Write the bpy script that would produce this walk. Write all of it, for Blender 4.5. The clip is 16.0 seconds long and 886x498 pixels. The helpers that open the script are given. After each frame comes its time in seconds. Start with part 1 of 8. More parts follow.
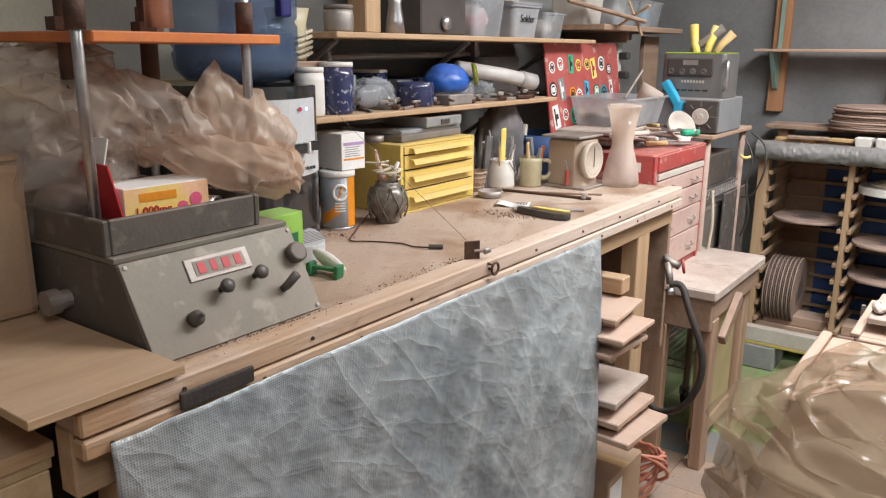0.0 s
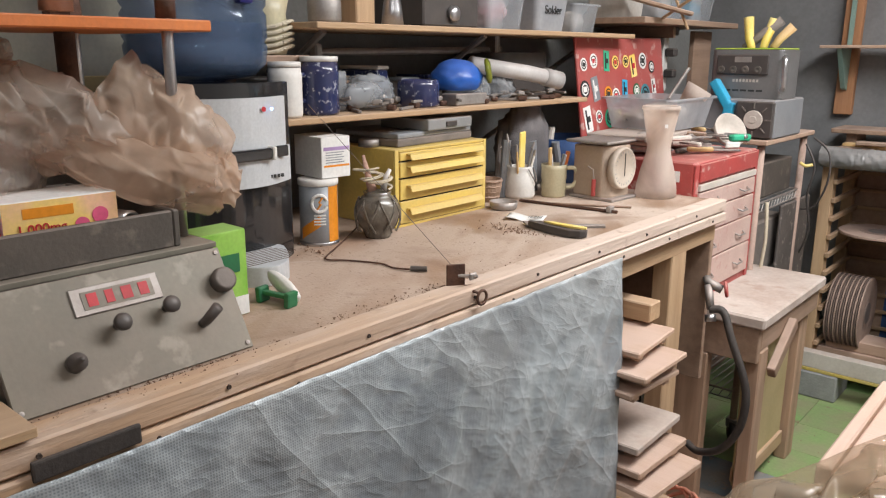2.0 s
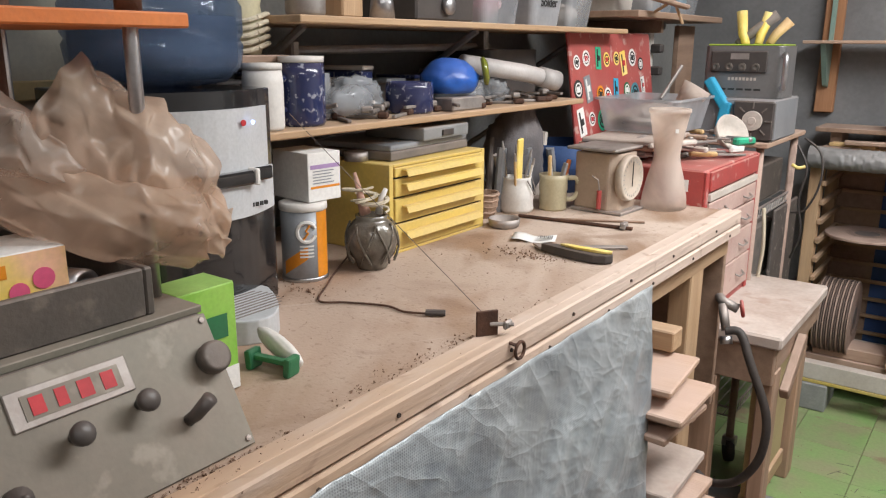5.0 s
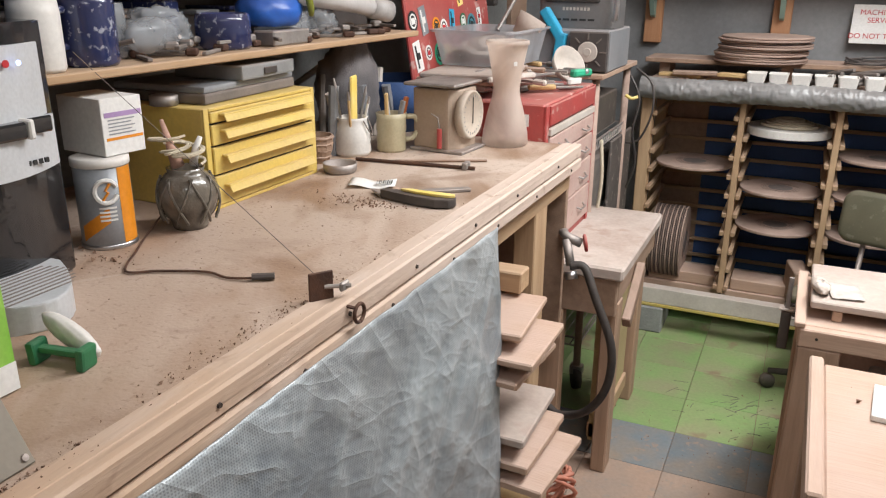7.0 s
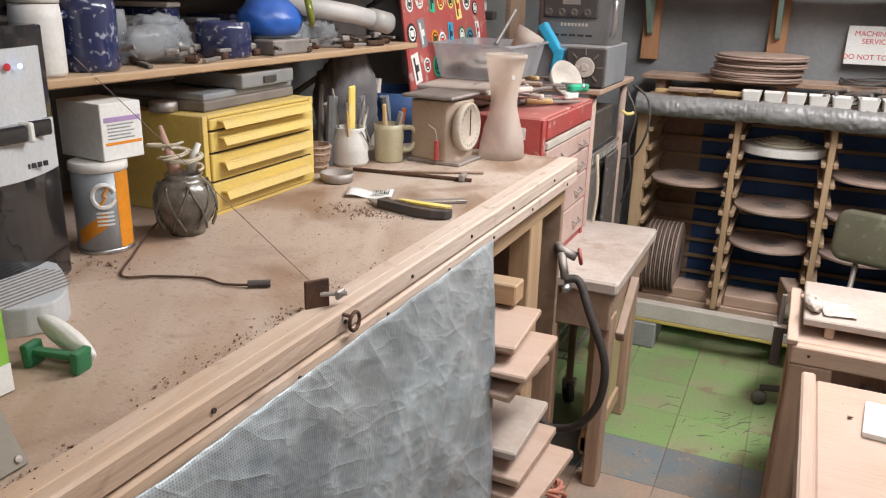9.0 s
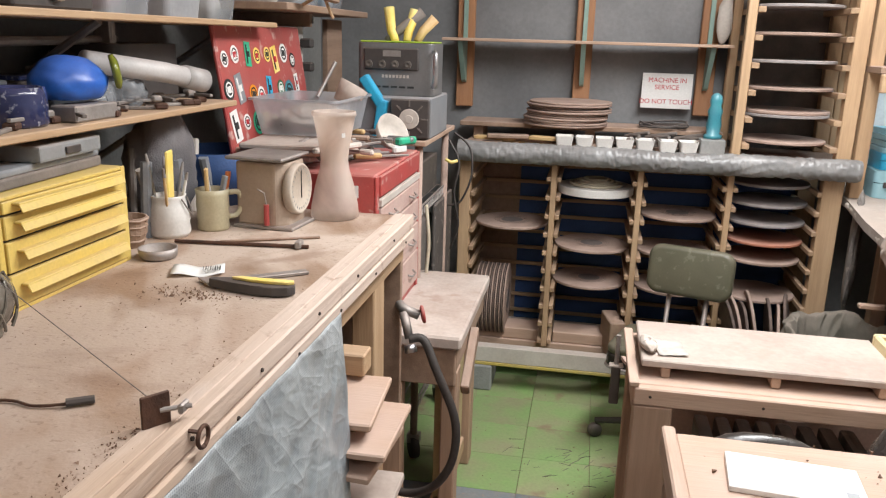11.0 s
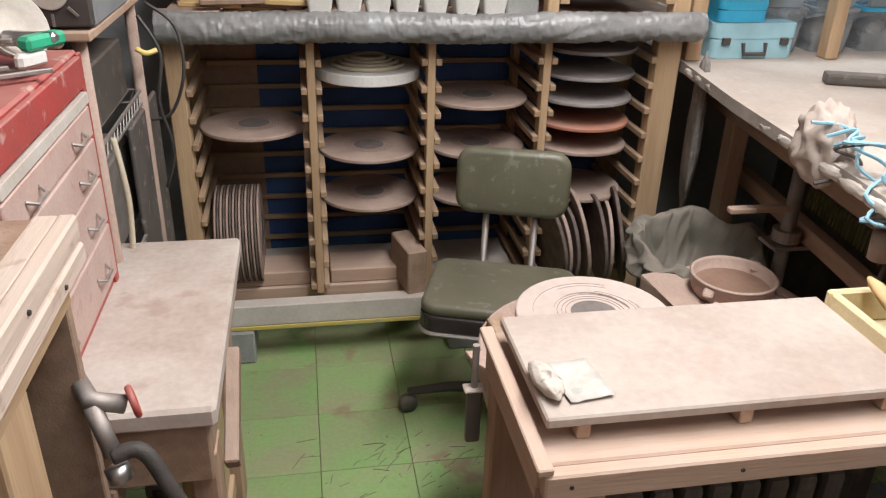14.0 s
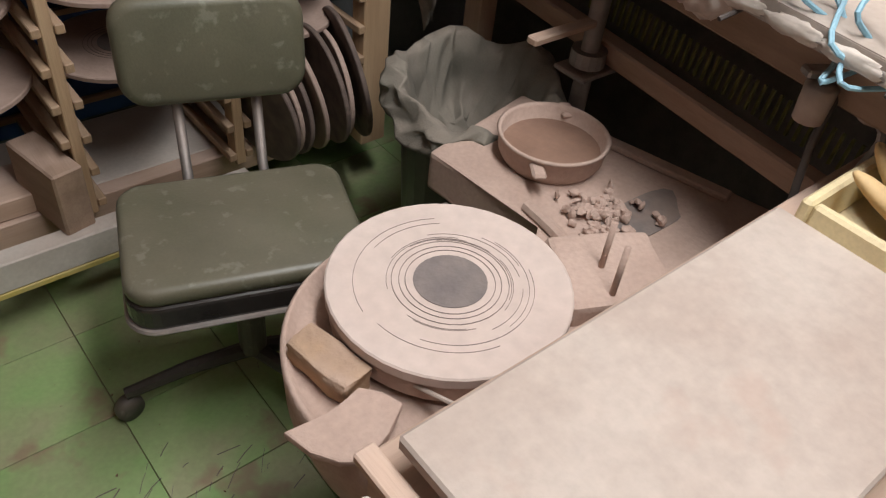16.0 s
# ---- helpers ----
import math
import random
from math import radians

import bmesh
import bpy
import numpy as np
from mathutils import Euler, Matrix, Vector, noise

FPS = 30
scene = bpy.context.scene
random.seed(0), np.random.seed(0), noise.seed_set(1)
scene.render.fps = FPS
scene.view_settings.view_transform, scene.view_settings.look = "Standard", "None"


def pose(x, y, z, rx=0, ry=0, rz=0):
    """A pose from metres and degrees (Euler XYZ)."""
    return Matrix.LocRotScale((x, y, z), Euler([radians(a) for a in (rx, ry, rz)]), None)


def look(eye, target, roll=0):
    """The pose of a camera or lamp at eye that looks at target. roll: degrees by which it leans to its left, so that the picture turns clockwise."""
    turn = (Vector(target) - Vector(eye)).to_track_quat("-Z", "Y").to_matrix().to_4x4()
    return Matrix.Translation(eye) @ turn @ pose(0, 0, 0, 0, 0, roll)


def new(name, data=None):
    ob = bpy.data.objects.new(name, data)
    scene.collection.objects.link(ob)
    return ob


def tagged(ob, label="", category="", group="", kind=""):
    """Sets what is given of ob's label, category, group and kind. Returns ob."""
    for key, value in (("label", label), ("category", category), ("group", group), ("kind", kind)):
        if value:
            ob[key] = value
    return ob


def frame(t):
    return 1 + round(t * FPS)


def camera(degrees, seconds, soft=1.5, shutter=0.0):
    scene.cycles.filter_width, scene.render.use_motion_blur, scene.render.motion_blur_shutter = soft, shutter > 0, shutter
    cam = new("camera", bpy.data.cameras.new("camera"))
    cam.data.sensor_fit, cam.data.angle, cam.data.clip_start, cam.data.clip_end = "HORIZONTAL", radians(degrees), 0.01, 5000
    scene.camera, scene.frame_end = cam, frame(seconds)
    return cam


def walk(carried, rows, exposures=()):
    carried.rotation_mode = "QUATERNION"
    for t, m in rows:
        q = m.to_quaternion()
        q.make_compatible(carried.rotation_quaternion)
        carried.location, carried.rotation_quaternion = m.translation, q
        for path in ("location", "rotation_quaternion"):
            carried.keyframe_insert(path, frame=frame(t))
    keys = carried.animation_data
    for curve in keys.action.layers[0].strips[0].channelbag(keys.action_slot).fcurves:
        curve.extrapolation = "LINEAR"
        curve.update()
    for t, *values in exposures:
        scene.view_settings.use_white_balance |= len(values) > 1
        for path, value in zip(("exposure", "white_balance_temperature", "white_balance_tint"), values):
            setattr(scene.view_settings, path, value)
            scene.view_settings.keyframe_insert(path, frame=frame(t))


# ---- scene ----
cam = camera(59.1, 16.0, 1.2)
PATH = [
    (0, (-0.687, 0.965, 1.366), (-1.828, 2.533, 0.873), 0.4),
    (0.5, (-0.694, 1.025, 1.351), (-1.84, 2.584, 0.844), 0.7),
    (1, (-0.67, 1.146, 1.351), (-1.88, 2.651, 0.829), 0.7),
    (1.5, (-0.664, 1.215, 1.35), (-1.912, 2.681, 0.807), -0.0),
    (2, (-0.71, 1.233, 1.349), (-1.976, 2.702, 0.859), 0.3),
    (2.5, (-0.785, 1.245, 1.36), (-2.063, 2.716, 0.912), 0.3),
    (3, (-0.828, 1.252, 1.356), (-2.109, 2.723, 0.915), 0.2),
    (5.5, (-0.982, 1.374, 1.358), (-2.032, 2.993, 0.835), 0.4),
    (6, (-0.995, 1.412, 1.353), (-1.92, 3.109, 0.838), 0.6),
    (6.5, (-1.017, 1.45, 1.337), (-1.825, 3.189, 0.769), 0.5),
    (7, (-1.005, 1.447, 1.347), (-1.791, 3.165, 0.692), 0.4),
    (7.5, (-1.005, 1.442, 1.338), (-1.784, 3.164, 0.684), 1.3),
    (8, (-1.004, 1.439, 1.341), (-1.793, 3.156, 0.685), 1.3),
    (10.5, (-1.016, 1.47, 1.362), (-1.597, 3.308, 0.831), 1.9),
    (11, (-1.084, 1.51, 1.376), (-1.429, 3.411, 0.856), 1.6),
    (11.5, (-1.147, 1.553, 1.385), (-1.325, 3.476, 0.865), 1.2),
    (12, (-1.165, 1.652, 1.373), (-1.079, 3.58, 0.849), 2.4),
    (12.5, (-1.156, 1.849, 1.362), (-1.046, 3.774, 0.83), 2.1),
    (13, (-1.173, 2.018, 1.358), (-1.066, 3.941, 0.818), 2.4),
    (13.5, (-1.235, 2.241, 1.347), (-1.083, 4.136, 0.726), 1.6),
    (14, (-1.217, 2.418, 1.331), (-0.891, 4.188, 0.459), 1.7),
    (14.5, (-1.164, 2.693, 1.299), (-0.808, 4.345, 0.229), -0.0),
    (15, (-1.162, 2.92, 1.257), (-0.697, 4.434, 0.036), -0.1),
    (15.5, (-1.176, 3.125, 1.236), (-0.315, 4.417, -0.025), 4.3),
    (16, (-1.172, 3.178, 1.227), (-0.138, 4.259, -0.101), 7.3),
]
walk(cam, [(t, look(eye, target, roll)) for t, eye, target, roll in PATH],
     [(0.0, 0.15), (1.5, 0.05), (4.0, 0.0), (10.0, 0.0), (12.5, 0.05), (13.5, 0.0), (14.5, -0.35), (16.0, -0.55)])

# world, lights and exposure
world = bpy.data.worlds.new("world")
world.use_nodes = True
world.node_tree.nodes["Background"].inputs[0].default_value = (0.5, 0.55, 0.6, 1)
world.node_tree.nodes["Background"].inputs[1].default_value = 0.05
scene.world = world


def area_lamp(name, eye, target, sx, sy, power, color):
    lamp = bpy.data.lights.new(name, "AREA")
    lamp.shape, lamp.size, lamp.size_y, lamp.energy, lamp.color = "RECTANGLE", sx, sy, power, color
    ob = new(name, lamp)
    ob.matrix_world = look(eye, target)
    return ob


area_lamp("tube_light_bench", (-0.75, 2.65, 2.24), (-0.95, 2.75, 0.0), 1.2, 0.16, 21, (0.945, 0.96, 0.965))
# unseen fill lamp, added to lift the dark rack interior from the front
area_lamp("entry_fill_light", (-0.2, 0.9, 2.24), (-0.4, 1.2, 0.0), 1.2, 0.16, 9, (0.945, 0.96, 0.965))
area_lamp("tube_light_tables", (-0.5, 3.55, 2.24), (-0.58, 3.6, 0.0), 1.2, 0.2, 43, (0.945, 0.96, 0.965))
bulb_light = bpy.data.lights.new("desk_bulb_light", "POINT")
bulb_light.energy, bulb_light.shadow_soft_size, bulb_light.color = 0.8, 0.03, (1.0, 0.97, 0.94)
new("desk_bulb_light", bulb_light).location = (-0.045, 3.585, 1.03)
area_lamp("shelf_tube_light", (0.5, 4.66, 1.285), (0.5, 4.74, 0.8), 0.9, 0.05, 4.5, (0.74, 0.9, 1.0))

# ---- materials ----
DUST = (0.56, 0.41, 0.345)


def mat(name, c1, c2=None, rough=0.6, metal=0.0, scale=12.0, fine=160.0, bump=0.15, dust=0.0, dust_col=DUST, stretch=(1, 1, 1),
        rand=0.0, trans=0.0, alpha=1.0, coat=0.0, emit=0.0, spots=0.0, spot_col=(0.05, 0.04, 0.035), spot_scale=38.0):
    m = bpy.data.materials.new(name)
    m.use_nodes = True
    nt = m.node_tree
    N, L = nt.nodes, nt.links
    p = N["Principled BSDF"]
    tc = N.new("ShaderNodeTexCoord")
    mp = N.new("ShaderNodeMapping")
    mp.inputs["Scale"].default_value = stretch
    L.new(tc.outputs["Object"], mp.inputs[0])
    oi = N.new("ShaderNodeObjectInfo")
    sh = N.new("ShaderNodeVectorMath")
    sh.operation = "MULTIPLY_ADD"
    L.new(oi.outputs["Random"], sh.inputs[0])
    sh.inputs[1].default_value = (7.0, 3.0, 5.0)
    L.new(mp.outputs[0], sh.inputs[2])
    big = N.new("ShaderNodeTexNoise")
    big.inputs["Scale"].default_value, big.inputs["Detail"].default_value = scale, 5
    L.new(sh.outputs[0], big.inputs["Vector"])
    fin = N.new("ShaderNodeTexNoise")
    fin.inputs["Scale"].default_value, fin.inputs["Detail"].default_value = fine, 3
    L.new(sh.outputs[0], fin.inputs["Vector"])
    ramp = N.new("ShaderNodeMapRange")
    ramp.inputs[1].default_value, ramp.inputs[2].default_value = 0.33, 0.67
    L.new(big.outputs[0], ramp.inputs[0])
    mix = N.new("ShaderNodeMix")
    mix.data_type = "RGBA"
    c2 = c2 or tuple(0.72 * c for c in c1)
    mix.inputs[6].default_value, mix.inputs[7].default_value = (*c1, 1), (*c2, 1)
    L.new(ramp.outputs[0], mix.inputs[0])
    # fine grain as a value shift, with a shift of its own for each object
    hsv = N.new("ShaderNodeHueSaturation")
    val = N.new("ShaderNodeMapRange")
    val.inputs[1].default_value, val.inputs[2].default_value = 0.25, 0.75
    val.inputs[3].default_value, val.inputs[4].default_value = 0.92, 1.07
    L.new(fin.outputs[0], val.inputs[0])
    rv = N.new("ShaderNodeMapRange")
    rv.inputs[3].default_value, rv.inputs[4].default_value = 1 - rand, 1 + rand
    L.new(oi.outputs["Random"], rv.inputs[0])
    mul = N.new("ShaderNodeMath")
    mul.operation = "MULTIPLY"
    L.new(val.outputs[0], mul.inputs[0])
    L.new(rv.outputs[0], mul.inputs[1])
    L.new(mul.outputs[0], hsv.inputs["Value"])
    L.new(mix.outputs[2], hsv.inputs["Color"])
    col = hsv.outputs[0]
    if spots:
        sp = N.new("ShaderNodeTexNoise")
        sp.inputs["Scale"].default_value, sp.inputs["Detail"].default_value = spot_scale, 4
        L.new(sh.outputs[0], sp.inputs["Vector"])
        sr = N.new("ShaderNodeMapRange")
        sr.inputs[1].default_value, sr.inputs[2].default_value, sr.inputs[4].default_value = 0.60, 0.68, spots
        L.new(sp.outputs[0], sr.inputs[0])
        sm = N.new("ShaderNodeMix")
        sm.data_type = "RGBA"
        L.new(sr.outputs[0], sm.inputs[0])
        L.new(col, sm.inputs[6])
        sm.inputs[7].default_value = (*spot_col, 1)
        col = sm.outputs[2]
    rough_in = None
    if dust:
        ge = N.new("ShaderNodeNewGeometry")
        sx = N.new("ShaderNodeSeparateXYZ")
        L.new(ge.outputs["Normal"], sx.inputs[0])
        up = N.new("ShaderNodeMapRange")
        up.inputs[1].default_value, up.inputs[2].default_value, up.inputs[3].default_value = -0.1, 0.75, 0.28
        L.new(sx.outputs[2], up.inputs[0])
        dn = N.new("ShaderNodeTexNoise")
        dn.inputs["Scale"].default_value, dn.inputs["Detail"].default_value = 9.0, 6
        L.new(tc.outputs["Object"], dn.inputs["Vector"])
        dr = N.new("ShaderNodeMapRange")
        dr.inputs[1].default_value, dr.inputs[2].default_value = 0.3, 0.62
        dr.inputs[3].default_value, dr.inputs[4].default_value = 0.45 * dust, dust
        L.new(dn.outputs[0], dr.inputs[0])
        dm = N.new("ShaderNodeMath")
        dm.operation = "MULTIPLY"
        L.new(up.outputs[0], dm.inputs[0])
        L.new(dr.outputs[0], dm.inputs[1])
        mx = N.new("ShaderNodeMix")
        mx.data_type = "RGBA"
        L.new(dm.outputs[0], mx.inputs[0])
        L.new(col, mx.inputs[6])
        mx.inputs[7].default_value = (*dust_col, 1)
        col = mx.outputs[2]
        rr = N.new("ShaderNodeMapRange")
        rr.inputs[3].default_value, rr.inputs[4].default_value = rough, 0.95
        L.new(dm.outputs[0], rr.inputs[0])
        rough_in = rr.outputs[0]
    L.new(col, p.inputs["Base Color"])
    p.inputs["Metallic"].default_value = metal
    p.inputs["Roughness"].default_value = rough
    if rough_in:
        L.new(rough_in, p.inputs["Roughness"])
    p.inputs["Transmission Weight"].default_value = trans
    p.inputs["Alpha"].default_value = alpha
    p.inputs["Coat Weight"].default_value = coat
    if emit:
        p.inputs["Emission Color"].default_value = (*c1, 1)
        p.inputs["Emission Strength"].default_value = emit
    if bump:
        b = N.new("ShaderNodeBump")
        b.inputs["Strength"].default_value, b.inputs["Distance"].default_value = bump, 0.004
        L.new(fin.outputs[0], b.inputs["Height"])
        L.new(b.outputs[0], p.inputs["Normal"])
    return m


def wood(name, c1, c2, axis, dust=0.35, rand=0.12, rough=0.7):
    s = {"x": (0.07, 1, 1), "y": (1, 0.07, 1), "z": (1, 1, 0.07)}[axis]
    return mat(name, c1, c2, rough, 0, 40, 260, 0.25, dust, stretch=s, rand=rand)


PINE1, PINE2 = (0.5, 0.335, 0.19), (0.385, 0.24, 0.125)
M_PINE_X = wood("pine_along_x", PINE1, PINE2, "x")
M_PINE_Y = wood("pine_along_y", PINE1, PINE2, "y")
M_PINE_Z = wood("pine_upright", PINE1, PINE2, "z", 0.35)
M_DUSTY_X = wood("dusty_lumber_x", (0.5, 0.34, 0.24), (0.42, 0.27, 0.18), "x", 0.75)
M_DUSTY_Y = wood("dusty_lumber_y", (0.52, 0.36, 0.26), (0.42, 0.27, 0.18), "y", 0.75)
M_DUSTY_Z = wood("dusty_lumber_z", (0.45, 0.29, 0.19), (0.34, 0.21, 0.13), "z", 0.4)
M_PALEWOOD = wood("pale_cupboard_wood", (0.64, 0.55, 0.43), (0.57, 0.47, 0.35), "z", 0.3)
M_RACK_Y = wood("rack_cleat_pine", (0.42, 0.275, 0.16), (0.31, 0.195, 0.105), "y", 0.3)
M_RACK_X = wood("rack_slat_pine", (0.42, 0.275, 0.16), (0.31, 0.195, 0.105), "x", 0.3)
M_OLDWOOD = wood("old_brown_wood", (0.3, 0.19, 0.12), (0.2, 0.12, 0.07), "y", 0.7)
M_ORANGEWOOD = wood("orange_stud", (0.42, 0.2, 0.09), (0.34, 0.15, 0.06), "z", 0.3)
M_SLAB = mat("plaster_dusted_slab", (0.49, 0.41, 0.36), (0.385, 0.295, 0.25), 0.85, 0, 5, 70, 0.2, 0.0, spots=0.4, spot_col=(0.42, 0.29, 0.235), spot_scale=9.0)
M_CLAY = mat("dried_clay", (0.5, 0.36, 0.3), (0.43, 0.3, 0.245), 0.85, 0, 8, 120, 0.4)
M_WETCLAY = mat("wet_clay", (0.3, 0.18, 0.13), (0.22, 0.13, 0.095), 0.4, 0, 10, 60, 0.4)
M_BAT = mat("clay_smeared_bat", (0.4, 0.285, 0.235), (0.3, 0.205, 0.165), 0.8, 0, 14, 120, 0.2, 0.3, rand=0.15)
M_BATDARK = mat("bat_worn_centre", (0.16, 0.13, 0.125), (0.21, 0.17, 0.155), 0.7, 0, 30, 140, 0.2)
M_BATORANGE = mat("orange_bat", (0.5, 0.17, 0.09), (0.42, 0.14, 0.08), 0.7, 0, 14, 120, 0.2, 0.4)
M_BATGREY = mat("grey_bat", (0.33, 0.31, 0.31), (0.26, 0.24, 0.24), 0.6, 0, 14, 120, 0.15, 0.3)
M_BATEDGE = mat("bat_edge_dark", (0.17, 0.12, 0.1), (0.1, 0.07, 0.06), 0.8, 0, 30, 120, 0.3)
M_STEEL = mat("steel", (0.6, 0.6, 0.62), (0.45, 0.45, 0.47), 0.3, 0.95, 30, 200, 0.05, 0.1)
M_DULLSTEEL = mat("dull_steel", (0.42, 0.41, 0.4), (0.3, 0.29, 0.28), 0.5, 0.8, 30, 200, 0.1, 0.45)
M_RUST = mat("rusty_steel", (0.14, 0.07, 0.045), (0.08, 0.045, 0.035), 0.7, 0.4, 40, 200, 0.3)
M_GREYPAINT = mat("grey_green_enamel", (0.19, 0.186, 0.148), (0.135, 0.128, 0.1), 0.5, 0.1, 6, 160, 0.05, 0.3, spots=0.45, spot_col=(0.38, 0.35, 0.29), spot_scale=20.0)
M_DARKMETAL = mat("dark_grimy_metal", (0.058, 0.056, 0.05), (0.09, 0.08, 0.07), 0.5, 0.15, 14, 160, 0.2, 0.22, spots=0.3, spot_col=(0.3, 0.25, 0.21), spot_scale=30.0)
M_BLACK = mat("black_plastic", (0.034, 0.033, 0.034), (0.05, 0.047, 0.046), 0.38, 0, 30, 200, 0.04, 0.16)
M_BLACKGLOSS = mat("glossy_black_plastic", (0.013, 0.013, 0.015), (0.018, 0.018, 0.02), 0.16, 0, 30, 200, 0.0, coat=0.5)
M_DARK = mat("dark_clutter_and_shade", (0.12, 0.11, 0.1), (0.18, 0.155, 0.14), 0.8, 0, 20, 120, 0.3, 0.25)
M_RUBBER = mat("black_rubber", (0.022, 0.02, 0.02), (0.04, 0.035, 0.032), 0.6, 0, 40, 160, 0.3, 0.08)
M_YELLOW = mat("yellow_enamel", (0.72, 0.52, 0.1), (0.66, 0.48, 0.13), 0.45, 0.0, 8, 160, 0.06, 0.3)
M_ORANGE = mat("orange_paint", (0.72, 0.2, 0.03), (0.6, 0.15, 0.025), 0.45, 0, 14, 160, 0.08, 0.25)
M_RED = mat("red_enamel", (0.44, 0.028, 0.03), (0.36, 0.03, 0.03), 0.4, 0, 14, 160, 0.08, 0.4, spots=0.6, spot_col=(0.62, 0.47, 0.42), spot_scale=30.0)
M_REDDUST = mat("dusted_red_drawer", (0.58, 0.43, 0.38), (0.5, 0.33, 0.29), 0.7, 0, 9, 160, 0.1, 0.5, spots=0.25, spot_col=(0.4, 0.08, 0.07))
M_TARPGREY = mat("grey_plastic_sheet", (0.3, 0.3, 0.3), (0.15, 0.15, 0.15), 0.32, 0.0, 16, 34, 0.9, 0.1, stretch=(0.35, 1, 1))
M_WALL = mat("painted_block_wall", (0.3, 0.3, 0.29), (0.22, 0.22, 0.215), 0.85, 0, 3, 90, 0.3)
M_PANEL = mat("grey_wall_panel", (0.25, 0.25, 0.255), (0.18, 0.18, 0.185), 0.75, 0, 3.5, 70, 0.15)
M_ROOM = mat("white_bounce_paint", (0.74, 0.73, 0.71), (0.68, 0.67, 0.65), 0.9, 0, 3, 90, 0.1)
M_CEIL = mat("ceiling_paint", (0.76, 0.75, 0.73), (0.7, 0.69, 0.67), 0.9, 0, 3, 90, 0.1)
M_WHITE = mat("white_plastic", (0.78, 0.77, 0.74), (0.72, 0.7, 0.67), 0.4, 0, 10, 160, 0.03, 0.25)
M_WHITEPAPER = mat("white_card", (0.8, 0.79, 0.77), (0.76, 0.75, 0.73), 0.8, 0, 10, 160, 0.03, 0.1)
M_WHITEDUST = mat("white_paint_worn", (0.62, 0.58, 0.53), (0.5, 0.45, 0.4), 0.7, 0, 10, 120, 0.15, 0.4)
M_SILVER = mat("silver_plastic", (0.6, 0.61, 0.63), (0.55, 0.56, 0.58), 0.38, 0.1, 8, 200, 0.02)
M_KRAFT = mat("brown_cardboard", (0.42, 0.28, 0.17), (0.36, 0.24, 0.15), 0.85, 0, 10, 160, 0.1, 0.35)
M_GREENCARD = mat("green_printed_card", (0.2, 0.48, 0.05), (0.35, 0.6, 0.12), 0.5, 0, 16, 200, 0.02)
M_DKGREEN = mat("green_plastic", (0.01, 0.16, 0.06), (0.01, 0.12, 0.05), 0.4, 0, 16, 200, 0.03, 0.1)
M_MINT = mat("mint_green_plastic", (0.02, 0.45, 0.25), None, 0.4, 0, 16, 200, 0.03, 0.1)
M_PINK = mat("pink_print", (0.75, 0.12, 0.25), (0.7, 0.1, 0.2), 0.5, 0, 16, 200, 0.02)
M_PRINTRED = mat("red_print", (0.6, 0.03, 0.04), None, 0.5, 0, 16, 200, 0.0)
M_PRINTYEL = mat("yellow_print", (0.85, 0.6, 0.08), (0.9, 0.72, 0.3), 0.5, 0, 10, 200, 0.0)
M_PRINTGREY = mat("grey_print", (0.25, 0.26, 0.28), (0.32, 0.33, 0.35), 0.4, 0.2, 10, 200, 0.0)
M_PRINTORANGE = mat("orange_print", (0.85, 0.3, 0.02), None, 0.4, 0, 10, 200, 0.0)
M_INK = mat("dark_ink", (0.03, 0.03, 0.03), None, 0.6, 0, 10, 200, 0.0)
M_LILAC = mat("lilac_print", (0.45, 0.3, 0.55), None, 0.6, 0, 10, 200, 0.0)
M_BLUE = mat("blue_plastic", (0.01, 0.13, 0.55), (0.01, 0.1, 0.45), 0.3, 0, 16, 200, 0.02, 0.1)
M_CYAN = mat("cyan_plastic", (0.02, 0.42, 0.68), (0.02, 0.36, 0.6), 0.35, 0, 16, 200, 0.02, 0.12)
M_NAVY = mat("speckled_navy_glaze", (0.015, 0.025, 0.09), (0.02, 0.035, 0.12), 0.15, 0, 16, 260, 0.03, 0.08, spots=0.8, spot_col=(0.4, 0.42, 0.5), coat=0.4, spot_scale=90.0)
M_DENIM = mat("dark_blue_sheet", (0.045, 0.1, 0.27), (0.03, 0.07, 0.19), 0.7, 0, 6, 120, 0.2)
M_TURQ = mat("turquoise_glaze", (0.04, 0.3, 0.36), (0.02, 0.2, 0.27), 0.25, 0, 16, 200, 0.1, 0.2)
M_CREAM = mat("cream_glaze", (0.58, 0.53, 0.36), (0.5, 0.44, 0.28), 0.3, 0, 16, 200, 0.05, 0.2)
M_STONEWARE = mat("brown_celadon_glaze", (0.17, 0.15, 0.12), (0.09, 0.075, 0.06), 0.18, 0, 40, 200, 0.2, 0.05, coat=0.5)
M_YCRATE = mat("pale_yellow_plastic", (0.76, 0.64, 0.36), (0.7, 0.57, 0.32), 0.5, 0, 16, 200, 0.03, 0.3)
M_SPONGE = mat("ochre_sponge", (0.37, 0.225, 0.11), (0.27, 0.16, 0.08), 0.95, 0, 30, 90, 0.9, 0.7)
M_TAN = mat("tan_wood_tool", (0.66, 0.45, 0.2), (0.56, 0.36, 0.16), 0.6, 0, 16, 200, 0.05, 0.2)
M_SEAT = mat("olive_green_vinyl", (0.1, 0.1, 0.062), (0.082, 0.083, 0.052), 0.34, 0, 10, 240, 0.08, 0.12, spots=0.3, spot_col=(0.3, 0.3, 0.24))
M_CLOTH = mat("green_grey_canvas", (0.17, 0.16, 0.13), (0.115, 0.11, 0.088), 0.9, 0, 14, 260, 0.3, 0.2)
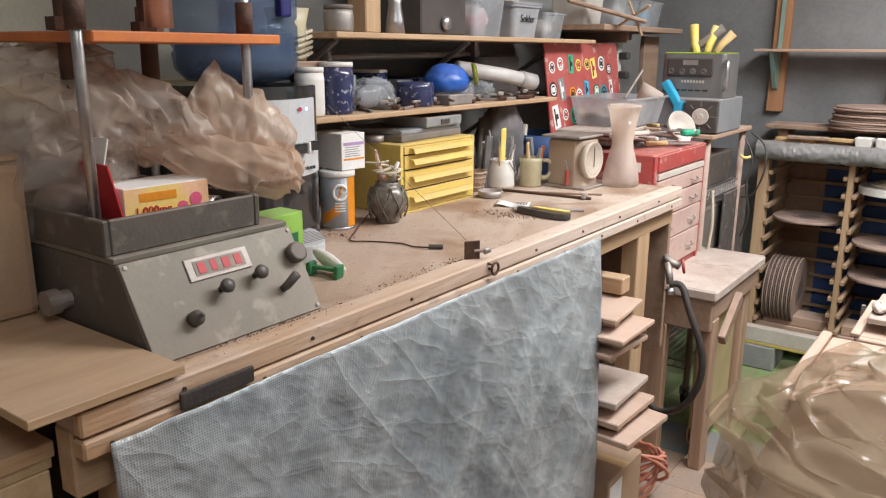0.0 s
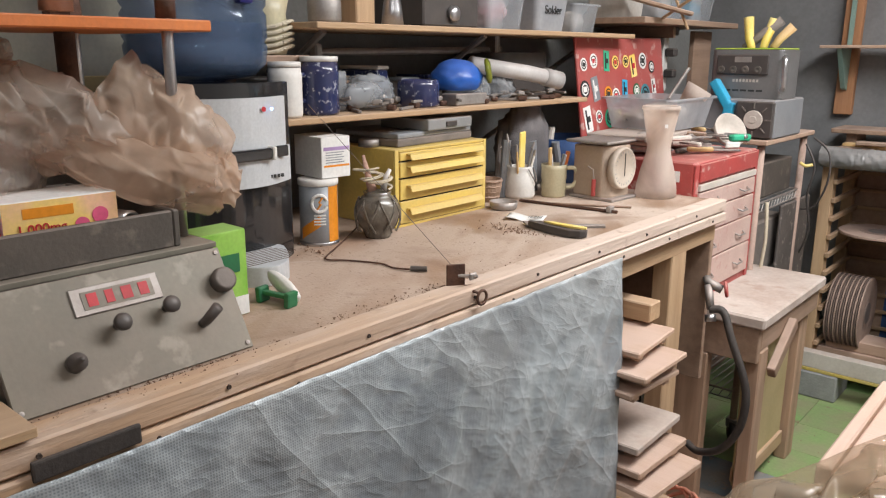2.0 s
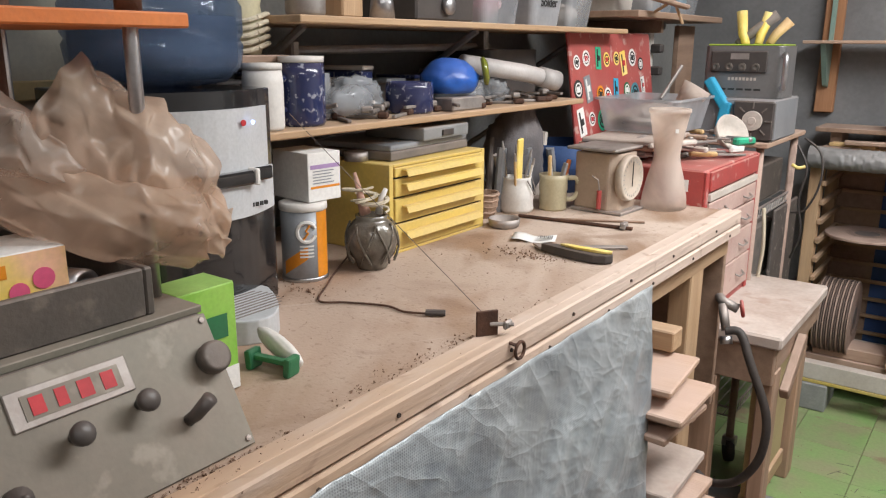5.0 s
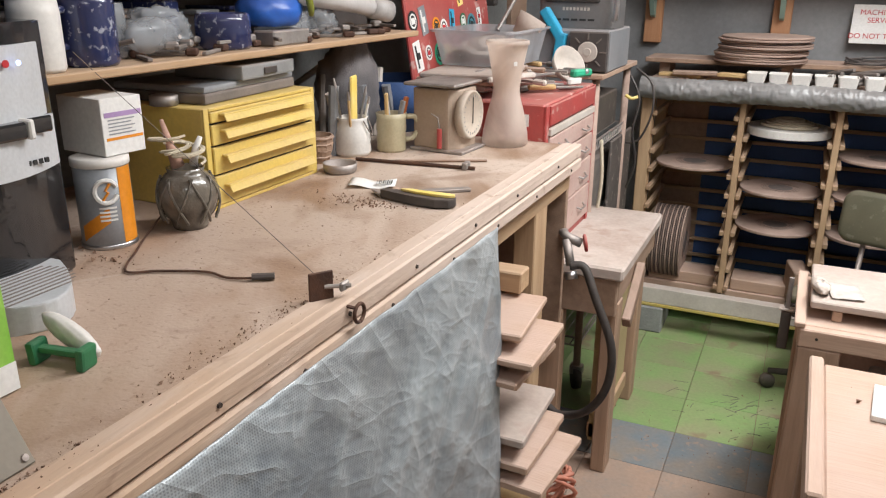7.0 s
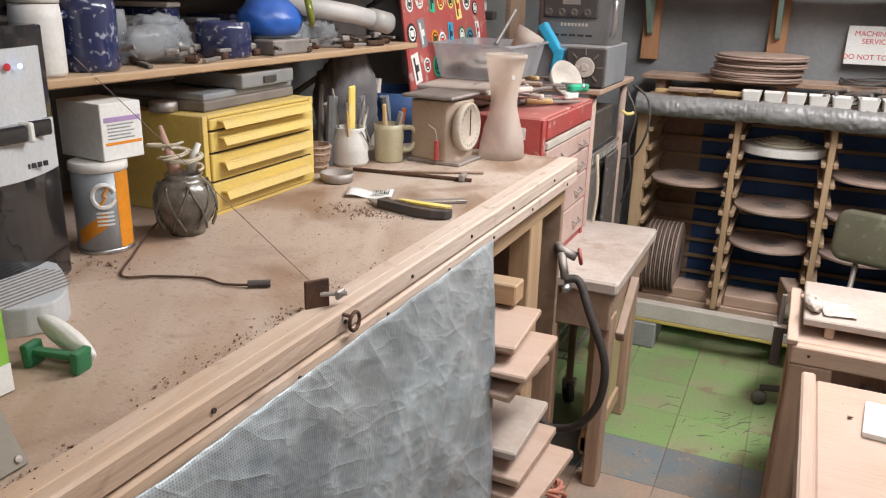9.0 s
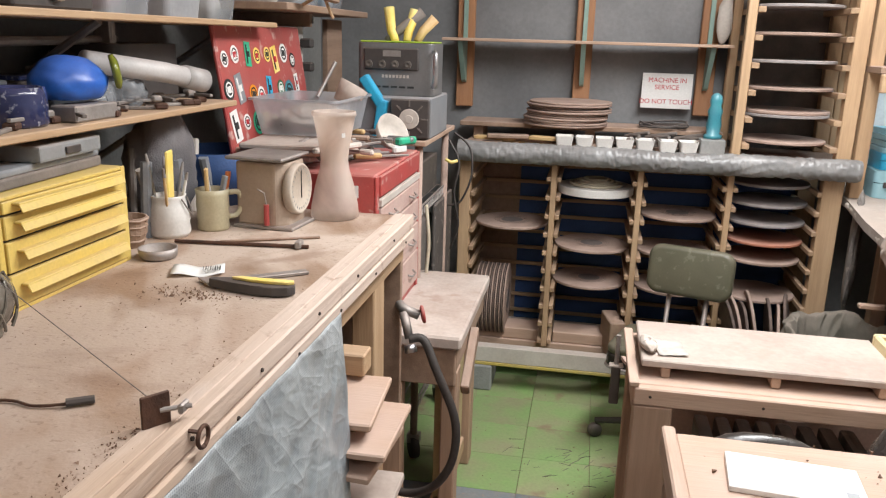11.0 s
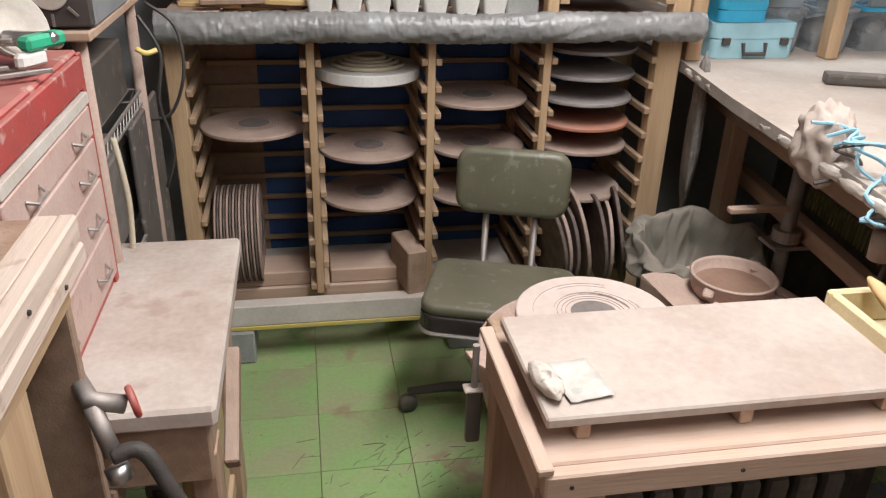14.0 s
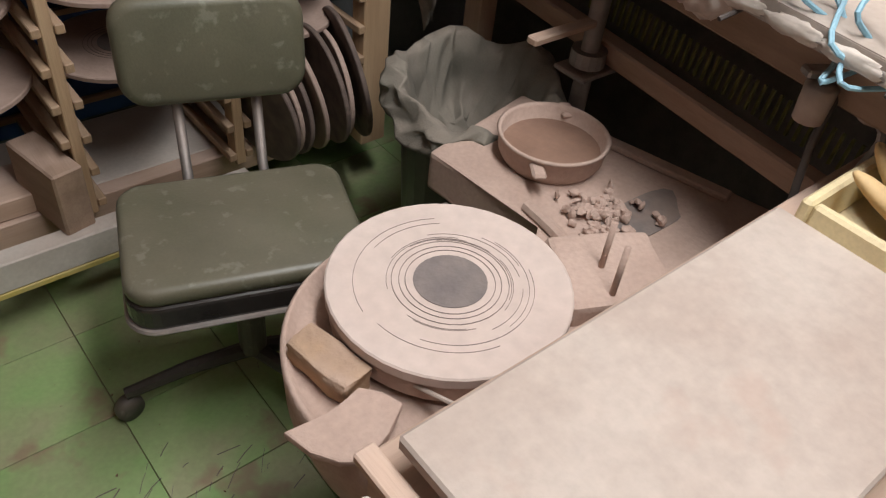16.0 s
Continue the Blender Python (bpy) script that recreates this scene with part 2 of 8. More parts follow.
M_GREYCLOTH = mat("grey_cloth", (0.13, 0.13, 0.14), (0.09, 0.09, 0.1), 0.9, 0, 14, 260, 0.4, 0.2)
M_CORD = mat("pale_cord", (0.62, 0.55, 0.42), (0.52, 0.44, 0.33), 0.8, 0, 30, 200, 0.3)
M_ORANGECORD = mat("orange_cord", (0.6, 0.18, 0.1), (0.5, 0.18, 0.12), 0.6, 0, 30, 200, 0.1, 0.3)
M_BLUECORD = mat("pale_blue_cord", (0.25, 0.5, 0.62), (0.2, 0.42, 0.55), 0.6, 0, 30, 200, 0.1, 0.2)
M_LEATHER = mat("black_leather", (0.014, 0.013, 0.013), (0.02, 0.019, 0.018), 0.25, 0, 30, 140, 0.15, 0.06)
M_BLOCK = mat("concrete_block", (0.33, 0.33, 0.32), (0.25, 0.25, 0.245), 0.9, 0, 14, 120, 0.5)
M_SCREW = mat("screw_hole", (0.035, 0.025, 0.02), (0.06, 0.04, 0.03), 0.7, 0, 30, 200, 0.0)
M_CRUMB = mat("clay_crumbs", (0.3, 0.185, 0.125), (0.24, 0.145, 0.1), 0.9, 0, 60, 200, 0.3, rand=0.2)
M_LED = mat("blue_indicator", (0.25, 0.4, 1.0), None, 0.4, 0, 10, 200, 0, emit=6)
M_BULB = mat("lit_bulb", (1.0, 0.97, 0.92), None, 0.4, 0, 10, 200, 0, emit=14)
M_FIXTURE = mat("lit_tube", (1.0, 0.95, 0.9), None, 0.4, 0, 10, 200, 0, emit=4)


def see_through(name, tint, clear, rough=0.12, bump=0.6, scale=30.0):
    """Thin plastic film or moulded clear plastic: part clear, part a hazy gloss."""
    m = bpy.data.materials.new(name)
    m.use_nodes = True
    nt = m.node_tree
    N, L = nt.nodes, nt.links
    p = N["Principled BSDF"]
    p.inputs["Base Color"].default_value = (*tint, 1)
    p.inputs["Roughness"].default_value = rough
    t = N.new("ShaderNodeBsdfTransparent")
    t.inputs[0].default_value = (*[0.5 + 0.5 * c for c in tint], 1)
    tc = N.new("ShaderNodeTexCoord")
    n = N.new("ShaderNodeTexNoise")
    n.inputs["Scale"].default_value, n.inputs["Detail"].default_value = scale, 5
    L.new(tc.outputs["Object"], n.inputs["Vector"])
    b = N.new("ShaderNodeBump")
    b.inputs["Strength"].default_value, b.inputs["Distance"].default_value = bump, 0.01
    L.new(n.outputs[0], b.inputs["Height"])
    L.new(b.outputs[0], p.inputs["Normal"])
    mr = N.new("ShaderNodeMapRange")
    mr.inputs[1].default_value, mr.inputs[2].default_value = 0.3, 0.7
    mr.inputs[3].default_value, mr.inputs[4].default_value = min(1, clear + 0.15), max(0, clear - 0.15)
    L.new(n.outputs[0], mr.inputs[0])
    mx = N.new("ShaderNodeMixShader")
    L.new(mr.outputs[0], mx.inputs[0])
    L.new(p.outputs[0], mx.inputs[1])
    L.new(t.outputs[0], mx.inputs[2])
    L.new(mx.outputs[0], N["Material Output"].inputs[0])
    return m


M_BOTTLE = see_through("blue_water_bottle", (0.17, 0.25, 0.4), 0.66, 0.06, 0.05, 6)
M_CLEAR = see_through("clear_storage_plastic", (0.58, 0.6, 0.63), 0.66, 0.2, 0.1, 8)
M_CLEARBLUE = see_through("pale_blue_storage_plastic", (0.45, 0.72, 0.8), 0.3, 0.25, 0.1, 8)
M_FROST = see_through("frosted_tub", (0.6, 0.6, 0.62), 0.58, 0.3, 0.1, 8)


def grow(m):
    """Short calls for building one material's node tree."""
    N, L = m.node_tree.nodes, m.node_tree.links
    tc = N.new("ShaderNodeTexCoord")

    def noise_at(scale, st=(1, 1, 1), rot=(0, 0, 0), detail=4.0, distort=0.0):
        mp = N.new("ShaderNodeMapping")
        mp.vector_type = "TEXTURE"
        mp.inputs["Scale"].default_value, mp.inputs["Rotation"].default_value = [1 / v for v in st], rot
        L.new(tc.outputs["Object"], mp.inputs[0])
        n = N.new("ShaderNodeTexNoise")
        n.inputs["Scale"].default_value, n.inputs["Detail"].default_value, n.inputs["Distortion"].default_value = scale, detail, distort
        L.new(mp.outputs[0], n.inputs["Vector"])
        return n.outputs[0]

    def span(src, a, b, c=0.0, d=1.0):
        r = N.new("ShaderNodeMapRange")
        for i, v in enumerate((a, b, c, d)):
            r.inputs[1 + i].default_value = v
        L.new(src, r.inputs[0])
        return r.outputs[0]

    def math_op(op, a, b=0.0):
        q = N.new("ShaderNodeMath")
        q.operation = op
        for i, v in enumerate((a, b)):
            if isinstance(v, (int, float)):
                q.inputs[i].default_value = v
            else:
                L.new(v, q.inputs[i])
        return q.outputs[0]

    def blend(fac, a, b):
        q = N.new("ShaderNodeMix")
        q.data_type = "RGBA"
        L.new(fac, q.inputs[0])
        for i, v in ((6, a), (7, b)):
            if isinstance(v, tuple):
                q.inputs[i].default_value = (*v, 1)
            else:
                L.new(v, q.inputs[i])
        return q.outputs[2]

    return N, L, tc, noise_at, span, math_op, blend


def fresh(name):
    m = bpy.data.materials.new(name)
    m.use_nodes = True
    return m


def tarp_material():
    """Woven plastic tarp: tape weave, straight fold lines and fine slanting wrinkles."""
    m = fresh("creased_tarp")
    N, L, tc, noise_at, span, math_op, blend = grow(m)
    p = N["Principled BSDF"]
    waves = []
    for axis in ("Y", "Z"):
        w = N.new("ShaderNodeTexWave")
        w.bands_direction = axis
        w.inputs["Scale"].default_value, w.inputs["Distortion"].default_value = 84.0, 1.0
        L.new(tc.outputs["Object"], w.inputs["Vector"])
        waves.append(w.outputs[1])
    weave = math_op("MULTIPLY", waves[0], waves[1])
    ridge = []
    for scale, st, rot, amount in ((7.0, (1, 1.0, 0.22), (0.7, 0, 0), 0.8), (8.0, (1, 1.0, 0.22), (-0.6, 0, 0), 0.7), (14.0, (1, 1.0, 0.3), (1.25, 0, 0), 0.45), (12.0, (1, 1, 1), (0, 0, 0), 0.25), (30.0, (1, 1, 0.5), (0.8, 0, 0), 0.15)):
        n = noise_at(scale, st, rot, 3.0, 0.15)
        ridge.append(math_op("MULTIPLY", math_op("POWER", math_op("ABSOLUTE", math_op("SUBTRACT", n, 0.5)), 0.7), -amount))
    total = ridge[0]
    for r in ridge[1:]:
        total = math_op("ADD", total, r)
    streak = span(noise_at(6.0, (1, 1.0, 0.55), (0.6, 0, 0), 6.0), 0.36, 0.66)
    stain = span(noise_at(2.6, (1, 1, 1), (0, 0, 0), 5.0), 0.42, 0.7)
    col = blend(streak, (0.215, 0.245, 0.27), (0.34, 0.375, 0.4))
    col = blend(math_op("MULTIPLY", stain, 0.4), col, (0.42, 0.38, 0.345))
    # fold crests get a paler colour, a painted catch of light
    crest_sheen = span(total, -0.44, -0.22)
    col = blend(math_op("MULTIPLY", crest_sheen, 0.5), col, (0.62, 0.66, 0.68))
    col = blend(math_op("MULTIPLY", weave, 0.5), col, (0.1, 0.115, 0.125))
    L.new(col, p.inputs["Base Color"])
    p.inputs["Roughness"].default_value, p.inputs["Metallic"].default_value = 0.36, 0.12
    b = N.new("ShaderNodeBump")
    b.inputs["Strength"].default_value, b.inputs["Distance"].default_value = 0.7, 0.02
    L.new(math_op("ADD", total, math_op("MULTIPLY", weave, -0.015)), b.inputs["Height"])
    L.new(b.outputs[0], p.inputs["Normal"])
    return m


def bench_material():
    """Brown hardboard: rubbed pale by dust along the work side, blotched, scratched and speckled."""
    m = fresh("bench_hardboard")
    N, L, tc, noise_at, span, math_op, blend = grow(m)
    p = N["Principled BSDF"]
    broad = span(noise_at(2.2, (1, 0.6, 1), (0, 0, 0.2), 6.0, 0.6), 0.36, 0.64)
    sep = N.new("ShaderNodeSeparateXYZ")
    L.new(tc.outputs["Object"], sep.inputs[0])
    dusty = span(math_op("ADD", sep.outputs[1], math_op("MULTIPLY", noise_at(3.0), 0.8)), -0.25, 1.1, 0.25, 1.0)
    blotch = math_op("MULTIPLY", span(noise_at(7.0, (1, 0.55, 1), (0, 0, 0.3), 7.0, 0.4), 0.37, 0.56), dusty)
    swirl = span(noise_at(14.0, (1.0, 0.16, 1), (0, 0, 0.5), 5.0, 0.3), 0.5, 0.68)
    dark = span(noise_at(5.0, (1, 1, 1), (0.3, 0, 0), 8.0, 0.8), 0.58, 0.7)
    grit = span(noise_at(130.0, (1, 1, 1), (0, 0, 0), 2.0), 0.62, 0.7)
    scratch = span(noise_at(30.0, (1.0, 0.04, 1), (0, 0, -0.6), 2.0), 0.66, 0.7)
    col = blend(broad, (0.262, 0.163, 0.105), (0.375, 0.245, 0.17))
    col = blend(math_op("MULTIPLY", blotch, 0.9), col, (0.56, 0.45, 0.375))
    col = blend(math_op("MULTIPLY", swirl, 0.35), col, (0.56, 0.44, 0.37))
    col = blend(math_op("MULTIPLY", dark, 0.5), col, (0.225, 0.13, 0.085))
    col = blend(math_op("MULTIPLY", grit, 0.4), col, (0.2, 0.12, 0.085))
    col = blend(math_op("MULTIPLY", scratch, 0.35), col, (0.6, 0.5, 0.44))
    L.new(col, p.inputs["Base Color"])
    L.new(span(blotch, 0.0, 1.0, 0.58, 0.85), p.inputs["Roughness"])
    b = N.new("ShaderNodeBump")
    b.inputs["Strength"].default_value, b.inputs["Distance"].default_value = 0.3, 0.003
    L.new(math_op("ADD", noise_at(180.0), math_op("ADD", blotch, scratch)), b.inputs["Height"])
    L.new(b.outputs[0], p.inputs["Normal"])
    return m


def edge_material():
    """Bench edge boards: bare orange pine at one end, rubbed pale with clay towards the other."""
    m = fresh("worn_bench_edge")
    N, L, tc, noise_at, span, math_op, blend = grow(m)
    p = N["Principled BSDF"]
    sep = N.new("ShaderNodeSeparateXYZ")
    L.new(tc.outputs["Object"], sep.inputs[0])
    rub = span(math_op("ADD", sep.outputs[1], math_op("MULTIPLY", noise_at(5.0, (1, 0.6, 2), (0, 0, 0), 6.0), 1.2)), -0.4, 0.8, 0.1, 1.0)
    grain = span(noise_at(55.0, (1, 0.05, 1), (0, 0, 0), 5.0), 0.35, 0.65)
    smear = span(noise_at(16.0, (1, 0.35, 1.5), (0, 0, 0), 7.0, 0.4), 0.5, 0.66)
    grime = span(noise_at(28.0, (1, 0.6, 1), (0.2, 0, 0), 6.0, 0.5), 0.6, 0.72)
    col = blend(grain, (0.5, 0.29, 0.135), (0.4, 0.215, 0.095))
    col = blend(rub, col, (0.58, 0.455, 0.38))
    col = blend(math_op("MULTIPLY", smear, 0.5), col, (0.62, 0.5, 0.43))
    col = blend(math_op("MULTIPLY", grime, 0.55), col, (0.27, 0.165, 0.11))
    L.new(col, p.inputs["Base Color"])
    p.inputs["Roughness"].default_value = 0.72
    b = N.new("ShaderNodeBump")
    b.inputs["Strength"].default_value, b.inputs["Distance"].default_value = 0.35, 0.003
    L.new(math_op("ADD", grain, smear), b.inputs["Height"])
    L.new(b.outputs[0], p.inputs["Normal"])
    return m


def bag_film(name, tint, lo, hi, scale, rough=0.22):
    """Thin polythene with dried dust on it: clear where clean, milky and light-passing where dusty."""
    m = fresh(name)
    N, L, tc, noise_at, span, math_op, blend = grow(m)
    p = N["Principled BSDF"]
    p.inputs["Base Color"].default_value = (*tint, 1)
    p.inputs["Roughness"].default_value = rough
    tl = N.new("ShaderNodeBsdfTranslucent")
    tl.inputs[0].default_value = (*tint, 1)
    half = N.new("ShaderNodeMixShader")
    half.inputs[0].default_value = 0.4
    L.new(p.outputs[0], half.inputs[1])
    L.new(tl.outputs[0], half.inputs[2])
    clear = N.new("ShaderNodeBsdfTransparent")
    clear.inputs[0].default_value = (*[0.75 + 0.25 * c for c in tint], 1)
    mx = N.new("ShaderNodeMixShader")
    L.new(span(noise_at(scale, (1, 1, 1), (0, 0, 0), 6.0, 0.5), 0.34, 0.66, lo, hi), mx.inputs[0])
    L.new(clear.outputs[0], mx.inputs[1])
    L.new(half.outputs[0], mx.inputs[2])
    b = N.new("ShaderNodeBump")
    b.inputs["Strength"].default_value, b.inputs["Distance"].default_value = 0.5, 0.006
    L.new(math_op("ABSOLUTE", math_op("SUBTRACT", noise_at(scale * 2.2, (1, 1, 1), (0, 0, 0), 2.0), 0.5)), b.inputs["Height"])
    L.new(b.outputs[0], p.inputs["Normal"])
    L.new(mx.outputs[0], N["Material Output"].inputs[0])
    return m


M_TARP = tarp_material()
M_BENCH = bench_material()
M_WORNEDGE = edge_material()
M_BAGPINK = bag_film("clay_dusted_plastic_bag", (0.8, 0.62, 0.49), 0.28, 0.72, 8.0)
M_FILM = bag_film("dusty_clear_film", (0.78, 0.68, 0.6), 0.16, 0.55, 9.0)
M_CLAYBAG = bag_film("clay_bag_film", (0.58, 0.46, 0.33), 0.24, 0.58, 5.0, 0.1)

# ---- mesh helpers ----
def part(name, bm, material, parent=None, label="", smooth=False):
    me = bpy.data.meshes.new(name)
    bmesh.ops.recalc_face_normals(bm, faces=bm.faces)
    bm.to_mesh(me)
    bm.free()
    if smooth:
        for f in me.polygons:
            f.use_smooth = True
    me.materials.append(material)
    ob = new(name, me)
    if parent is not None:
        ob.parent = parent
    if label:
        ob["label"] = label
    return ob


def thing(name, label, category, loc=(0, 0, 0), rz=0.0, group="", kind="", rx=0.0, ry=0.0):
    ob = new(name)
    ob.empty_display_size = 0.05
    ob.matrix_world = pose(*loc, rx, ry, rz)
    return tagged(ob, label, category, group, kind)


def box(x0, x1, y0, y1, z0, z1, bev=0.002, bm=None, seg=1):
    b = bmesh.new()
    bmesh.ops.create_cube(b, size=1.0, matrix=Matrix.Translation(((x0 + x1) / 2, (y0 + y1) / 2, (z0 + z1) / 2)) @ Matrix.Diagonal((abs(x1 - x0), abs(y1 - y0), abs(z1 - z0), 1)))
    if bev:
        bev = min(bev, 0.45 * min(abs(x1 - x0), abs(y1 - y0), abs(z1 - z0)))
        bmesh.ops.bevel(b, geom=b.edges[:], offset=bev, segments=seg, affect="EDGES", profile=0.6)
    return join(bm, b)


def join(bm, b):
    if bm is None:
        return b
    me = bpy.data.meshes.new("tmp")
    b.to_mesh(me)
    b.free()
    bm.from_mesh(me)
    bpy.data.meshes.remove(me)
    return bm


def moved(b, m, bm=None):
    bmesh.ops.transform(b, matrix=m, verts=b.verts)
    return join(bm, b)


def lathe(prof, n=28, bm=None, sx=1.0, sy=1.0):
    b = bmesh.new()
    rings = []
    for r, z in prof:
        if r <= 1e-6:
            rings.append([b.verts.new((0, 0, z))])
        else:
            rings.append([b.verts.new((sx * r * math.cos(2 * math.pi * i / n), sy * r * math.sin(2 * math.pi * i / n), z)) for i in range(n)])
    for a, c in zip(rings, rings[1:]):
        for i in range(n):
            j = (i + 1) % n
            if len(a) == 1 and len(c) == 1:
                continue
            if len(a) == 1:
                b.faces.new((a[0], c[j], c[i]))
            elif len(c) == 1:
                b.faces.new((a[i], a[j], c[0]))
            else:
                b.faces.new((a[i], a[j], c[j], c[i]))
    return join(bm, b)


def tube(pts, r, n=8, bm=None, r_end=None, smooth_steps=0):
    pts = [Vector(p) for p in pts]
    if smooth_steps:
        out = []
        for i in range(len(pts) - 1):
            p0, p1, p2, p3 = pts[max(i - 1, 0)], pts[i], pts[i + 1], pts[min(i + 2, len(pts) - 1)]
            for k in range(smooth_steps):
                u = k / smooth_steps
                out.append(0.5 * (2 * p1 + (p2 - p0) * u + (2 * p0 - 5 * p1 + 4 * p2 - p3) * u * u + (3 * p1 - p0 - 3 * p2 + p3) * u ** 3))
        pts = out + [pts[-1]]
    b = bmesh.new()
    rings = []
    up = None
    for i, p in enumerate(pts):
        d = (pts[min(i + 1, len(pts) - 1)] - pts[max(i - 1, 0)]).normalized()
        if up is None:
            up = d.orthogonal().normalized()
        up = (up - d * up.dot(d)).normalized()
        side = d.cross(up)
        rr = r if r_end is None else r + (r_end - r) * i / (len(pts) - 1)
        rings.append([b.verts.new(p + rr * (math.cos(2 * math.pi * k / n) * up + math.sin(2 * math.pi * k / n) * side)) for k in range(n)])
    for a, c in zip(rings, rings[1:]):
        for k in range(n):
            b.faces.new((a[k], a[(k + 1) % n], c[(k + 1) % n], c[k]))
    b.faces.new(rings[0][::-1])
    b.faces.new(rings[-1])
    return join(bm, b)


def prism(outline, z0, z1, bev=0.0, bm=None):
    b = bmesh.new()
    lo = [b.verts.new((x, y, z0)) for x, y in outline]
    hi = [b.verts.new((x, y, z1)) for x, y in outline]
    b.faces.new(lo[::-1])
    b.faces.new(hi)
    for i in range(len(lo)):
        j = (i + 1) % len(lo)
        b.faces.new((lo[i], lo[j], hi[j], hi[i]))
    if bev:
        bmesh.ops.bevel(b, geom=b.edges[:], offset=bev, segments=2, affect="EDGES", profile=0.6)
    return join(bm, b)


def round_rect(hx, hy, r, n=6, cx=0.0, cy=0.0):
    out = []
    for k, (sx, sy) in enumerate(((1, 1), (-1, 1), (-1, -1), (1, -1))):
        for i in range(n + 1):
            a = math.pi / 2 * (k + i / n)
            out.append((cx + sx * (hx - r) + r * math.cos(a), cy + sy * (hy - r) + r * math.sin(a)))
    return out


def blob(rx, ry, rz, amount, freq, seed=0, sub=4, ridge=False, flat=None):
    """A crumpled, closed skin: a ball pushed in and out by noise at three sizes."""
    b = bmesh.new()
    bmesh.ops.create_icosphere(b, subdivisions=sub, radius=1.0)
    for v in b.verts:
        p = v.co.copy()
        off = 0.0
        for o, (f, a) in enumerate(((freq, 1.0), (freq * 2.3, 0.5), (freq * 5, 0.22))):
            s = noise.noise(p * f + Vector((seed * 3.1, o * 5.0, seed)))
            off += a * ((1 - 2 * abs(s)) if ridge else s)
        q = p * (1 + amount * off)
        v.co = Vector((q.x * rx, q.y * ry, q.z * rz))
        if flat is not None and v.co.z < flat:
            v.co.z = flat
    return b


def scatter_bm(count, cx, cy, sx, sy, z, r0, r1, seed, bm=None):
    """Crumbs: small uneven lumps lying at height z."""
    rng = random.Random(seed)
    bm = bm or bmesh.new()
    for _ in range(count):
        r = r0 + (r1 - r0) * rng.random() ** 3
        x, y = rng.gauss(cx, sx), rng.gauss(cy, sy)
        m = Matrix.Translation((x, y, z + 0.45 * r)) @ Euler((rng.random() * 6, rng.random() * 6, rng.random() * 6)).to_matrix().to_4x4() @ Matrix.Diagonal((r * (0.6 + rng.random()), r, r * (0.4 + 0.5 * rng.random()), 1))
        corners = [bm.verts.new(m @ Vector(c)) for c in ((1, 0, -0.6), (-0.5, 0.9, -0.6), (-0.5, -0.9, -0.6), (0.1, 0, 0.9))]
        for f in ((0, 2, 1), (0, 1, 3), (1, 2, 3), (2, 0, 3)):
            bm.faces.new([corners[i] for i in f])
    return bm


def text(body, size, material, parent, m, name="lettering", depth=0.0006):
    cu = bpy.data.curves.new(name, "FONT")
    cu.body, cu.size, cu.extrude, cu.align_x, cu.align_y = body, size, depth, "CENTER", "CENTER"
    tmp = bpy.data.objects.new("tmp", cu)
    me = bpy.data.meshes.new_from_object(tmp)
    bpy.data.objects.remove(tmp)
    me.materials.append(material)
    ob = new(name, me)
    ob.parent = parent
    ob.matrix_local = m
    return ob


def structure(name, bm, material, label, category):
    return tagged(part(name, bm, material), label, category, kind="structure")


def cushion(hx, hy, r, z0, z1, b):
    """A padded slab with rounded edges, built from stacked outlines."""
    bm = bmesh.new()
    lower = [(b * (1 - math.sin(a)), z0 + b * (1 - math.cos(a))) for a in (0.0, 0.5, 1.0, 1.57)]
    upper = [(inset, z0 + z1 - z) for inset, z in reversed(lower)]
    loops = []
    for inset, z in lower + upper:
        loops.append([bm.verts.new((x, y, z)) for x, y in round_rect(hx - inset, hy - inset, max(0.004, r - inset))])
    n = len(loops[0])
    for a, c in zip(loops, loops[1:]):
        for k in range(n):
            bm.faces.new((a[k], a[(k + 1) % n], c[(k + 1) % n], c[k]))
    bm.faces.new(loops[0][::-1])
    bm.faces.new(loops[-1])
    return bm


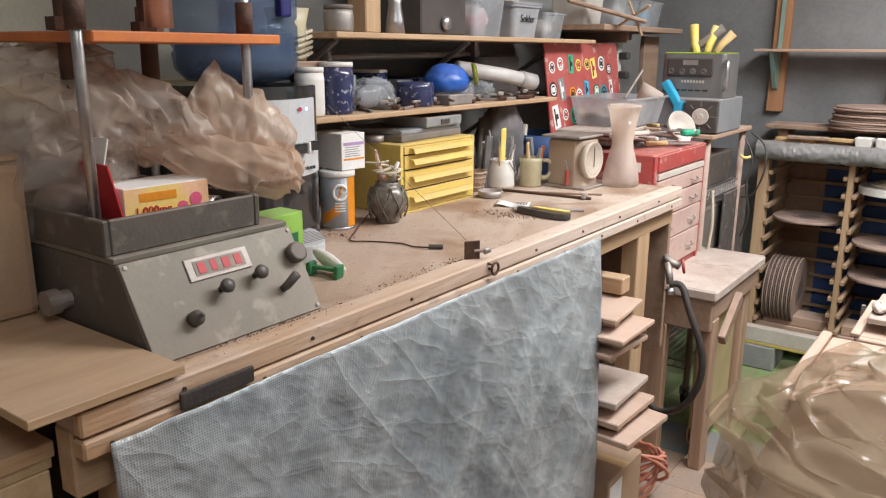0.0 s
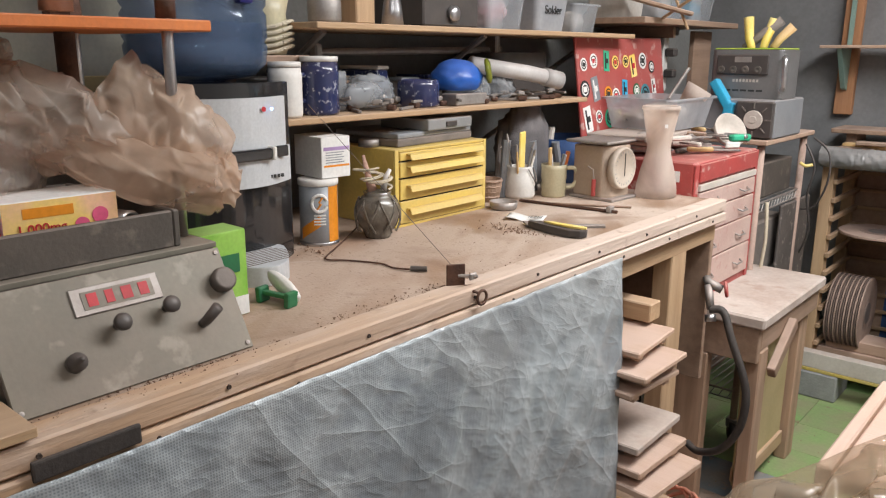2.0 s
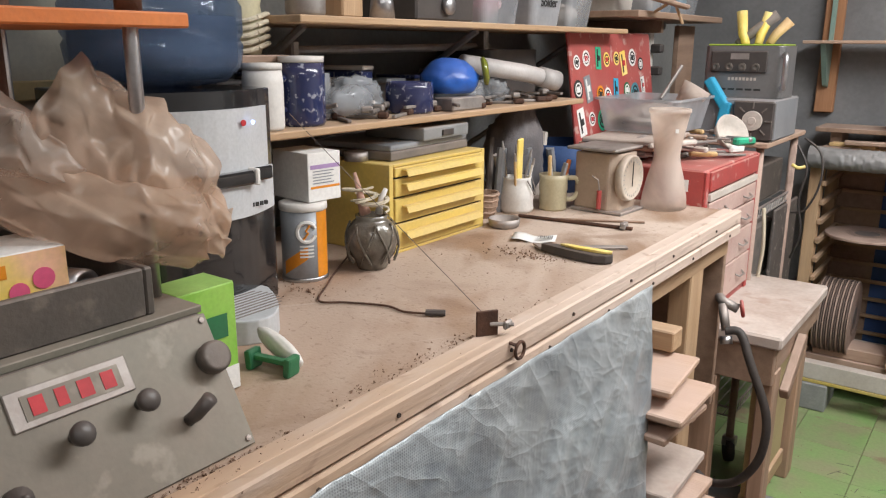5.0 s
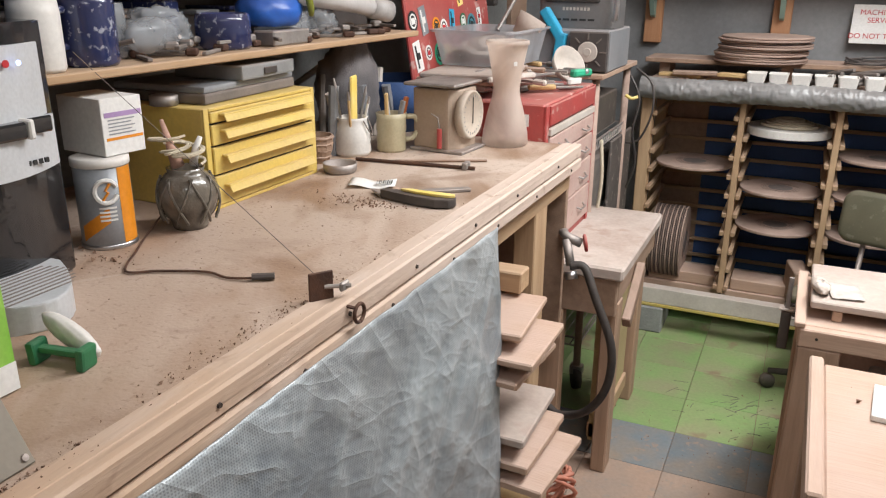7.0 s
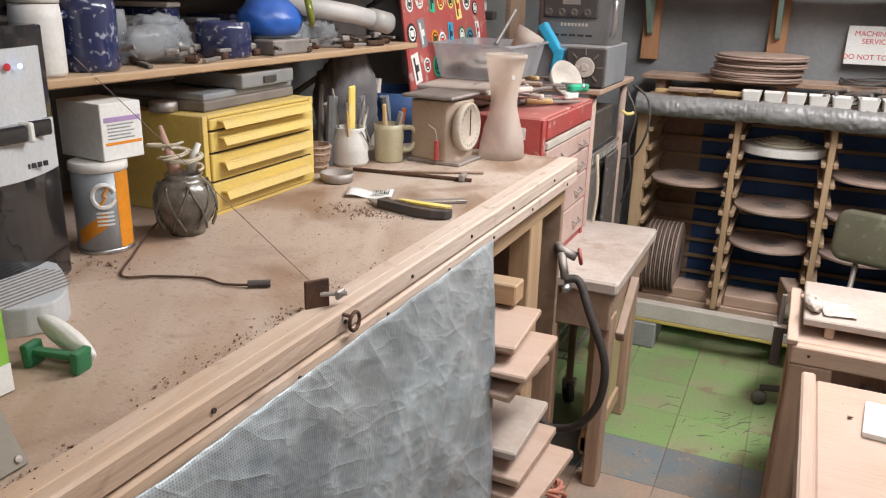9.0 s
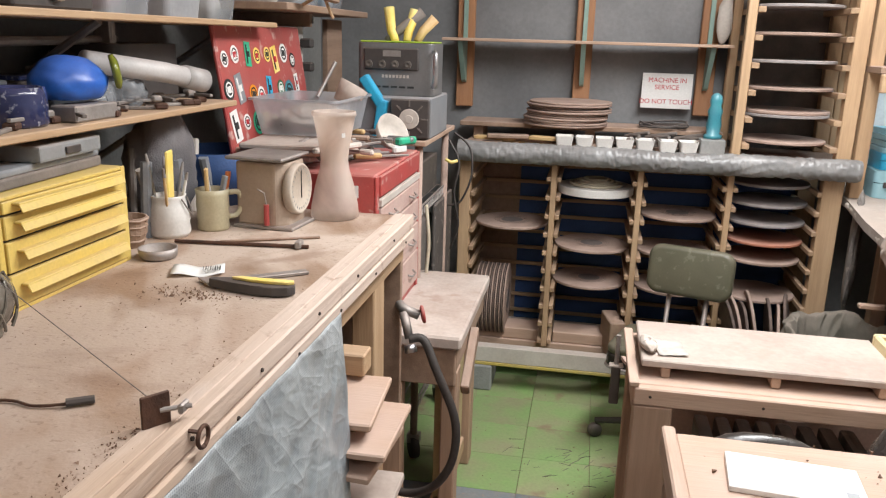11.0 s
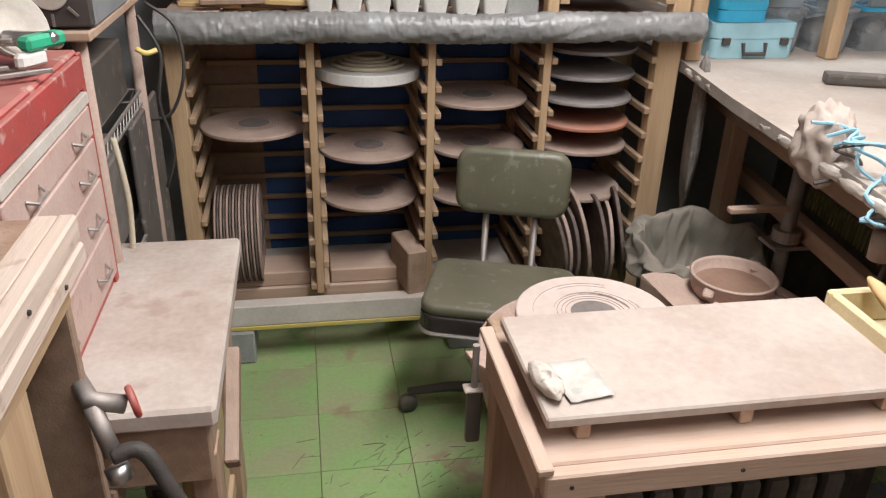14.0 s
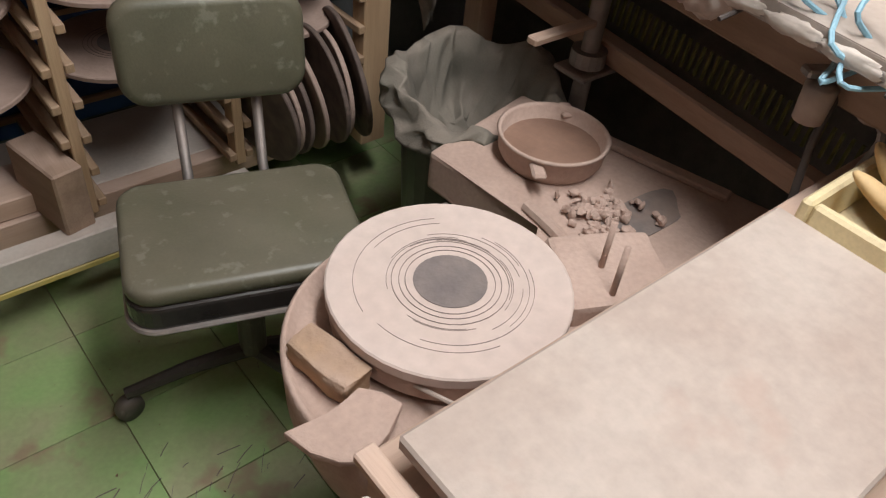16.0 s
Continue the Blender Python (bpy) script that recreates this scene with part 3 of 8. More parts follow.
def folded_bag(axis, radii, squash, folds, seed, amp=(0.4, 0.2, 0.13, 0.05), run=(0.6, 2.2, 6.0), cap=True, n=160, steps=90):
    """A limp plastic bag: rings along a bent axis, pulled into long folds and small creases."""
    pts = [Vector(p) for p in axis]
    bm = bmesh.new()
    loops = []
    for s in range(steps + 1):
        u = s / steps * (len(pts) - 1)
        i = min(int(u), len(pts) - 2)
        f = u - i
        p = pts[i].lerp(pts[i + 1], f)
        rr = radii[i] * (1 - f) + radii[i + 1] * f
        d = (pts[i + 1] - pts[i]).normalized()
        side = d.cross(Vector((0, 0, 1)))
        side = side.normalized() if side.length > 0.2 else Vector((1, 0, 0))
        up = side.cross(d)
        loop = []
        for k in range(n):
            a = 2 * math.pi * k / n
            q = Vector((math.cos(a), math.sin(a), 0))
            fold = noise.noise(Vector((q.x * folds, q.y * folds, run[0] * u + seed)))
            crease = 1 - 2 * abs(noise.noise(Vector((q.x * folds * 1.7, q.y * folds * 1.7, run[1] * u + seed * 2))))
            small = noise.noise(Vector((q.x * 9, q.y * 9, 9 * u + seed)))
            mid = 1 - 2 * abs(noise.noise(Vector((q.x * 5.5, q.y * 5.5, run[2] * u + seed * 3))))
            r = rr * (0.95 + amp[0] * fold + amp[1] * crease + amp[2] * mid + amp[3] * small)
            loop.append(bm.verts.new(p + r * q.x * side + squash * r * q.y * up + d * 0.2 * amp[3] * small))
        loops.append(loop)
    for a, c in zip(loops, loops[1:]):
        for k in range(n):
            bm.faces.new((a[k], a[(k + 1) % n], c[(k + 1) % n], c[k]))
    if cap:
        bm.faces.new(loops[-1])
    return bm


def crinkled(bm, jitter, seed, sharp=0.75):
    """A coarse skin turned into crisp plastic: corners pushed about, faces split, some edges kept sharp."""
    rng = random.Random(seed)
    for v in bm.verts:
        v.co += Vector((rng.gauss(0, jitter), rng.gauss(0, jitter), rng.gauss(0, jitter)))
    bmesh.ops.triangulate(bm, faces=bm.faces[:], quad_method="ALTERNATE", ngon_method="BEAUTY")
    keep = bm.edges.layers.float.new("crease_edge")
    for e in bm.edges:
        e[keep] = sharp * rng.random() ** 0.7
    return bm


def bag_part(name, bm, material, parent, label=""):
    ob = part(name, bm, material, parent, label, True)
    soft = ob.modifiers.new("soften", "SUBSURF")
    soft.levels = soft.render_levels = 2
    return ob


# ---- the room ----
structure("floor", box(-2.4, 1.4, -0.9, 5.0, -0.1, -0.006, 0), mat("worn_floor_paint", (0.36, 0.25, 0.19), (0.28, 0.19, 0.14), 0.85, 0, 5, 120, 0.3), "worn concrete floor covered with clay dust", "floor")
structure("wall_west", box(-2.4, -2.27, -0.9, 5.0, 0, 2.4, 0), M_WALL, "grey painted concrete block wall behind the workbench", "wall")
structure("wall_north", box(-2.27, 1.4, 4.9, 5.0, 0, 2.4, 0), M_PANEL, "dark grey panelled wall behind the drying rack", "wall")
# unseen east and south walls and ceiling, whitened to bounce light inwards
structure("wall_east", box(1.3, 1.4, -0.8, 4.9, 0, 2.4, 0), M_ROOM, "unseen wall, kept white to bounce light into the room", "wall")
structure("wall_south", box(-2.27, 1.4, -0.9, -0.8, 0, 2.4, 0), M_ROOM, "unseen wall, kept white to bounce light into the room", "wall")
structure("ceiling", box(-2.27, 1.3, -0.8, 4.9, 2.32, 2.4, 0), M_CEIL, "plain low workshop ceiling", "ceiling")

# unseen fixtures assumed overhead; the first only houses the added fill lamp
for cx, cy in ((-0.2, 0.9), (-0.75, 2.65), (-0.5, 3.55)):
    lamp = thing("unseen_ceiling_light", "white fluorescent tube light assumed on the unseen ceiling", "ceiling light", (cx, cy, 2.32), group="ceiling tube lights")
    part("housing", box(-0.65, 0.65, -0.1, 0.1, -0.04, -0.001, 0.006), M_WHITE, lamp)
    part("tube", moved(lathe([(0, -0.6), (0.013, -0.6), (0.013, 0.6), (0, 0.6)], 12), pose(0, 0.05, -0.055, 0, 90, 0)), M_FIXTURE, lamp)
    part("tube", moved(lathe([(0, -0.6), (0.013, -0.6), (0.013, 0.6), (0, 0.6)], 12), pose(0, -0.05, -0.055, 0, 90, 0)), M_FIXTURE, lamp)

# upright studs and the bracketed board shelf on the north wall
for x in (-1.62, -1.13, -0.64):
    s = structure("stud", box(x - 0.035, x + 0.035, 4.862, 4.898, 1.1, 2.31, 0.003), M_ORANGEWOOD, "orange-brown timber wall stud", "stud")
wall_shelf = thing("wall_shelf", "long dusty board shelf on green brackets", "shelf", (-1.13, 4.86, 1.37))
part("board", box(-0.56, 0.56, -0.17, 0.0, 0, 0.012, 0.002), M_DUSTY_X, wall_shelf)
M_BRACKET = mat("pale_green_bracket", (0.28, 0.42, 0.36), (0.22, 0.34, 0.3), 0.5, 0.2, 10, 160, 0.05, 0.2)
for x in (-0.49, 0.0, 0.49):
    b = prism([(0, 0), (-0.15, 0), (-0.03, -0.16), (0, -0.17)], -0.009, 0.009)
    part("bracket", moved(b, Matrix(((0, 0, 1, x), (1, 0, 0, 0), (0, 1, 0, 0), (0, 0, 0, 1)))), M_BRACKET, wall_shelf, "pale green metal bracket")
    part("strip", box(x - 0.009, x + 0.009, -0.012, -0.001, 0.0, 0.5, 0.001), M_BRACKET, wall_shelf)

# ---- workbench ----
BZ = 0.965
bench = thing("workbench", "long timber workbench with a dusty hardboard top", "workbench", (-1.48, 2.3, 0))
part("top", box(-0.78, -0.021, -0.93, 0.99, BZ - 0.022, BZ, 0.002), M_BENCH, bench)
part("edge_board", box(-0.02, 0.0, -0.93, 0.99, BZ - 0.026, BZ + 0.005, 0.003), M_WORNEDGE, bench, "clay-smeared front edge strip")
part("top_strip", box(-0.046, -0.0205, -0.93, 0.99, BZ + 0.0003, BZ + 0.0035, 0.001), M_WORNEDGE, bench, "dusty strip along the top edge")
part("edge_board", box(-0.022, 0.002, -0.93, 0.99, BZ - 0.054, BZ - 0.029, 0.003), M_WORNEDGE, bench, "bare pine lower edge strip")
part("rail", box(-0.06, -0.024, -0.93, 0.99, BZ - 0.11, BZ - 0.0225, 0.003), M_PINE_Y, bench)
for x, y in ((-0.075, 0.73), (-0.075, -0.88), (-0.74, 0.9), (-0.74, -0.9)):
    part("leg", box(x, x + 0.05, y, y + 0.085, 0, BZ - 0.0225, 0.003), M_PINE_Z, bench)
part("end_plate", box(-0.6, -0.025, 0.97, 0.988, 0.45, BZ - 0.023, 0.002), M_OLDWOOD, bench)
part("crossbar", box(-0.5, -0.005, 0.585, 0.64, 0.725, 0.77, 0.003), M_PINE_X, bench)
for y in (0.72, 0.16, -0.42):
    part("bearer", box(-0.75, -0.06, y, y + 0.035, 0.56, 0.6, 0.002), M_OLDWOOD, bench)
rng = random.Random(4)
for i in range(17):
    y = -0.88 + 0.11 * i + rng.uniform(-0.03, 0.03)
    zz = BZ - 0.012 if i % 2 else BZ - 0.042
    part("screw_hole", moved(lathe([(0, -0.003), (0.0035, -0.003), (0.0028, 0.0012), (0, 0.0006)], 8), pose(0.0012 if i % 2 else 0.003, y, zz, 0, 90, 0)), M_SCREW, bench)

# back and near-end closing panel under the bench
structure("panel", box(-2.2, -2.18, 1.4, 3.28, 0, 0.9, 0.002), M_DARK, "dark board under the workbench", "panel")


def tarp_sheet():
    ny, nz = 170, 100
    b = bmesh.new()
    vs = []
    for j in range(nz + 1):
        z = 0.925 - 0.905 * j / nz
        row = []
        for i in range(ny + 1):
            y = 1.40 + 1.305 * i / ny
            d = j / nz
            f = 0.012 * d * math.sin(y * 17 + 3 * noise.noise(Vector((y * 2, d * 2, 0)))) + 0.045 * d * noise.noise(Vector((y * 3.2, z * 2.0, 1)))
            f += 0.007 * (1 - 2 * abs(noise.noise(Vector((y * 7, z * 4, 5))))) * min(1, 3 * d) + 0.004 * noise.noise(Vector((y * 22, z * 17, 9)))
            row.append(b.verts.new((-1.474 + 0.012 * min(1, 4 * d) + f * 0.8, y + 0.01 * d * math.sin(9 * z) - 0.02 * d * d, z)))
        vs.append(row)
    for j in range(nz):
        for i in range(ny):
            b.faces.new((vs[j][i], vs[j][i + 1], vs[j + 1][i + 1], vs[j + 1][i]))
    return b


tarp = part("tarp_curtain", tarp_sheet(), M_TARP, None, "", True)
tarp.modifiers.new("thickness", "SOLIDIFY").thickness = 0.0015
tagged(tarp, "creased silver-blue woven tarp hanging from the workbench edge", "tarp")

# boards stacked on the open bay under the bench
def plank(name, label, cx, cy, cz, lx, ly, lz, rz, m=M_SLAB, cat="board", group=""):
    t = thing(name, label, cat, (cx, cy, cz), rz, group)
    part("panel", box(-lx / 2, lx / 2, -ly / 2, ly / 2, 0, lz, 0.003), m, t)
    for e in (-1, 1):
        part("batten", box(-lx / 2 + 0.01, lx / 2 - 0.01, e * (ly / 2 - 0.04) - 0.012, e * (ly / 2 - 0.04) + 0.012, -0.016, -0.0005, 0.002), M_DUSTY_X, t)
    return t


for k, (z, dx, dy) in enumerate(((0.60, 0.0, 0.0), (0.645, 0.02, -0.01), (0.685, -0.02, 0.005))):
    plank("ware_board", "clay-dusted wooden ware board stacked under the workbench", -1.62 + dx, 2.80 + dy, z + 0.016, 0.42, 0.21, 0.014, 4 * k - 4, M_DUSTY_X, "board", "ware boards under the bench")
for k, (z, dx) in enumerate(((0.37, 0.04), (0.41, 0.0), (0.46, -0.02))):
    plank("ware_board", "clay-dusted wooden ware board stacked under the workbench", -1.60 + dx, 2.82, z + 0.016, 0.42, 0.23, 0.018, 3 * k - 5, M_SLAB if k == 2 else M_DUSTY_X, "board", "ware boards under the bench")
tagged(part("shelf_board", box(-2.1, -1.55, 2.70, 3.0, 0.335, 0.368, 0.002), M_OLDWOOD), "old brown board shelf under the workbench", "shelf")
tagged(part("shelf_board", box(-2.1, -1.55, 2.70, 3.0, 0.565, 0.598, 0.002), M_OLDWOOD), "old brown board shelf under the workbench", "shelf")
carton = thing("cardboard_box", "brown cardboard box with a white label on the floor", "box", (-1.58, 2.87, 0))
part("body", box(-0.2, 0.15, -0.12, 0.11, 0.001, 0.24, 0.003), M_KRAFT, carton)
part("tape", box(-0.2, 0.15, -0.02, 0.02, 0.2402, 0.2414, 0), M_TAN, carton)
part("label", box(0.1502, 0.1515, -0.11, -0.03, 0.12, 0.22, 0), M_WHITEPAPER, carton, "white paper address label")
mesh_roll = thing("wire_mesh_screen", "dark woven wire screen leaning under the workbench", "screen", (-1.85, 2.98, 0.605))
b = bmesh.new()
for i in range(14):
    box(-0.2, 0.2, -0.003, 0.003, 0.005 + i * 0.02, 0.009 + i * 0.02, 0, b)
for i in range(20):
    box(-0.2 + i * 0.021, -0.197 + i * 0.021, -0.004, 0.004, 0, 0.27, 0, b)
part("mesh", b, M_DARK, mesh_roll)

# ---- the flat board at the bench's near end ----
M_PLYFACE = wood("plywood_face", (0.5, 0.33, 0.175), (0.42, 0.265, 0.135), "y", 0.35)
M_PLYEDGE = wood("plywood_edge", (0.62, 0.46, 0.28), (0.5, 0.34, 0.18), "x", 0.15)
sheet_pile = thing("plywood_sheets", "two plywood sheets lying across the workbench end", "plywood", (-1.84, 1.4, BZ))
part("sheet", box(-0.36, 0.33, -0.06, 0.105, 0.0005, 0.0105, 0.001), M_PLYEDGE, sheet_pile)
part("sheet", box(-0.36, 0.366, -0.088, 0.106, 0.011, 0.0225, 0.001), M_PLYFACE, sheet_pile)
crate = thing("plywood_box", "plywood box with layered pale edges beside the workbench", "box", (-1.85, 1.1, 0))
part("side_panel", box(0.28, 0.305, -0.45, 0.262, 0.0, 0.885, 0.002), M_PLYEDGE, crate)
part("side_panel", box(-0.305, -0.28, -0.45, 0.262, 0.0, 0.885, 0.002), M_PLYEDGE, crate)
part("end_panel", box(-0.2795, 0.2795, 0.24, 0.262, 0.0, 0.885, 0.002), M_PLYEDGE, crate)
part("end_panel", box(-0.2795, 0.2795, -0.45, -0.43, 0.0, 0.885, 0.002), M_PLYEDGE, crate)
part("lid", box(-0.306, 0.303, -0.452, 0.266, 0.8855, 0.9, 0.001), M_PLYEDGE, crate, "pale lower ply layer")
part("lid", box(-0.308, 0.307, -0.454, 0.269, 0.9005, 0.92, 0.001), M_PLYFACE, crate, "brown upper ply layer")
for x, y in ((0.27, 0.215), (0.27, -0.1)):
    part("screw_hole", moved(lathe([(0, 0.0), (0.0045, 0.0), (0.004, 0.0012), (0, 0.0005)], 10), pose(x, y, 0.92)), M_SCREW, crate)
paper_bag = thing("paper_sack", "brown kraft paper sack standing beside the press", "sack", (-1.865, 1.36, BZ + 0.023))
sk = box(-0.06, 0.06, -0.14, 0.14, 0, 0.222, 0.012, None, 2)
part("sack", sk, M_KRAFT, paper_bag)
part("folded_top", moved(box(-0.058, 0.058, -0.138, 0.138, 0, 0.012, 0.004), pose(0, 0, 0.2225)), M_KRAFT, paper_bag)

# ---- clay press on the bench ----
press = thing("clay_press", "grey-green bench-top clay press with a sloping control panel", "press", (-1.543, 1.66, BZ))
b = bmesh.new()
sec = [(0.0, 0.0), (-0.07, 0.125), (-0.45, 0.125), (-0.45, 0.0)]
lo = [b.verts.new((x, -0.15, z)) for x, z in sec]
hi = [b.verts.new((x, 0.15, z)) for x, z in sec]
b.faces.new(lo)
b.faces.new(hi[::-1])
for i in range(4):
    b.faces.new((lo[i], lo[(i + 1) % 4], hi[(i + 1) % 4], hi[i]))
bmesh.ops.bevel(b, geom=b.edges[:], offset=0.003, segments=1, affect="EDGES")
part("body", b, M_DARKMETAL, press, "black grimy side casing")
SL = Matrix.Translation((-0.035, 0, 0.0625)) @ Euler((0, math.atan2(0.07, 0.125) * -1, 0)).to_matrix().to_4x4()
# SL: x out of the panel, y along it, z up the slope
part("control_panel", moved(box(0.0005, 0.004, -0.15, 0.15, -0.0715, 0.071, 0.001), SL), M_GREYPAINT, press, "grey-green sloping panel")
plate = part("nameplate", moved(box(0.0042, 0.0065, -0.058, 0.052, 0.022, 0.056, 0.001), SL), M_DULLSTEEL, press, "embossed metal nameplate")
part("emblem", moved(box(0.0066, 0.0072, -0.046, 0.042, 0.028, 0.05, 0), SL), M_GREYPAINT, plate, "dull embossed field")
for y0, w in ((-0.04, 0.012), (-0.018, 0.01), (0.002, 0.013), (0.024, 0.012)):
    part("emblem_bar", moved(box(0.0073, 0.0079, y0, y0 + w, 0.031, 0.047, 0), SL), M_PRINTRED, plate)
knob_prof = [(0, 0), (0.005, 0), (0.0045, 0.012), (0.01, 0.014), (0.011, 0.02), (0.009, 0.024), (0, 0.025)]
for y, z in ((-0.015, 0.002), (0.05, 0.008)):
    part("knob", moved(lathe(knob_prof, 16), SL @ pose(0.004, y, z, 0, 90, 0)), M_BLACK, press, "black round knob", True)
part("switch", moved(lathe([(0, 0), (0.011, 0), (0.011, 0.012), (0.004, 0.014), (0.003, 0.026), (0, 0.027)], 14), SL @ pose(0.004, -0.075, -0.028, 0, 90, 0)), M_BLACK, press, "", True)
part("lever", moved(tube([(0, 0, 0), (0.01, 0.003, 0.002), (0.03, 0.012, 0.012)], 0.006, 10, None, 0.0075), SL @ pose(0.004, 0.09, -0.024)), M_BLACK, press, "black rubber-tipped lever", True)
gauge = part("gauge", moved(lathe([(0, 0), (0.015, 0), (0.017, 0.008), (0.016, 0.016), (0.012, 0.017), (0, 0.014)], 20), SL @ pose(0.004, 0.135, 0.024, 0, 90, 0)), M_DARKMETAL, press, "small dark metal dial", True)
for y in (-0.143, 0.143):
    for z in (-0.064, 0.064):
        part("screw", moved(lathe([(0, 0), (0.0035, 0), (0.003, 0.002), (0, 0.0025)], 10), SL @ pose(0.004, y, z, 0, 90, 0)), M_DULLSTEEL, press)
part("socket", moved(lathe([(0, 0), (0.014, 0), (0.014, 0.015), (0.018, 0.016), (0.018, 0.035), (0, 0.036)], 16), pose(-0.2, -0.15, 0.055, 90, 0, 0)), M_DULLSTEEL, press)
part("deck", box(-0.44, -0.072, -0.152, 0.152, 0.1252, 0.133, 0.001), M_GREYPAINT, press)
for bb in ((-0.4, -0.085, -0.155, -0.1455, 0.1332, 0.182), (-0.4, -0.085, 0.0985, 0.108, 0.1332, 0.182), (-0.095, -0.085, -0.1452, 0.0982, 0.1332, 0.182), (-0.4, -0.39, -0.1452, 0.0982, 0.1332, 0.182), (-0.39, -0.095, -0.145, 0.098, 0.1332, 0.138)):
    part("tray_side" if bb[5] > 0.15 else "tray_base", box(*bb, 0.002), M_DARKMETAL, press, "black sheet-metal tray")
for x, y in ((-0.125, -0.14), (-0.135, 0.14), (-0.4, -0.14), (-0.4, 0.14)):
    part("guide_rod", moved(lathe([(0, 0.1335), (0.0075, 0.1335), (0.0075, 0.62), (0, 0.62)], 14), pose(x, y, 0)), M_STEEL, press, "polished steel guide rod", True)
    part("bushing", moved(lathe([(0.008, 0.424), (0.013, 0.424), (0.013, 0.47), (0.008, 0.47)], 14), pose(x, y, 0)), M_RUST, press, "", True)
part("platen", box(-0.44, -0.115, -0.125, 0.195, 0.408, 0.423, 0.002), M_ORANGE, press, "orange painted platen plate")
for x, y in ((-0.22, -0.1), (-0.3, 0.08)):
    part("threaded_rod", moved(lathe([(0, 0.33), (0.014, 0.33), (0.014, 0.6), (0, 0.6)], 14), pose(x, y, 0)), M_RUST, press, "rusty threaded rod", True)
    part("nut", moved(lathe([(0, 0.424), (0.025, 0.424), (0.025, 0.442), (0, 0.442)], 6), pose(x, y, 0)), M_RUST, press)
part("cylinder", moved(lathe([(0, 0.43), (0.02, 0.43), (0.02, 0.62), (0, 0.62)], 18), pose(-0.18, 0.02, 0)), M_STEEL, press, "polished hydraulic cylinder", True)
part("crosshead", box(-0.44, -0.1, -0.16, 0.16, 0.62, 0.64, 0.003), M_DARKMETAL, press)

pbag = thing("plastic_bag", "crumpled clay-dusted plastic bag stuffed in the press", "plastic bag", (0, 0, 0))
FOLDS, RUN = (0.25, 0.12, 0.1, 0.0), (0.7, 1.4, 2.5)
b = folded_bag([(-1.80, 1.66, 1.225), (-1.75, 1.70, 1.222), (-1.70, 1.765, 1.19), (-1.668, 1.835, 1.172), (-1.66, 1.865, 1.168), (-1.659, 1.872, 1.166)], [0.025, 0.045, 0.056, 0.058, 0.042, 0.008], 0.75, 1.6, 3, FOLDS, RUN, True, 22, 20)
bag_part("lower_fold", crinkled(b, 0.004, 3, 0.65), M_BAGPINK, pbag)
b = folded_bag([(-1.84, 1.53, 1.27), (-1.80, 1.60, 1.275), (-1.765, 1.68, 1.262), (-1.725, 1.76, 1.228), (-1.71, 1.79, 1.215)], [0.075, 0.08, 0.062, 0.04, 0.008], 0.85, 1.6, 9, FOLDS, RUN, True, 24, 22)
bag_part("upper_fold", crinkled(b, 0.006, 9), M_FILM, pbag)
b = folded_bag([(-1.668, 1.86, 1.165), (-1.685, 1.838, 1.21), (-1.722, 1.802, 1.25), (-1.765, 1.758, 1.288)], [0.03, 0.052, 0.066, 0.072], 0.9, 1.7, 14, FOLDS, RUN, False, 24, 16)
bag_part("mouth", crinkled(b, 0.0032, 14, 0.6), M_BAGPINK, pbag, "open crinkled mouth")
bigbag = thing("plastic_bag", "big crumpled clear plastic bag behind the press rods", "plastic bag", (0, 0, 0))
b = folded_bag([(-1.86, 1.58, 1.105), (-1.86, 1.57, 1.2), (-1.86, 1.58, 1.29), (-1.85, 1.60, 1.355), (-1.85, 1.60, 1.372)], [0.09, 0.12, 0.125, 0.07, 0.006], 0.9, 1.8, 17, FOLDS, RUN, True, 26, 22)
bag_part("film", crinkled(b, 0.008, 5), M_FILM, bigbag)
bundle = thing("wrapped_bundle", "dark bundle wrapped in plastic lying in the press tray", "bundle", (-1.80, 1.575, 1.139), 8)
part("roll", moved(lathe([(0, -0.07), (0.03, -0.07), (0.036, -0.06), (0.036, 0.05), (0.03, 0.06), (0, 0.06)], 22), pose(0, 0, 0, 90, 0, 0)), M_DARK, bundle, "", True)

vit = thing("carton", "opened pink and yellow vitamin powder box in the press tray", "box", (-1.70, 1.64, 1.104), -3)
vit.scale = (1.1, 1.14, 1.14)
part("body", box(-0.05, 0.022, -0.06, 0.06, 0, 0.062, 0.001), M_WHITEPAPER, vit)
part("print", box(0.0222, 0.0228, -0.0598, 0.0598, 0.001, 0.061, 0), mat("yellow_pink_print", (0.85, 0.62, 0.15), (0.85, 0.45, 0.4), 0.5, 0, 14, 200, 0), vit, "yellow to pink printed front")
part("print", box(0.0229, 0.0233, -0.04, 0.012, 0.043, 0.054, 0), M_PRINTORANGE, vit, "orange starburst band")
part("side_flap", moved(box(-0.036, 0.036, -0.001, 0.001, 0, 0.075, 0), pose(-0.014, -0.061, 0.02, 12, 0, 0)), M_PRINTRED, vit, "red side flap")
part("top_flap", moved(box(-0.02, 0.02, -0.0008, 0.0008, 0, 0.035, 0), pose(-0.01, -0.075, 0.09, -14, 0, 0)), M_WHITEPAPER, vit, "white open flap")
for y, z, r in ((0.02, 0.03, 0.008), (0.04, 0.038, 0.009), (0.041, 0.016, 0.009), (0.022, 0.011, 0.008)):
    part("print_dot", moved(lathe([(0, 0), (r, 0), (r, 0.0008), (0, 0.0008)], 16), pose(0.0229, y, z, 0, 90, 0)), M_PINK, vit)
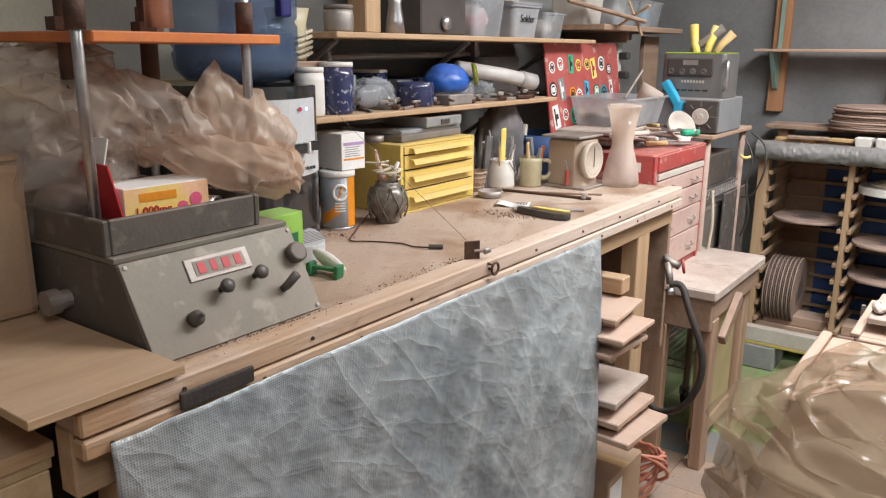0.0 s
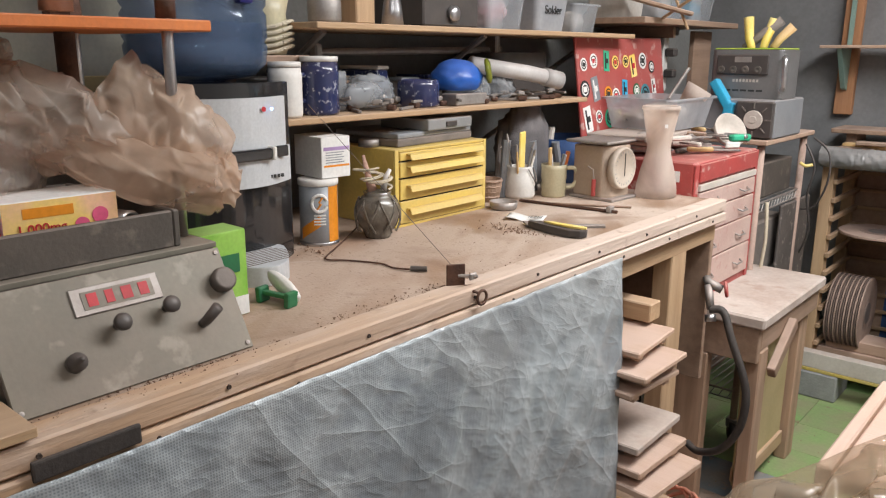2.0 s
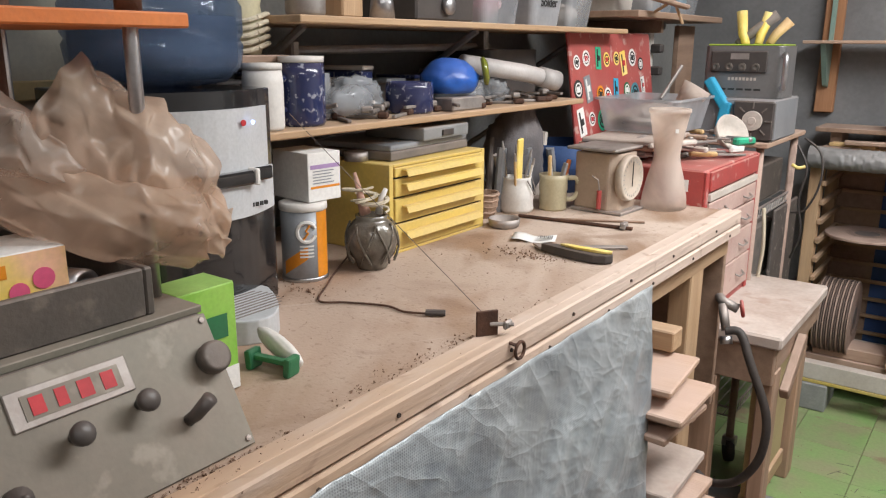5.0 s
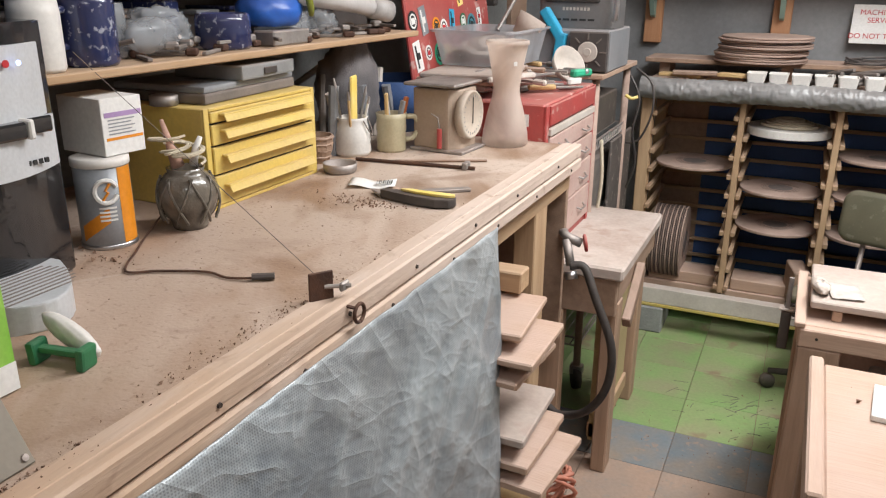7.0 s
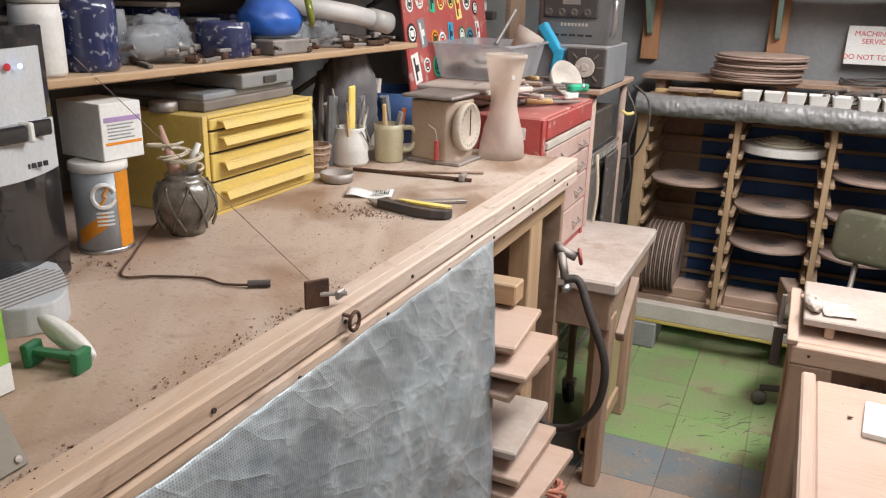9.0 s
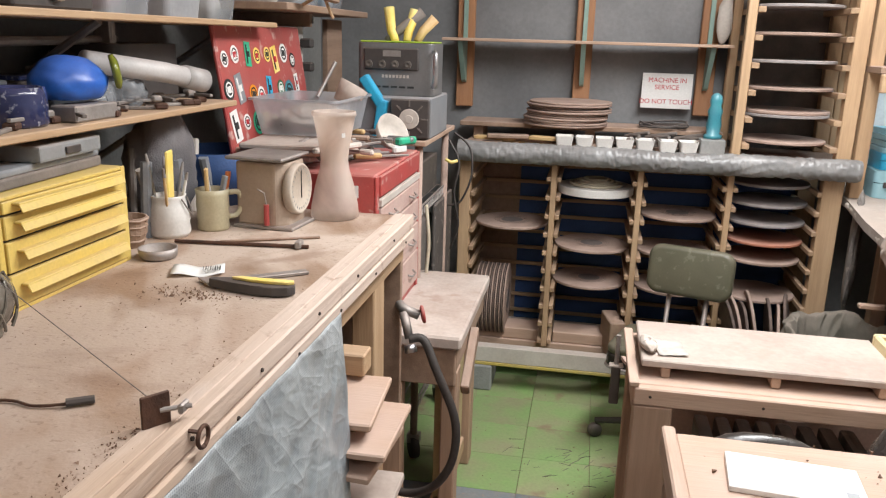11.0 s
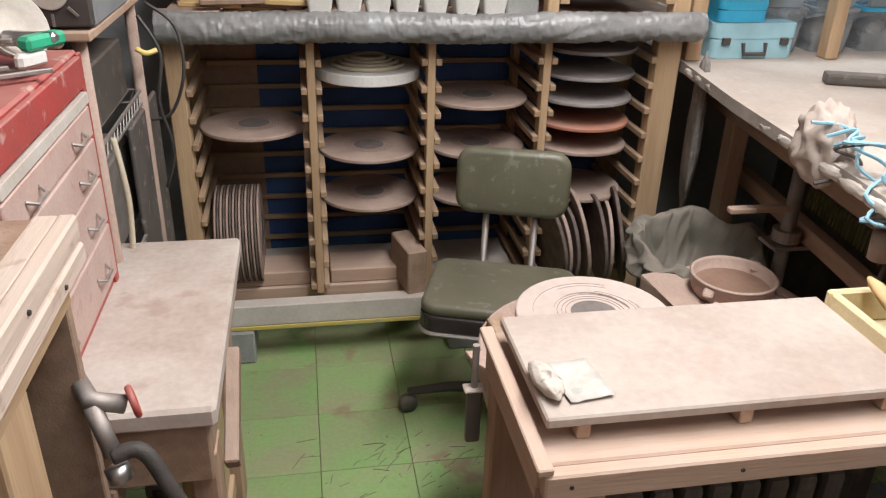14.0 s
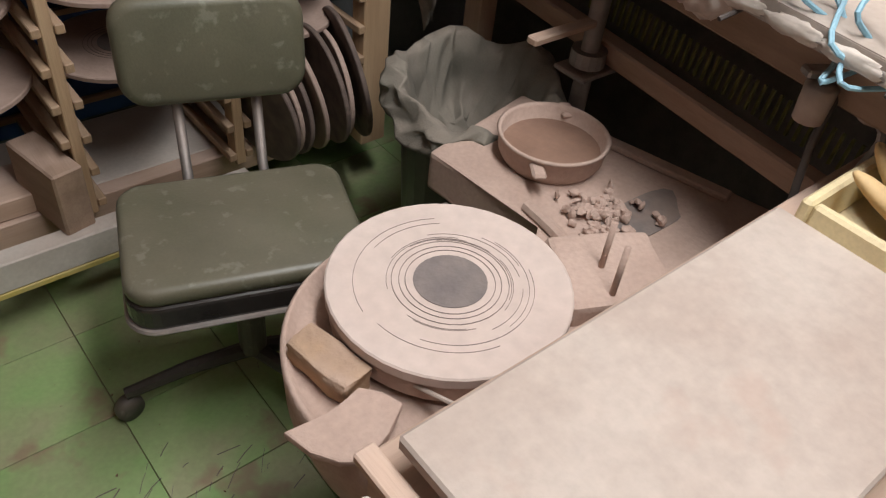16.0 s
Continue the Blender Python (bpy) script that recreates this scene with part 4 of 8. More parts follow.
FACEX = pose(0, 0, 0, 90, 0, 90)
text("1,000mg", 0.015, M_PRINTRED, vit, Matrix.Translation((0.0236, -0.022, 0.031)) @ FACEX)
text("Vitamin C", 0.015, M_PRINTRED, vit, Matrix.Translation((0.0236, -0.022, 0.014)) @ FACEX)
cupring = tagged(part("steel_ring", moved(lathe([(0.012, -0.015), (0.02, -0.015), (0.02, 0.015), (0.012, 0.015), (0.012, -0.015)], 20), pose(-1.69, 1.72, 1.125, 0, 90, 20)), M_STEEL, None, "", True), "small steel ring fitting lying in the press tray", "fitting")

lime = thing("tea_carton", "green printed lime drink box on the workbench", "box", (-1.68, 1.852, BZ + 0.001), 0)
part("body", box(-0.035, 0.02, -0.038, 0.038, 0, 0.13, 0.001), M_GREENCARD, lime)
part("lid", box(-0.034, 0.019, -0.037, 0.037, 0.1302, 0.1308, 0), mat("pale_green_print", (0.36, 0.56, 0.14), (0.28, 0.48, 0.1), 0.5, 0, 12, 200, 0), lime, "paler green lid")
part("lower_print", box(0.0202, 0.0207, -0.0378, 0.0378, 0.001, 0.03, 0), M_WHITEPAPER, lime, "white and green lower print")
part("print", box(0.0208, 0.0212, -0.025, 0.025, 0.068, 0.096, 0), M_DKGREEN, lime, "dark green emblem")
part("print", box(0.0208, 0.0212, -0.036, -0.005, 0.044, 0.056, 0), M_INK, lime)
text("50", 0.014, M_DKGREEN, lime, Matrix.Translation((0.0211, -0.026, 0.112)) @ FACEX)

# ---- water cooler ----
cooler = thing("water_cooler", "black and silver counter-top water cooler", "water cooler", (-1.99, 2.045, BZ))
def dshape(hw, back, front, bulge, n=12):
    return [(-back, -hw)] + [(front + bulge * math.sin(math.pi * i / n), -hw + 2 * hw * i / n) for i in range(n + 1)] + [(-back, hw)]
b = prism(dshape(0.115, 0.15, 0.10, 0.035), 0.0, 0.33, 0.004)
part("body", b, M_BLACKGLOSS, cooler)
part("upper_panel", prism([(0.105 + 0.036 * math.sin(math.pi * i / 12), -0.104 + 0.208 * i / 12) for i in range(13)] + [(0.09, 0.104), (0.09, -0.104)], 0.215, 0.305, 0.001), M_SILVER, cooler, "silver upper fascia")
part("lower_panel", prism([(0.108 + 0.037 * math.sin(math.pi * i / 12), -0.108 + 0.216 * i / 12) for i in range(13)] + [(0.09, 0.108), (0.09, -0.108)], 0.15, 0.2, 0.001), M_SILVER, cooler, "silver lower fascia")
part("tap_recess", prism([(0.108 + 0.037 * math.sin(math.pi * i / 12), -0.108 + 0.216 * i / 12) for i in range(13)] + [(0.09, 0.108), (0.09, -0.108)], 0.2005, 0.2145, 0.0), M_SILVER, cooler)
for y0, y1 in ((-0.055, 0.035), (0.045, 0.085)):
    part("tap_button", box(0.13, 0.158 - 0.35 * abs(y0 + y1) / 2, y0, y1, 0.198, 0.218, 0.003), M_BLACKGLOSS, cooler, "black push button")
part("button_divider", box(0.13, 0.155, 0.036, 0.044, 0.196, 0.22, 0.002), M_WHITE, cooler)
led = part("indicator", moved(lathe([(0, 0), (0.003, 0), (0.003, 0.0012), (0, 0.0014)], 12), pose(0.1415, 0.045, 0.285, 0, 90, 0)), M_LED, cooler, "blue indicator light")
part("indicator", moved(lathe([(0, 0), (0.0045, 0), (0.0045, 0.0012), (0, 0.0014)], 14), pose(0.1415, 0.028, 0.285, 0, 90, 0)), M_PRINTRED, cooler, "red power emblem")
for k in range(7):
    part("emblem_bar", box(0.139, 0.1412 - 0.0009 * k, 0.012 + 0.0085 * k, 0.017 + 0.0085 * k, 0.162, 0.168 + (0.003 if k in (0, 2) else 0), 0), M_INK, cooler)
tray = part("drip_tray", prism([(0.1, -0.13)] + [(0.14 + 0.105 * math.sin(math.pi * i / 14), -0.13 + 0.19 * i / 14) for i in range(15)] + [(0.1, 0.06)], 0.0, 0.035, 0.003), M_SILVER, cooler, "silver drip tray")
for k in range(9):
    w = 0.075 * math.sqrt(max(0.05, 1 - ((k - 3.0) / 6.4) ** 2))
    part("grille_slot", box(0.14 + 0.0095 * k, 0.1425 + 0.0095 * k, -0.035 - w, -0.035 + w, 0.0352, 0.0358, 0), M_DARK, tray)
bottle = thing("water_bottle", "large blue water bottle upside down on the cooler", "bottle", (-2.0, 2.045, BZ + 0.331))
prof = [(0.0, 0.0), (0.05, 0.0), (0.1, 0.008), (0.122, 0.03), (0.126, 0.06), (0.121, 0.068), (0.126, 0.076), (0.126, 0.115), (0.12, 0.124), (0.126, 0.133), (0.126, 0.18), (0.12, 0.19), (0.126, 0.2), (0.126, 0.32), (0.11, 0.345), (0, 0.35)]
part("bottle", lathe(prof, 40), M_BOTTLE, bottle, "", True)
part("water", lathe([(0.0, 0.006), (0.095, 0.012), (0.117, 0.034), (0.118, 0.1), (0, 0.1)], 32), M_BOTTLE, bottle, "", True)
part("handle", box(0.118, 0.14, 0.0, 0.028, 0.13, 0.3, 0.006, None, 2), mat("indigo_plastic", (0.02, 0.02, 0.16), None, 0.35, 0, 10, 200, 0.02), bottle, "indigo handle")

# ---- things along the back of the bench ----
can = thing("powder_canister", "grey and orange drink powder canister with a white lid", "canister", (-1.93, 2.258, BZ), -25)
part("body", lathe([(0, 0), (0.037, 0), (0.039, 0.002), (0.039, 0.128), (0, 0.128)], 32), M_PRINTGREY, can, "", True)
part("lid", lathe([(0.0395, 0.122), (0.041, 0.123), (0.041, 0.134), (0.036, 0.135), (0, 0.134)], 32), M_WHITE, can, "white plastic lid", True)
part("rim", lathe([(0.0392, 0.0), (0.0405, 0.001), (0.0405, 0.006), (0.0392, 0.007)], 32), M_STEEL, can, "", True)
def wrap(a0, a1, z0, z1, r, mt, par, nm="print", lb="", slope=0.0):
    b = bmesh.new()
    n = 8
    a = [b.verts.new((r * math.cos(radians(a0 + (a1 - a0) * i / n)), r * math.sin(radians(a0 + (a1 - a0) * i / n)), z0 + slope * i / n)) for i in range(n + 1)]
    c = [b.verts.new((r * math.cos(radians(a0 + (a1 - a0) * i / n)), r * math.sin(radians(a0 + (a1 - a0) * i / n)), z1 + slope * i / n)) for i in range(n + 1)]
    for i in range(n):
        b.faces.new((a[i], a[i + 1], c[i + 1], c[i]))
    return part(nm, b, mt, par, lb, True)
wrap(15, 60, 0.008, 0.121, 0.0394, M_PRINTORANGE, can, "print", "orange stripe")
wrap(-75, -10, 0.012, 0.035, 0.0394, M_PRINTORANGE, can, "print", "orange swoosh", 0.03)
ga = [radians(a) for a in range(20, 341, 20)]
part("emblem", tube([(0.0394 * math.cos(radians(-12) + 0.4 * math.cos(a)), 0.0394 * math.sin(radians(-12) + 0.4 * math.cos(a)), 0.088 + 0.017 * math.sin(a)) for a in ga], 0.0034, 6), M_WHITEPAPER, can, "white round emblem")
part("emblem", tube([(0.0402 * math.cos(radians(a)), 0.0402 * math.sin(radians(a)), z) for a, z in ((-4, 0.1), (-14, 0.09), (-8, 0.087), (-20, 0.076))], 0.002, 6), M_PRINTORANGE, can, "orange bolt emblem")
for k in range(4):
    wrap(-30, 5, 0.044 + 0.006 * k, 0.047 + 0.006 * k, 0.0396, M_WHITEPAPER, can, "print_line")
nbox = thing("small_carton", "white medical supply carton on top of the canister", "box", (-1.94, 2.285, BZ + 0.136), -6)
part("body", box(-0.055, 0.042, -0.035, 0.035, 0, 0.082, 0.001), M_WHITEPAPER, nbox)
part("label", box(0.0422, 0.0426, -0.03, 0.032, 0.055, 0.062, 0), M_LILAC, nbox, "lilac stripe")
part("label", box(0.0422, 0.0426, -0.03, 0.032, 0.022, 0.026, 0), M_PRINTORANGE, nbox, "orange stripe")
for k in range(5):
    part("print_line", box(0.0422, 0.0426, -0.025, 0.02 - 0.006 * (k % 2), 0.03 + 0.005 * k, 0.0318 + 0.005 * k, 0), M_PRINTGREY, nbox)

vasejar = thing("carved_vase", "round carved brown-glazed ceramic vase", "vase", (-1.878, 2.375, BZ))
part("body", lathe([(0, 0), (0.027, 0), (0.029, 0.006), (0.03, 0.012), (0.042, 0.028), (0.048, 0.05), (0.045, 0.072), (0.034, 0.087), (0.028, 0.092), (0.03, 0.098), (0.026, 0.098), (0.024, 0.09), (0, 0.085)], 36), M_STONEWARE, vasejar, "", True)
for k in range(14):
    a = k * 2 * math.pi / 14
    s = 1 if k % 2 else -1
    pts = []
    for i in range(7):
        z = 0.014 + 0.012 * i
        r = 0.0485 * math.sin(math.pi * min(1, (z + 0.035) / 0.165)) ** 0.8
        aa = a + s * 0.12 * i
        pts.append((r * math.cos(aa), r * math.sin(aa), z))
    part("carved_vine", tube(pts, 0.0022, 6), M_STONEWARE, vasejar)
coilcord = thing("cord_bundle", "pale cord and brush bundle stuffed in the vase", "cord", (-1.878, 2.375, BZ + 0.099))
for k in range(6):
    pts = [((0.012 + 0.01 * (k % 3)) * math.cos(i * 0.7 + k) - 0.01 * (k - 2), (0.02 + 0.006 * (k % 2)) * math.sin(i * 0.7 + k), 0.006 + 0.002 * i + 0.004 * k) for i in range(12)]
    part("loop", tube(pts, 0.0022, 6, None, None, 3), M_CORD, coilcord)
part("brush_tip", tube([(-0.01, -0.005, 0), (-0.014, -0.012, 0.03), (-0.02, -0.02, 0.075)], 0.011, 10, None, 0.003), mat("pink_beige_bristle", (0.6, 0.36, 0.28), None, 0.8, 0, 60, 200, 0.2), coilcord, "pink-beige cone tip", True)
part("plug", tube([(0.008, 0.01, 0.0), (0.012, 0.014, 0.028), (0.018, 0.02, 0.045)], 0.007, 8, None, 0.004), M_WHITE, coilcord, "", True)

# yellow parts cabinet
cab = thing("drawer_cabinet", "small yellow enamelled steel cabinet with four drawers", "cabinet", (-1.90, 2.614, BZ))
DZ = [(0.008, 0.058), (0.062, 0.108), (0.112, 0.146), (0.15, 0.168)]
part("body", box(-0.2, -0.004, -0.162, 0.162, 0.0, 0.175, 0.002), M_YELLOW, cab)
b = box(-0.005, 0.0, -0.162, -0.15, 0.0, 0.175, 0.001)
for bb in ((-0.005, 0.0, 0.15, 0.162, 0, 0.175), (-0.005, 0.0, -0.1495, 0.1495, 0.0, 0.006), (-0.005, 0.0, -0.1495, 0.1495, 0.169, 0.175)):
    box(*bb, 0.001, b)
part("front_frame", b, M_YELLOW, cab)
for z0, z1 in DZ:
    d = part("drawer", box(-0.0035, 0.003, -0.148, 0.148, z0, z1, 0.0015), M_YELLOW, cab)
    zz = z0 + (z1 - z0) * 0.62
    hb = box(0.003, 0.016, -0.13, 0.13, zz, zz + 0.004, 0.0012)
    moved(box(-0.001, 0.001, -0.13, 0.13, -0.012, 0.0, 0.0005), pose(0.0155, 0, zz + 0.001, 0, -25, 0), hb)
    part("handle", hb, M_YELLOW, d)
    part("gap", box(-0.0038, -0.0036, -0.1499, 0.1499, z0 - 0.004, z0 - 0.0005, 0), M_INK, cab)
tc_ = thing("tool_case", "flat grey plastic tool case on the cabinet", "case", (-2.03, 2.62, BZ + 0.176), 3)
part("shell", box(-0.1, 0.1, -0.14, 0.14, 0, 0.018, 0.004, None, 2), M_DARK, tc_)
part("shell", box(-0.098, 0.098, -0.138, 0.138, 0.0182, 0.03, 0.004, None, 2), M_PRINTGREY, tc_)
gc = thing("tool_case", "grey ribbed plastic case lying on the flat case", "case", (-2.0, 2.66, BZ + 0.2065), 3)
part("shell", box(-0.07, 0.08, -0.085, 0.085, 0, 0.026, 0.004, None, 2), mat("grey_plastic", (0.24, 0.26, 0.27), None, 0.5, 0, 10, 200, 0.05, 0.35), gc)
part("latch", box(0.0802, 0.084, -0.02, 0.02, 0.006, 0.018, 0.001), M_BLACK, gc)
for yy, lb in ((2.49, "scuffed grey metal tin standing on the yellow cabinet"), (2.44, "flat grey metal tin lying on the yellow cabinet")):
    tn = thing("tin", lb, "tin", (-1.99, yy + 0.02, BZ + 0.176))
    part("can", lathe([(0, 0), (0.024, 0), (0.024, 0.03 if yy > 2.46 else 0.016), (0.021, 0.032 if yy > 2.46 else 0.017), (0, 0.03 if yy > 2.46 else 0.016)], 20), M_DULLSTEEL, tn, "", True)

# pitcher, mug, scale, waist-shaped cylinder
def tool_in(parent, x, y, h, lean, r, m, n="tool", z=0.03):
    return part(n, tube([(x, y, z), (x + lean[0] * h, y + lean[1] * h, z + h)], r, 8), m, parent)


wp = thing("pitcher", "white ribbed plastic pitcher full of tools", "pitcher", (-1.926, 2.962, BZ))
part("body", lathe([(0, 0), (0.038, 0), (0.042, 0.01), (0.04, 0.03), (0.042, 0.035), (0.036, 0.065), (0.033, 0.08), (0.036, 0.086), (0.033, 0.086), (0.03, 0.06), (0, 0.02)], 28), M_WHITE, wp, "", True)
part("bail_handle", tube([(0.035, -0.01, 0.08), (0.045, 0.0, 0.055), (0.046, 0.01, 0.045), (0.04, 0.02, 0.055), (0.03, 0.02, 0.08)], 0.0016, 6, None, None, 4), M_DARK, wp)
yt = thing("brush", "yellow-handled flat brush standing in the pitcher", "brush", (-1.922, 2.962, BZ + 0.03))
part("handle", moved(box(-0.003, 0.003, -0.013, 0.013, 0.02, 0.15, 0.003), pose(0, 0, 0, 5, 4, 0)), M_PRINTYEL, yt, "flat yellow handle")
part("blade", moved(box(-0.002, 0.002, -0.011, 0.011, -0.005, 0.02, 0.001), pose(0, 0, 0, 5, 4, 0)), M_DULLSTEEL, yt)
for k, (x, y, h, lx, ly, m) in enumerate(((0.01, -0.02, 0.1, 0.1, -0.25, M_TAN), (-0.01, 0.012, 0.11, -0.1, 0.15, M_DARK), (0.015, 0.01, 0.085, 0.2, 0.1, M_WHITE), (-0.015, -0.01, 0.12, -0.1, -0.1, M_STEEL), (0.0, 0.02, 0.1, 0.1, 0.22, M_STEEL))):
    t = thing("clay_tool", "thin clay modelling tool standing in the white pitcher", "tool", (-1.926, 2.962, BZ + 0.03), group="tools in the pitcher")
    tool_in(t, x, y, h, (lx, ly), 0.003, m, "shaft", 0)
    part("tip", tube([(x + lx * h, y + ly * h, h), (x + lx * h * 1.18, y + ly * h * 1.18, h * 1.18)], 0.0042, 8, None, 0.002), M_DULLSTEEL, t)
mug = thing("mug", "cream glazed pottery mug holding tools", "mug", (-1.868, 3.04, BZ))
part("body", lathe([(0, 0), (0.032, 0), (0.034, 0.006), (0.033, 0.02), (0.035, 0.025), (0.033, 0.045), (0.035, 0.05), (0.034, 0.075), (0.036, 0.088), (0.033, 0.088), (0.031, 0.06), (0, 0.02)], 30), M_CREAM, mug, "", True)
part("handle", tube([(0.028, 0.02, 0.078), (0.045, 0.035, 0.076), (0.05, 0.04, 0.05), (0.04, 0.03, 0.028), (0.027, 0.02, 0.025)], 0.006, 10, None, None, 4), M_CREAM, mug, "", True)
for k, (x, y, h, lx, ly, m, lb) in enumerate(((0.012, 0.012, 0.1, 0.15, 0.15, M_ORANGE, "orange-handled knife standing in the mug"), (-0.005, -0.01, 0.11, 0.0, -0.1, M_TAN, "wooden rib tool standing in the mug"), (0.0, 0.0, 0.09, -0.1, 0.1, M_WHITE, "white plastic tool standing in the mug"), (0.014, -0.01, 0.095, 0.2, -0.1, M_PRINTGREY, "grey tool standing in the mug"))):
    t = thing("clay_tool", lb, "tool", (-1.868, 3.04, BZ + 0.025))
    part("shaft", moved(box(-0.004, 0.004, -0.0075, 0.0075, 0, h, 0.002), pose(x, y, 0, -57 * ly, 57 * lx, 20 * k)), m, t)
basket = thing("basket", "small dark woven basket of odds and ends", "basket", (-1.955, 2.86, BZ))
b = lathe([(0, 0), (0.025, 0), (0.034, 0.03), (0.036, 0.06), (0.033, 0.06), (0.03, 0.03), (0, 0.01)], 20)
part("body", b, M_OLDWOOD, basket)
for z in (0.012, 0.026, 0.04, 0.054):
    r = 0.027 + 0.17 * z
    part("weave", tube([(r * math.cos(i * 0.42), r * math.sin(i * 0.42), z + 0.002 * (i % 2)) for i in range(16)], 0.003, 6), M_OLDWOOD, basket)

scl = thing("kitchen_scale", "dusty beige dial scale with a round face", "scale", (-1.765, 3.12, BZ), -4)
part("housing", prism([(-0.06, -0.05), (0.035, -0.055), (0.055, -0.03), (0.055, 0.05), (-0.06, 0.05)], 0.006, 0.145, 0.006), mat("dusty_beige_enamel", (0.45, 0.36, 0.28), (0.36, 0.28, 0.21), 0.5, 0.2, 10, 160, 0.1, 0.5), scl)
part("base", box(-0.065, 0.075, -0.06, 0.06, 0, 0.008, 0.002), M_DULLSTEEL, scl)
DF = pose(0.056, 0.0, 0.085, 0, 90, 0)
dial = part("dial", moved(lathe([(0, 0.014), (0.05, 0.014), (0.052, 0.016), (0.056, 0.012), (0.056, -0.004), (0, -0.004)], 36), DF), mat("dusty_cream_dial", (0.56, 0.5, 0.42), (0.44, 0.37, 0.3), 0.5, 0, 14, 120, 0.1, 0.3), scl, "round cream dial", True)
part("needle", moved(box(-0.04, 0.02, -0.0015, 0.0015, 0.0145, 0.0155, 0), DF), M_INK, dial)
for k in range(24):
    a = k * math.pi / 12
    part("tick", moved(box(0.04, 0.046, -0.0006, 0.0006, 0.0143, 0.015, 0), DF @ pose(0, 0, 0, 0, 0, math.degrees(a))), M_PRINTGREY, dial)
part("platform", box(-0.075, 0.06, -0.07, 0.07, 0.15, 0.158, 0.003), M_DULLSTEEL, scl)
part("stem", box(-0.02, 0.02, -0.02, 0.02, 0.145, 0.15, 0), M_DULLSTEEL, scl)
rd = thing("screwdriver", "red-handled screwdriver hanging on the scale", "screwdriver", (-1.752, 3.055, BZ + 0.012))
part("handle", tube([(0, 0, 0), (0, 0, 0.045)], 0.006, 10), M_RED, rd)
part("shaft", tube([(0, 0, 0.0455), (-0.004, 0.0, 0.07), (-0.02, 0.0, 0.078)], 0.0016, 6), M_DULLSTEEL, rd)
vs = thing("waisted_vase", "tall waisted clay-dusted clear vase", "vase", (-1.655, 3.225, BZ))
part("body", lathe([(0, 0), (0.05, 0), (0.056, 0.004), (0.054, 0.03), (0.045, 0.075), (0.034, 0.115), (0.0315, 0.135), (0.034, 0.16), (0.043, 0.21), (0.048, 0.235), (0.051, 0.237), (0.05, 0.246), (0.046, 0.246), (0.043, 0.225), (0.03, 0.14), (0, 0.1)], 40), bag_film("clay_dusted_glass", (0.86, 0.75, 0.67), 0.42, 0.8, 6.0, 0.3), vs, "", True)
part("sticker", moved(box(-0.004, 0.004, -0.005, 0.005, 0, 0.0006, 0), pose(0.031, -0.028, 0.195, 90, 0, 35)), M_WHITEPAPER, vs)

# tools lying on the bench
saw = thing("hand_saw", "folding saw with a yellow and black handle", "saw", (-1.60, 2.655, BZ + 0.002), 0)
part("handle", prism([(-0.085, 0.0), (-0.05, -0.01), (0.0, -0.02), (0.035, -0.022), (0.058, -0.014), (0.066, 0.0), (0.062, 0.012), (0.035, 0.012), (0.0, 0.01), (-0.05, 0.014), (-0.085, 0.012)], 0, 0.016, 0.003), M_BLACK, saw, "black handle")
part("grip", prism([(-0.045, 0.004), (-0.01, -0.004), (0.03, -0.006), (0.055, -0.004), (0.064, 0.002), (0.06, 0.011), (0.035, 0.011), (0.0, 0.008), (-0.03, 0.012)], 0.0165, 0.021, 0.001), M_PRINTYEL, saw, "yellow handle inlay")
part("blade", prism([(-0.12, 0.03), (-0.086, 0.0), (-0.086, 0.012), (-0.1, 0.036)], 0.002, 0.006), M_DULLSTEEL, saw)
rasp = thing("rasp", "grey steel rasp lying behind the saw", "rasp", (-1.625, 2.725, BZ + 0.001), 38)
part("blade", box(-0.085, 0.085, -0.009, 0.009, 0, 0.006, 0.001), M_DULLSTEEL, rasp)
pap = thing("paper_label", "curled white paper label beside the saw", "paper", (-1.745, 2.735, BZ + 0.001), 24)
b = bmesh.new()
g = [[b.verts.new((-0.045 + 0.09 * i / 8, -0.03 + 0.06 * j / 4, 0.002 + 0.018 * max(0, 0.4 - i / 8) ** 1.5 + 0.003 * math.sin(i))) for i in range(9)] for j in range(5)]
for j in range(4):
    for i in range(8):
        b.faces.new((g[j][i], g[j][i + 1], g[j + 1][i + 1], g[j + 1][i]))
sheet = part("sheet", b, M_WHITEPAPER, pap, "", True)
sheet.modifiers.new("thickness", "SOLIDIFY").thickness = 0.0006
for k in range(8):
    part("print_line", box(0.008 + 0.004 * k, 0.009 + 0.004 * k + 0.001 * (k % 2), -0.015, 0.01, 0.0062, 0.0068, 0), M_INK, pap)
for (a, c, rr, lb) in (((-1.884, 2.905), (-1.614, 2.936), 0.004, "thin steel sash clamp bar lying on the bench"), ((-1.80, 2.93), (-1.62, 3.02), 0.003, "thin wooden dowel lying on the bench")):
    t = thing("rod", lb, "rod", (a[0], a[1], BZ + rr + 0.0005))
    part("bar", tube([(0, 0, 0), (c[0] - a[0], c[1] - a[1], 0)], rr, 8), M_RUST if rr > 0.0035 else M_OLDWOOD, t)
    if rr > 0.0035:
        part("clamp_head", moved(box(-0.006, 0.006, -0.014, 0.014, -0.003, 0.012, 0.002), pose(c[0] - a[0] - 0.02, c[1] - a[1], 0, 0, 0, 7)), M_DULLSTEEL, t)
glass = thing("glass_dish", "small clear glass dish on the workbench", "dish", (-1.86, 2.80, BZ))
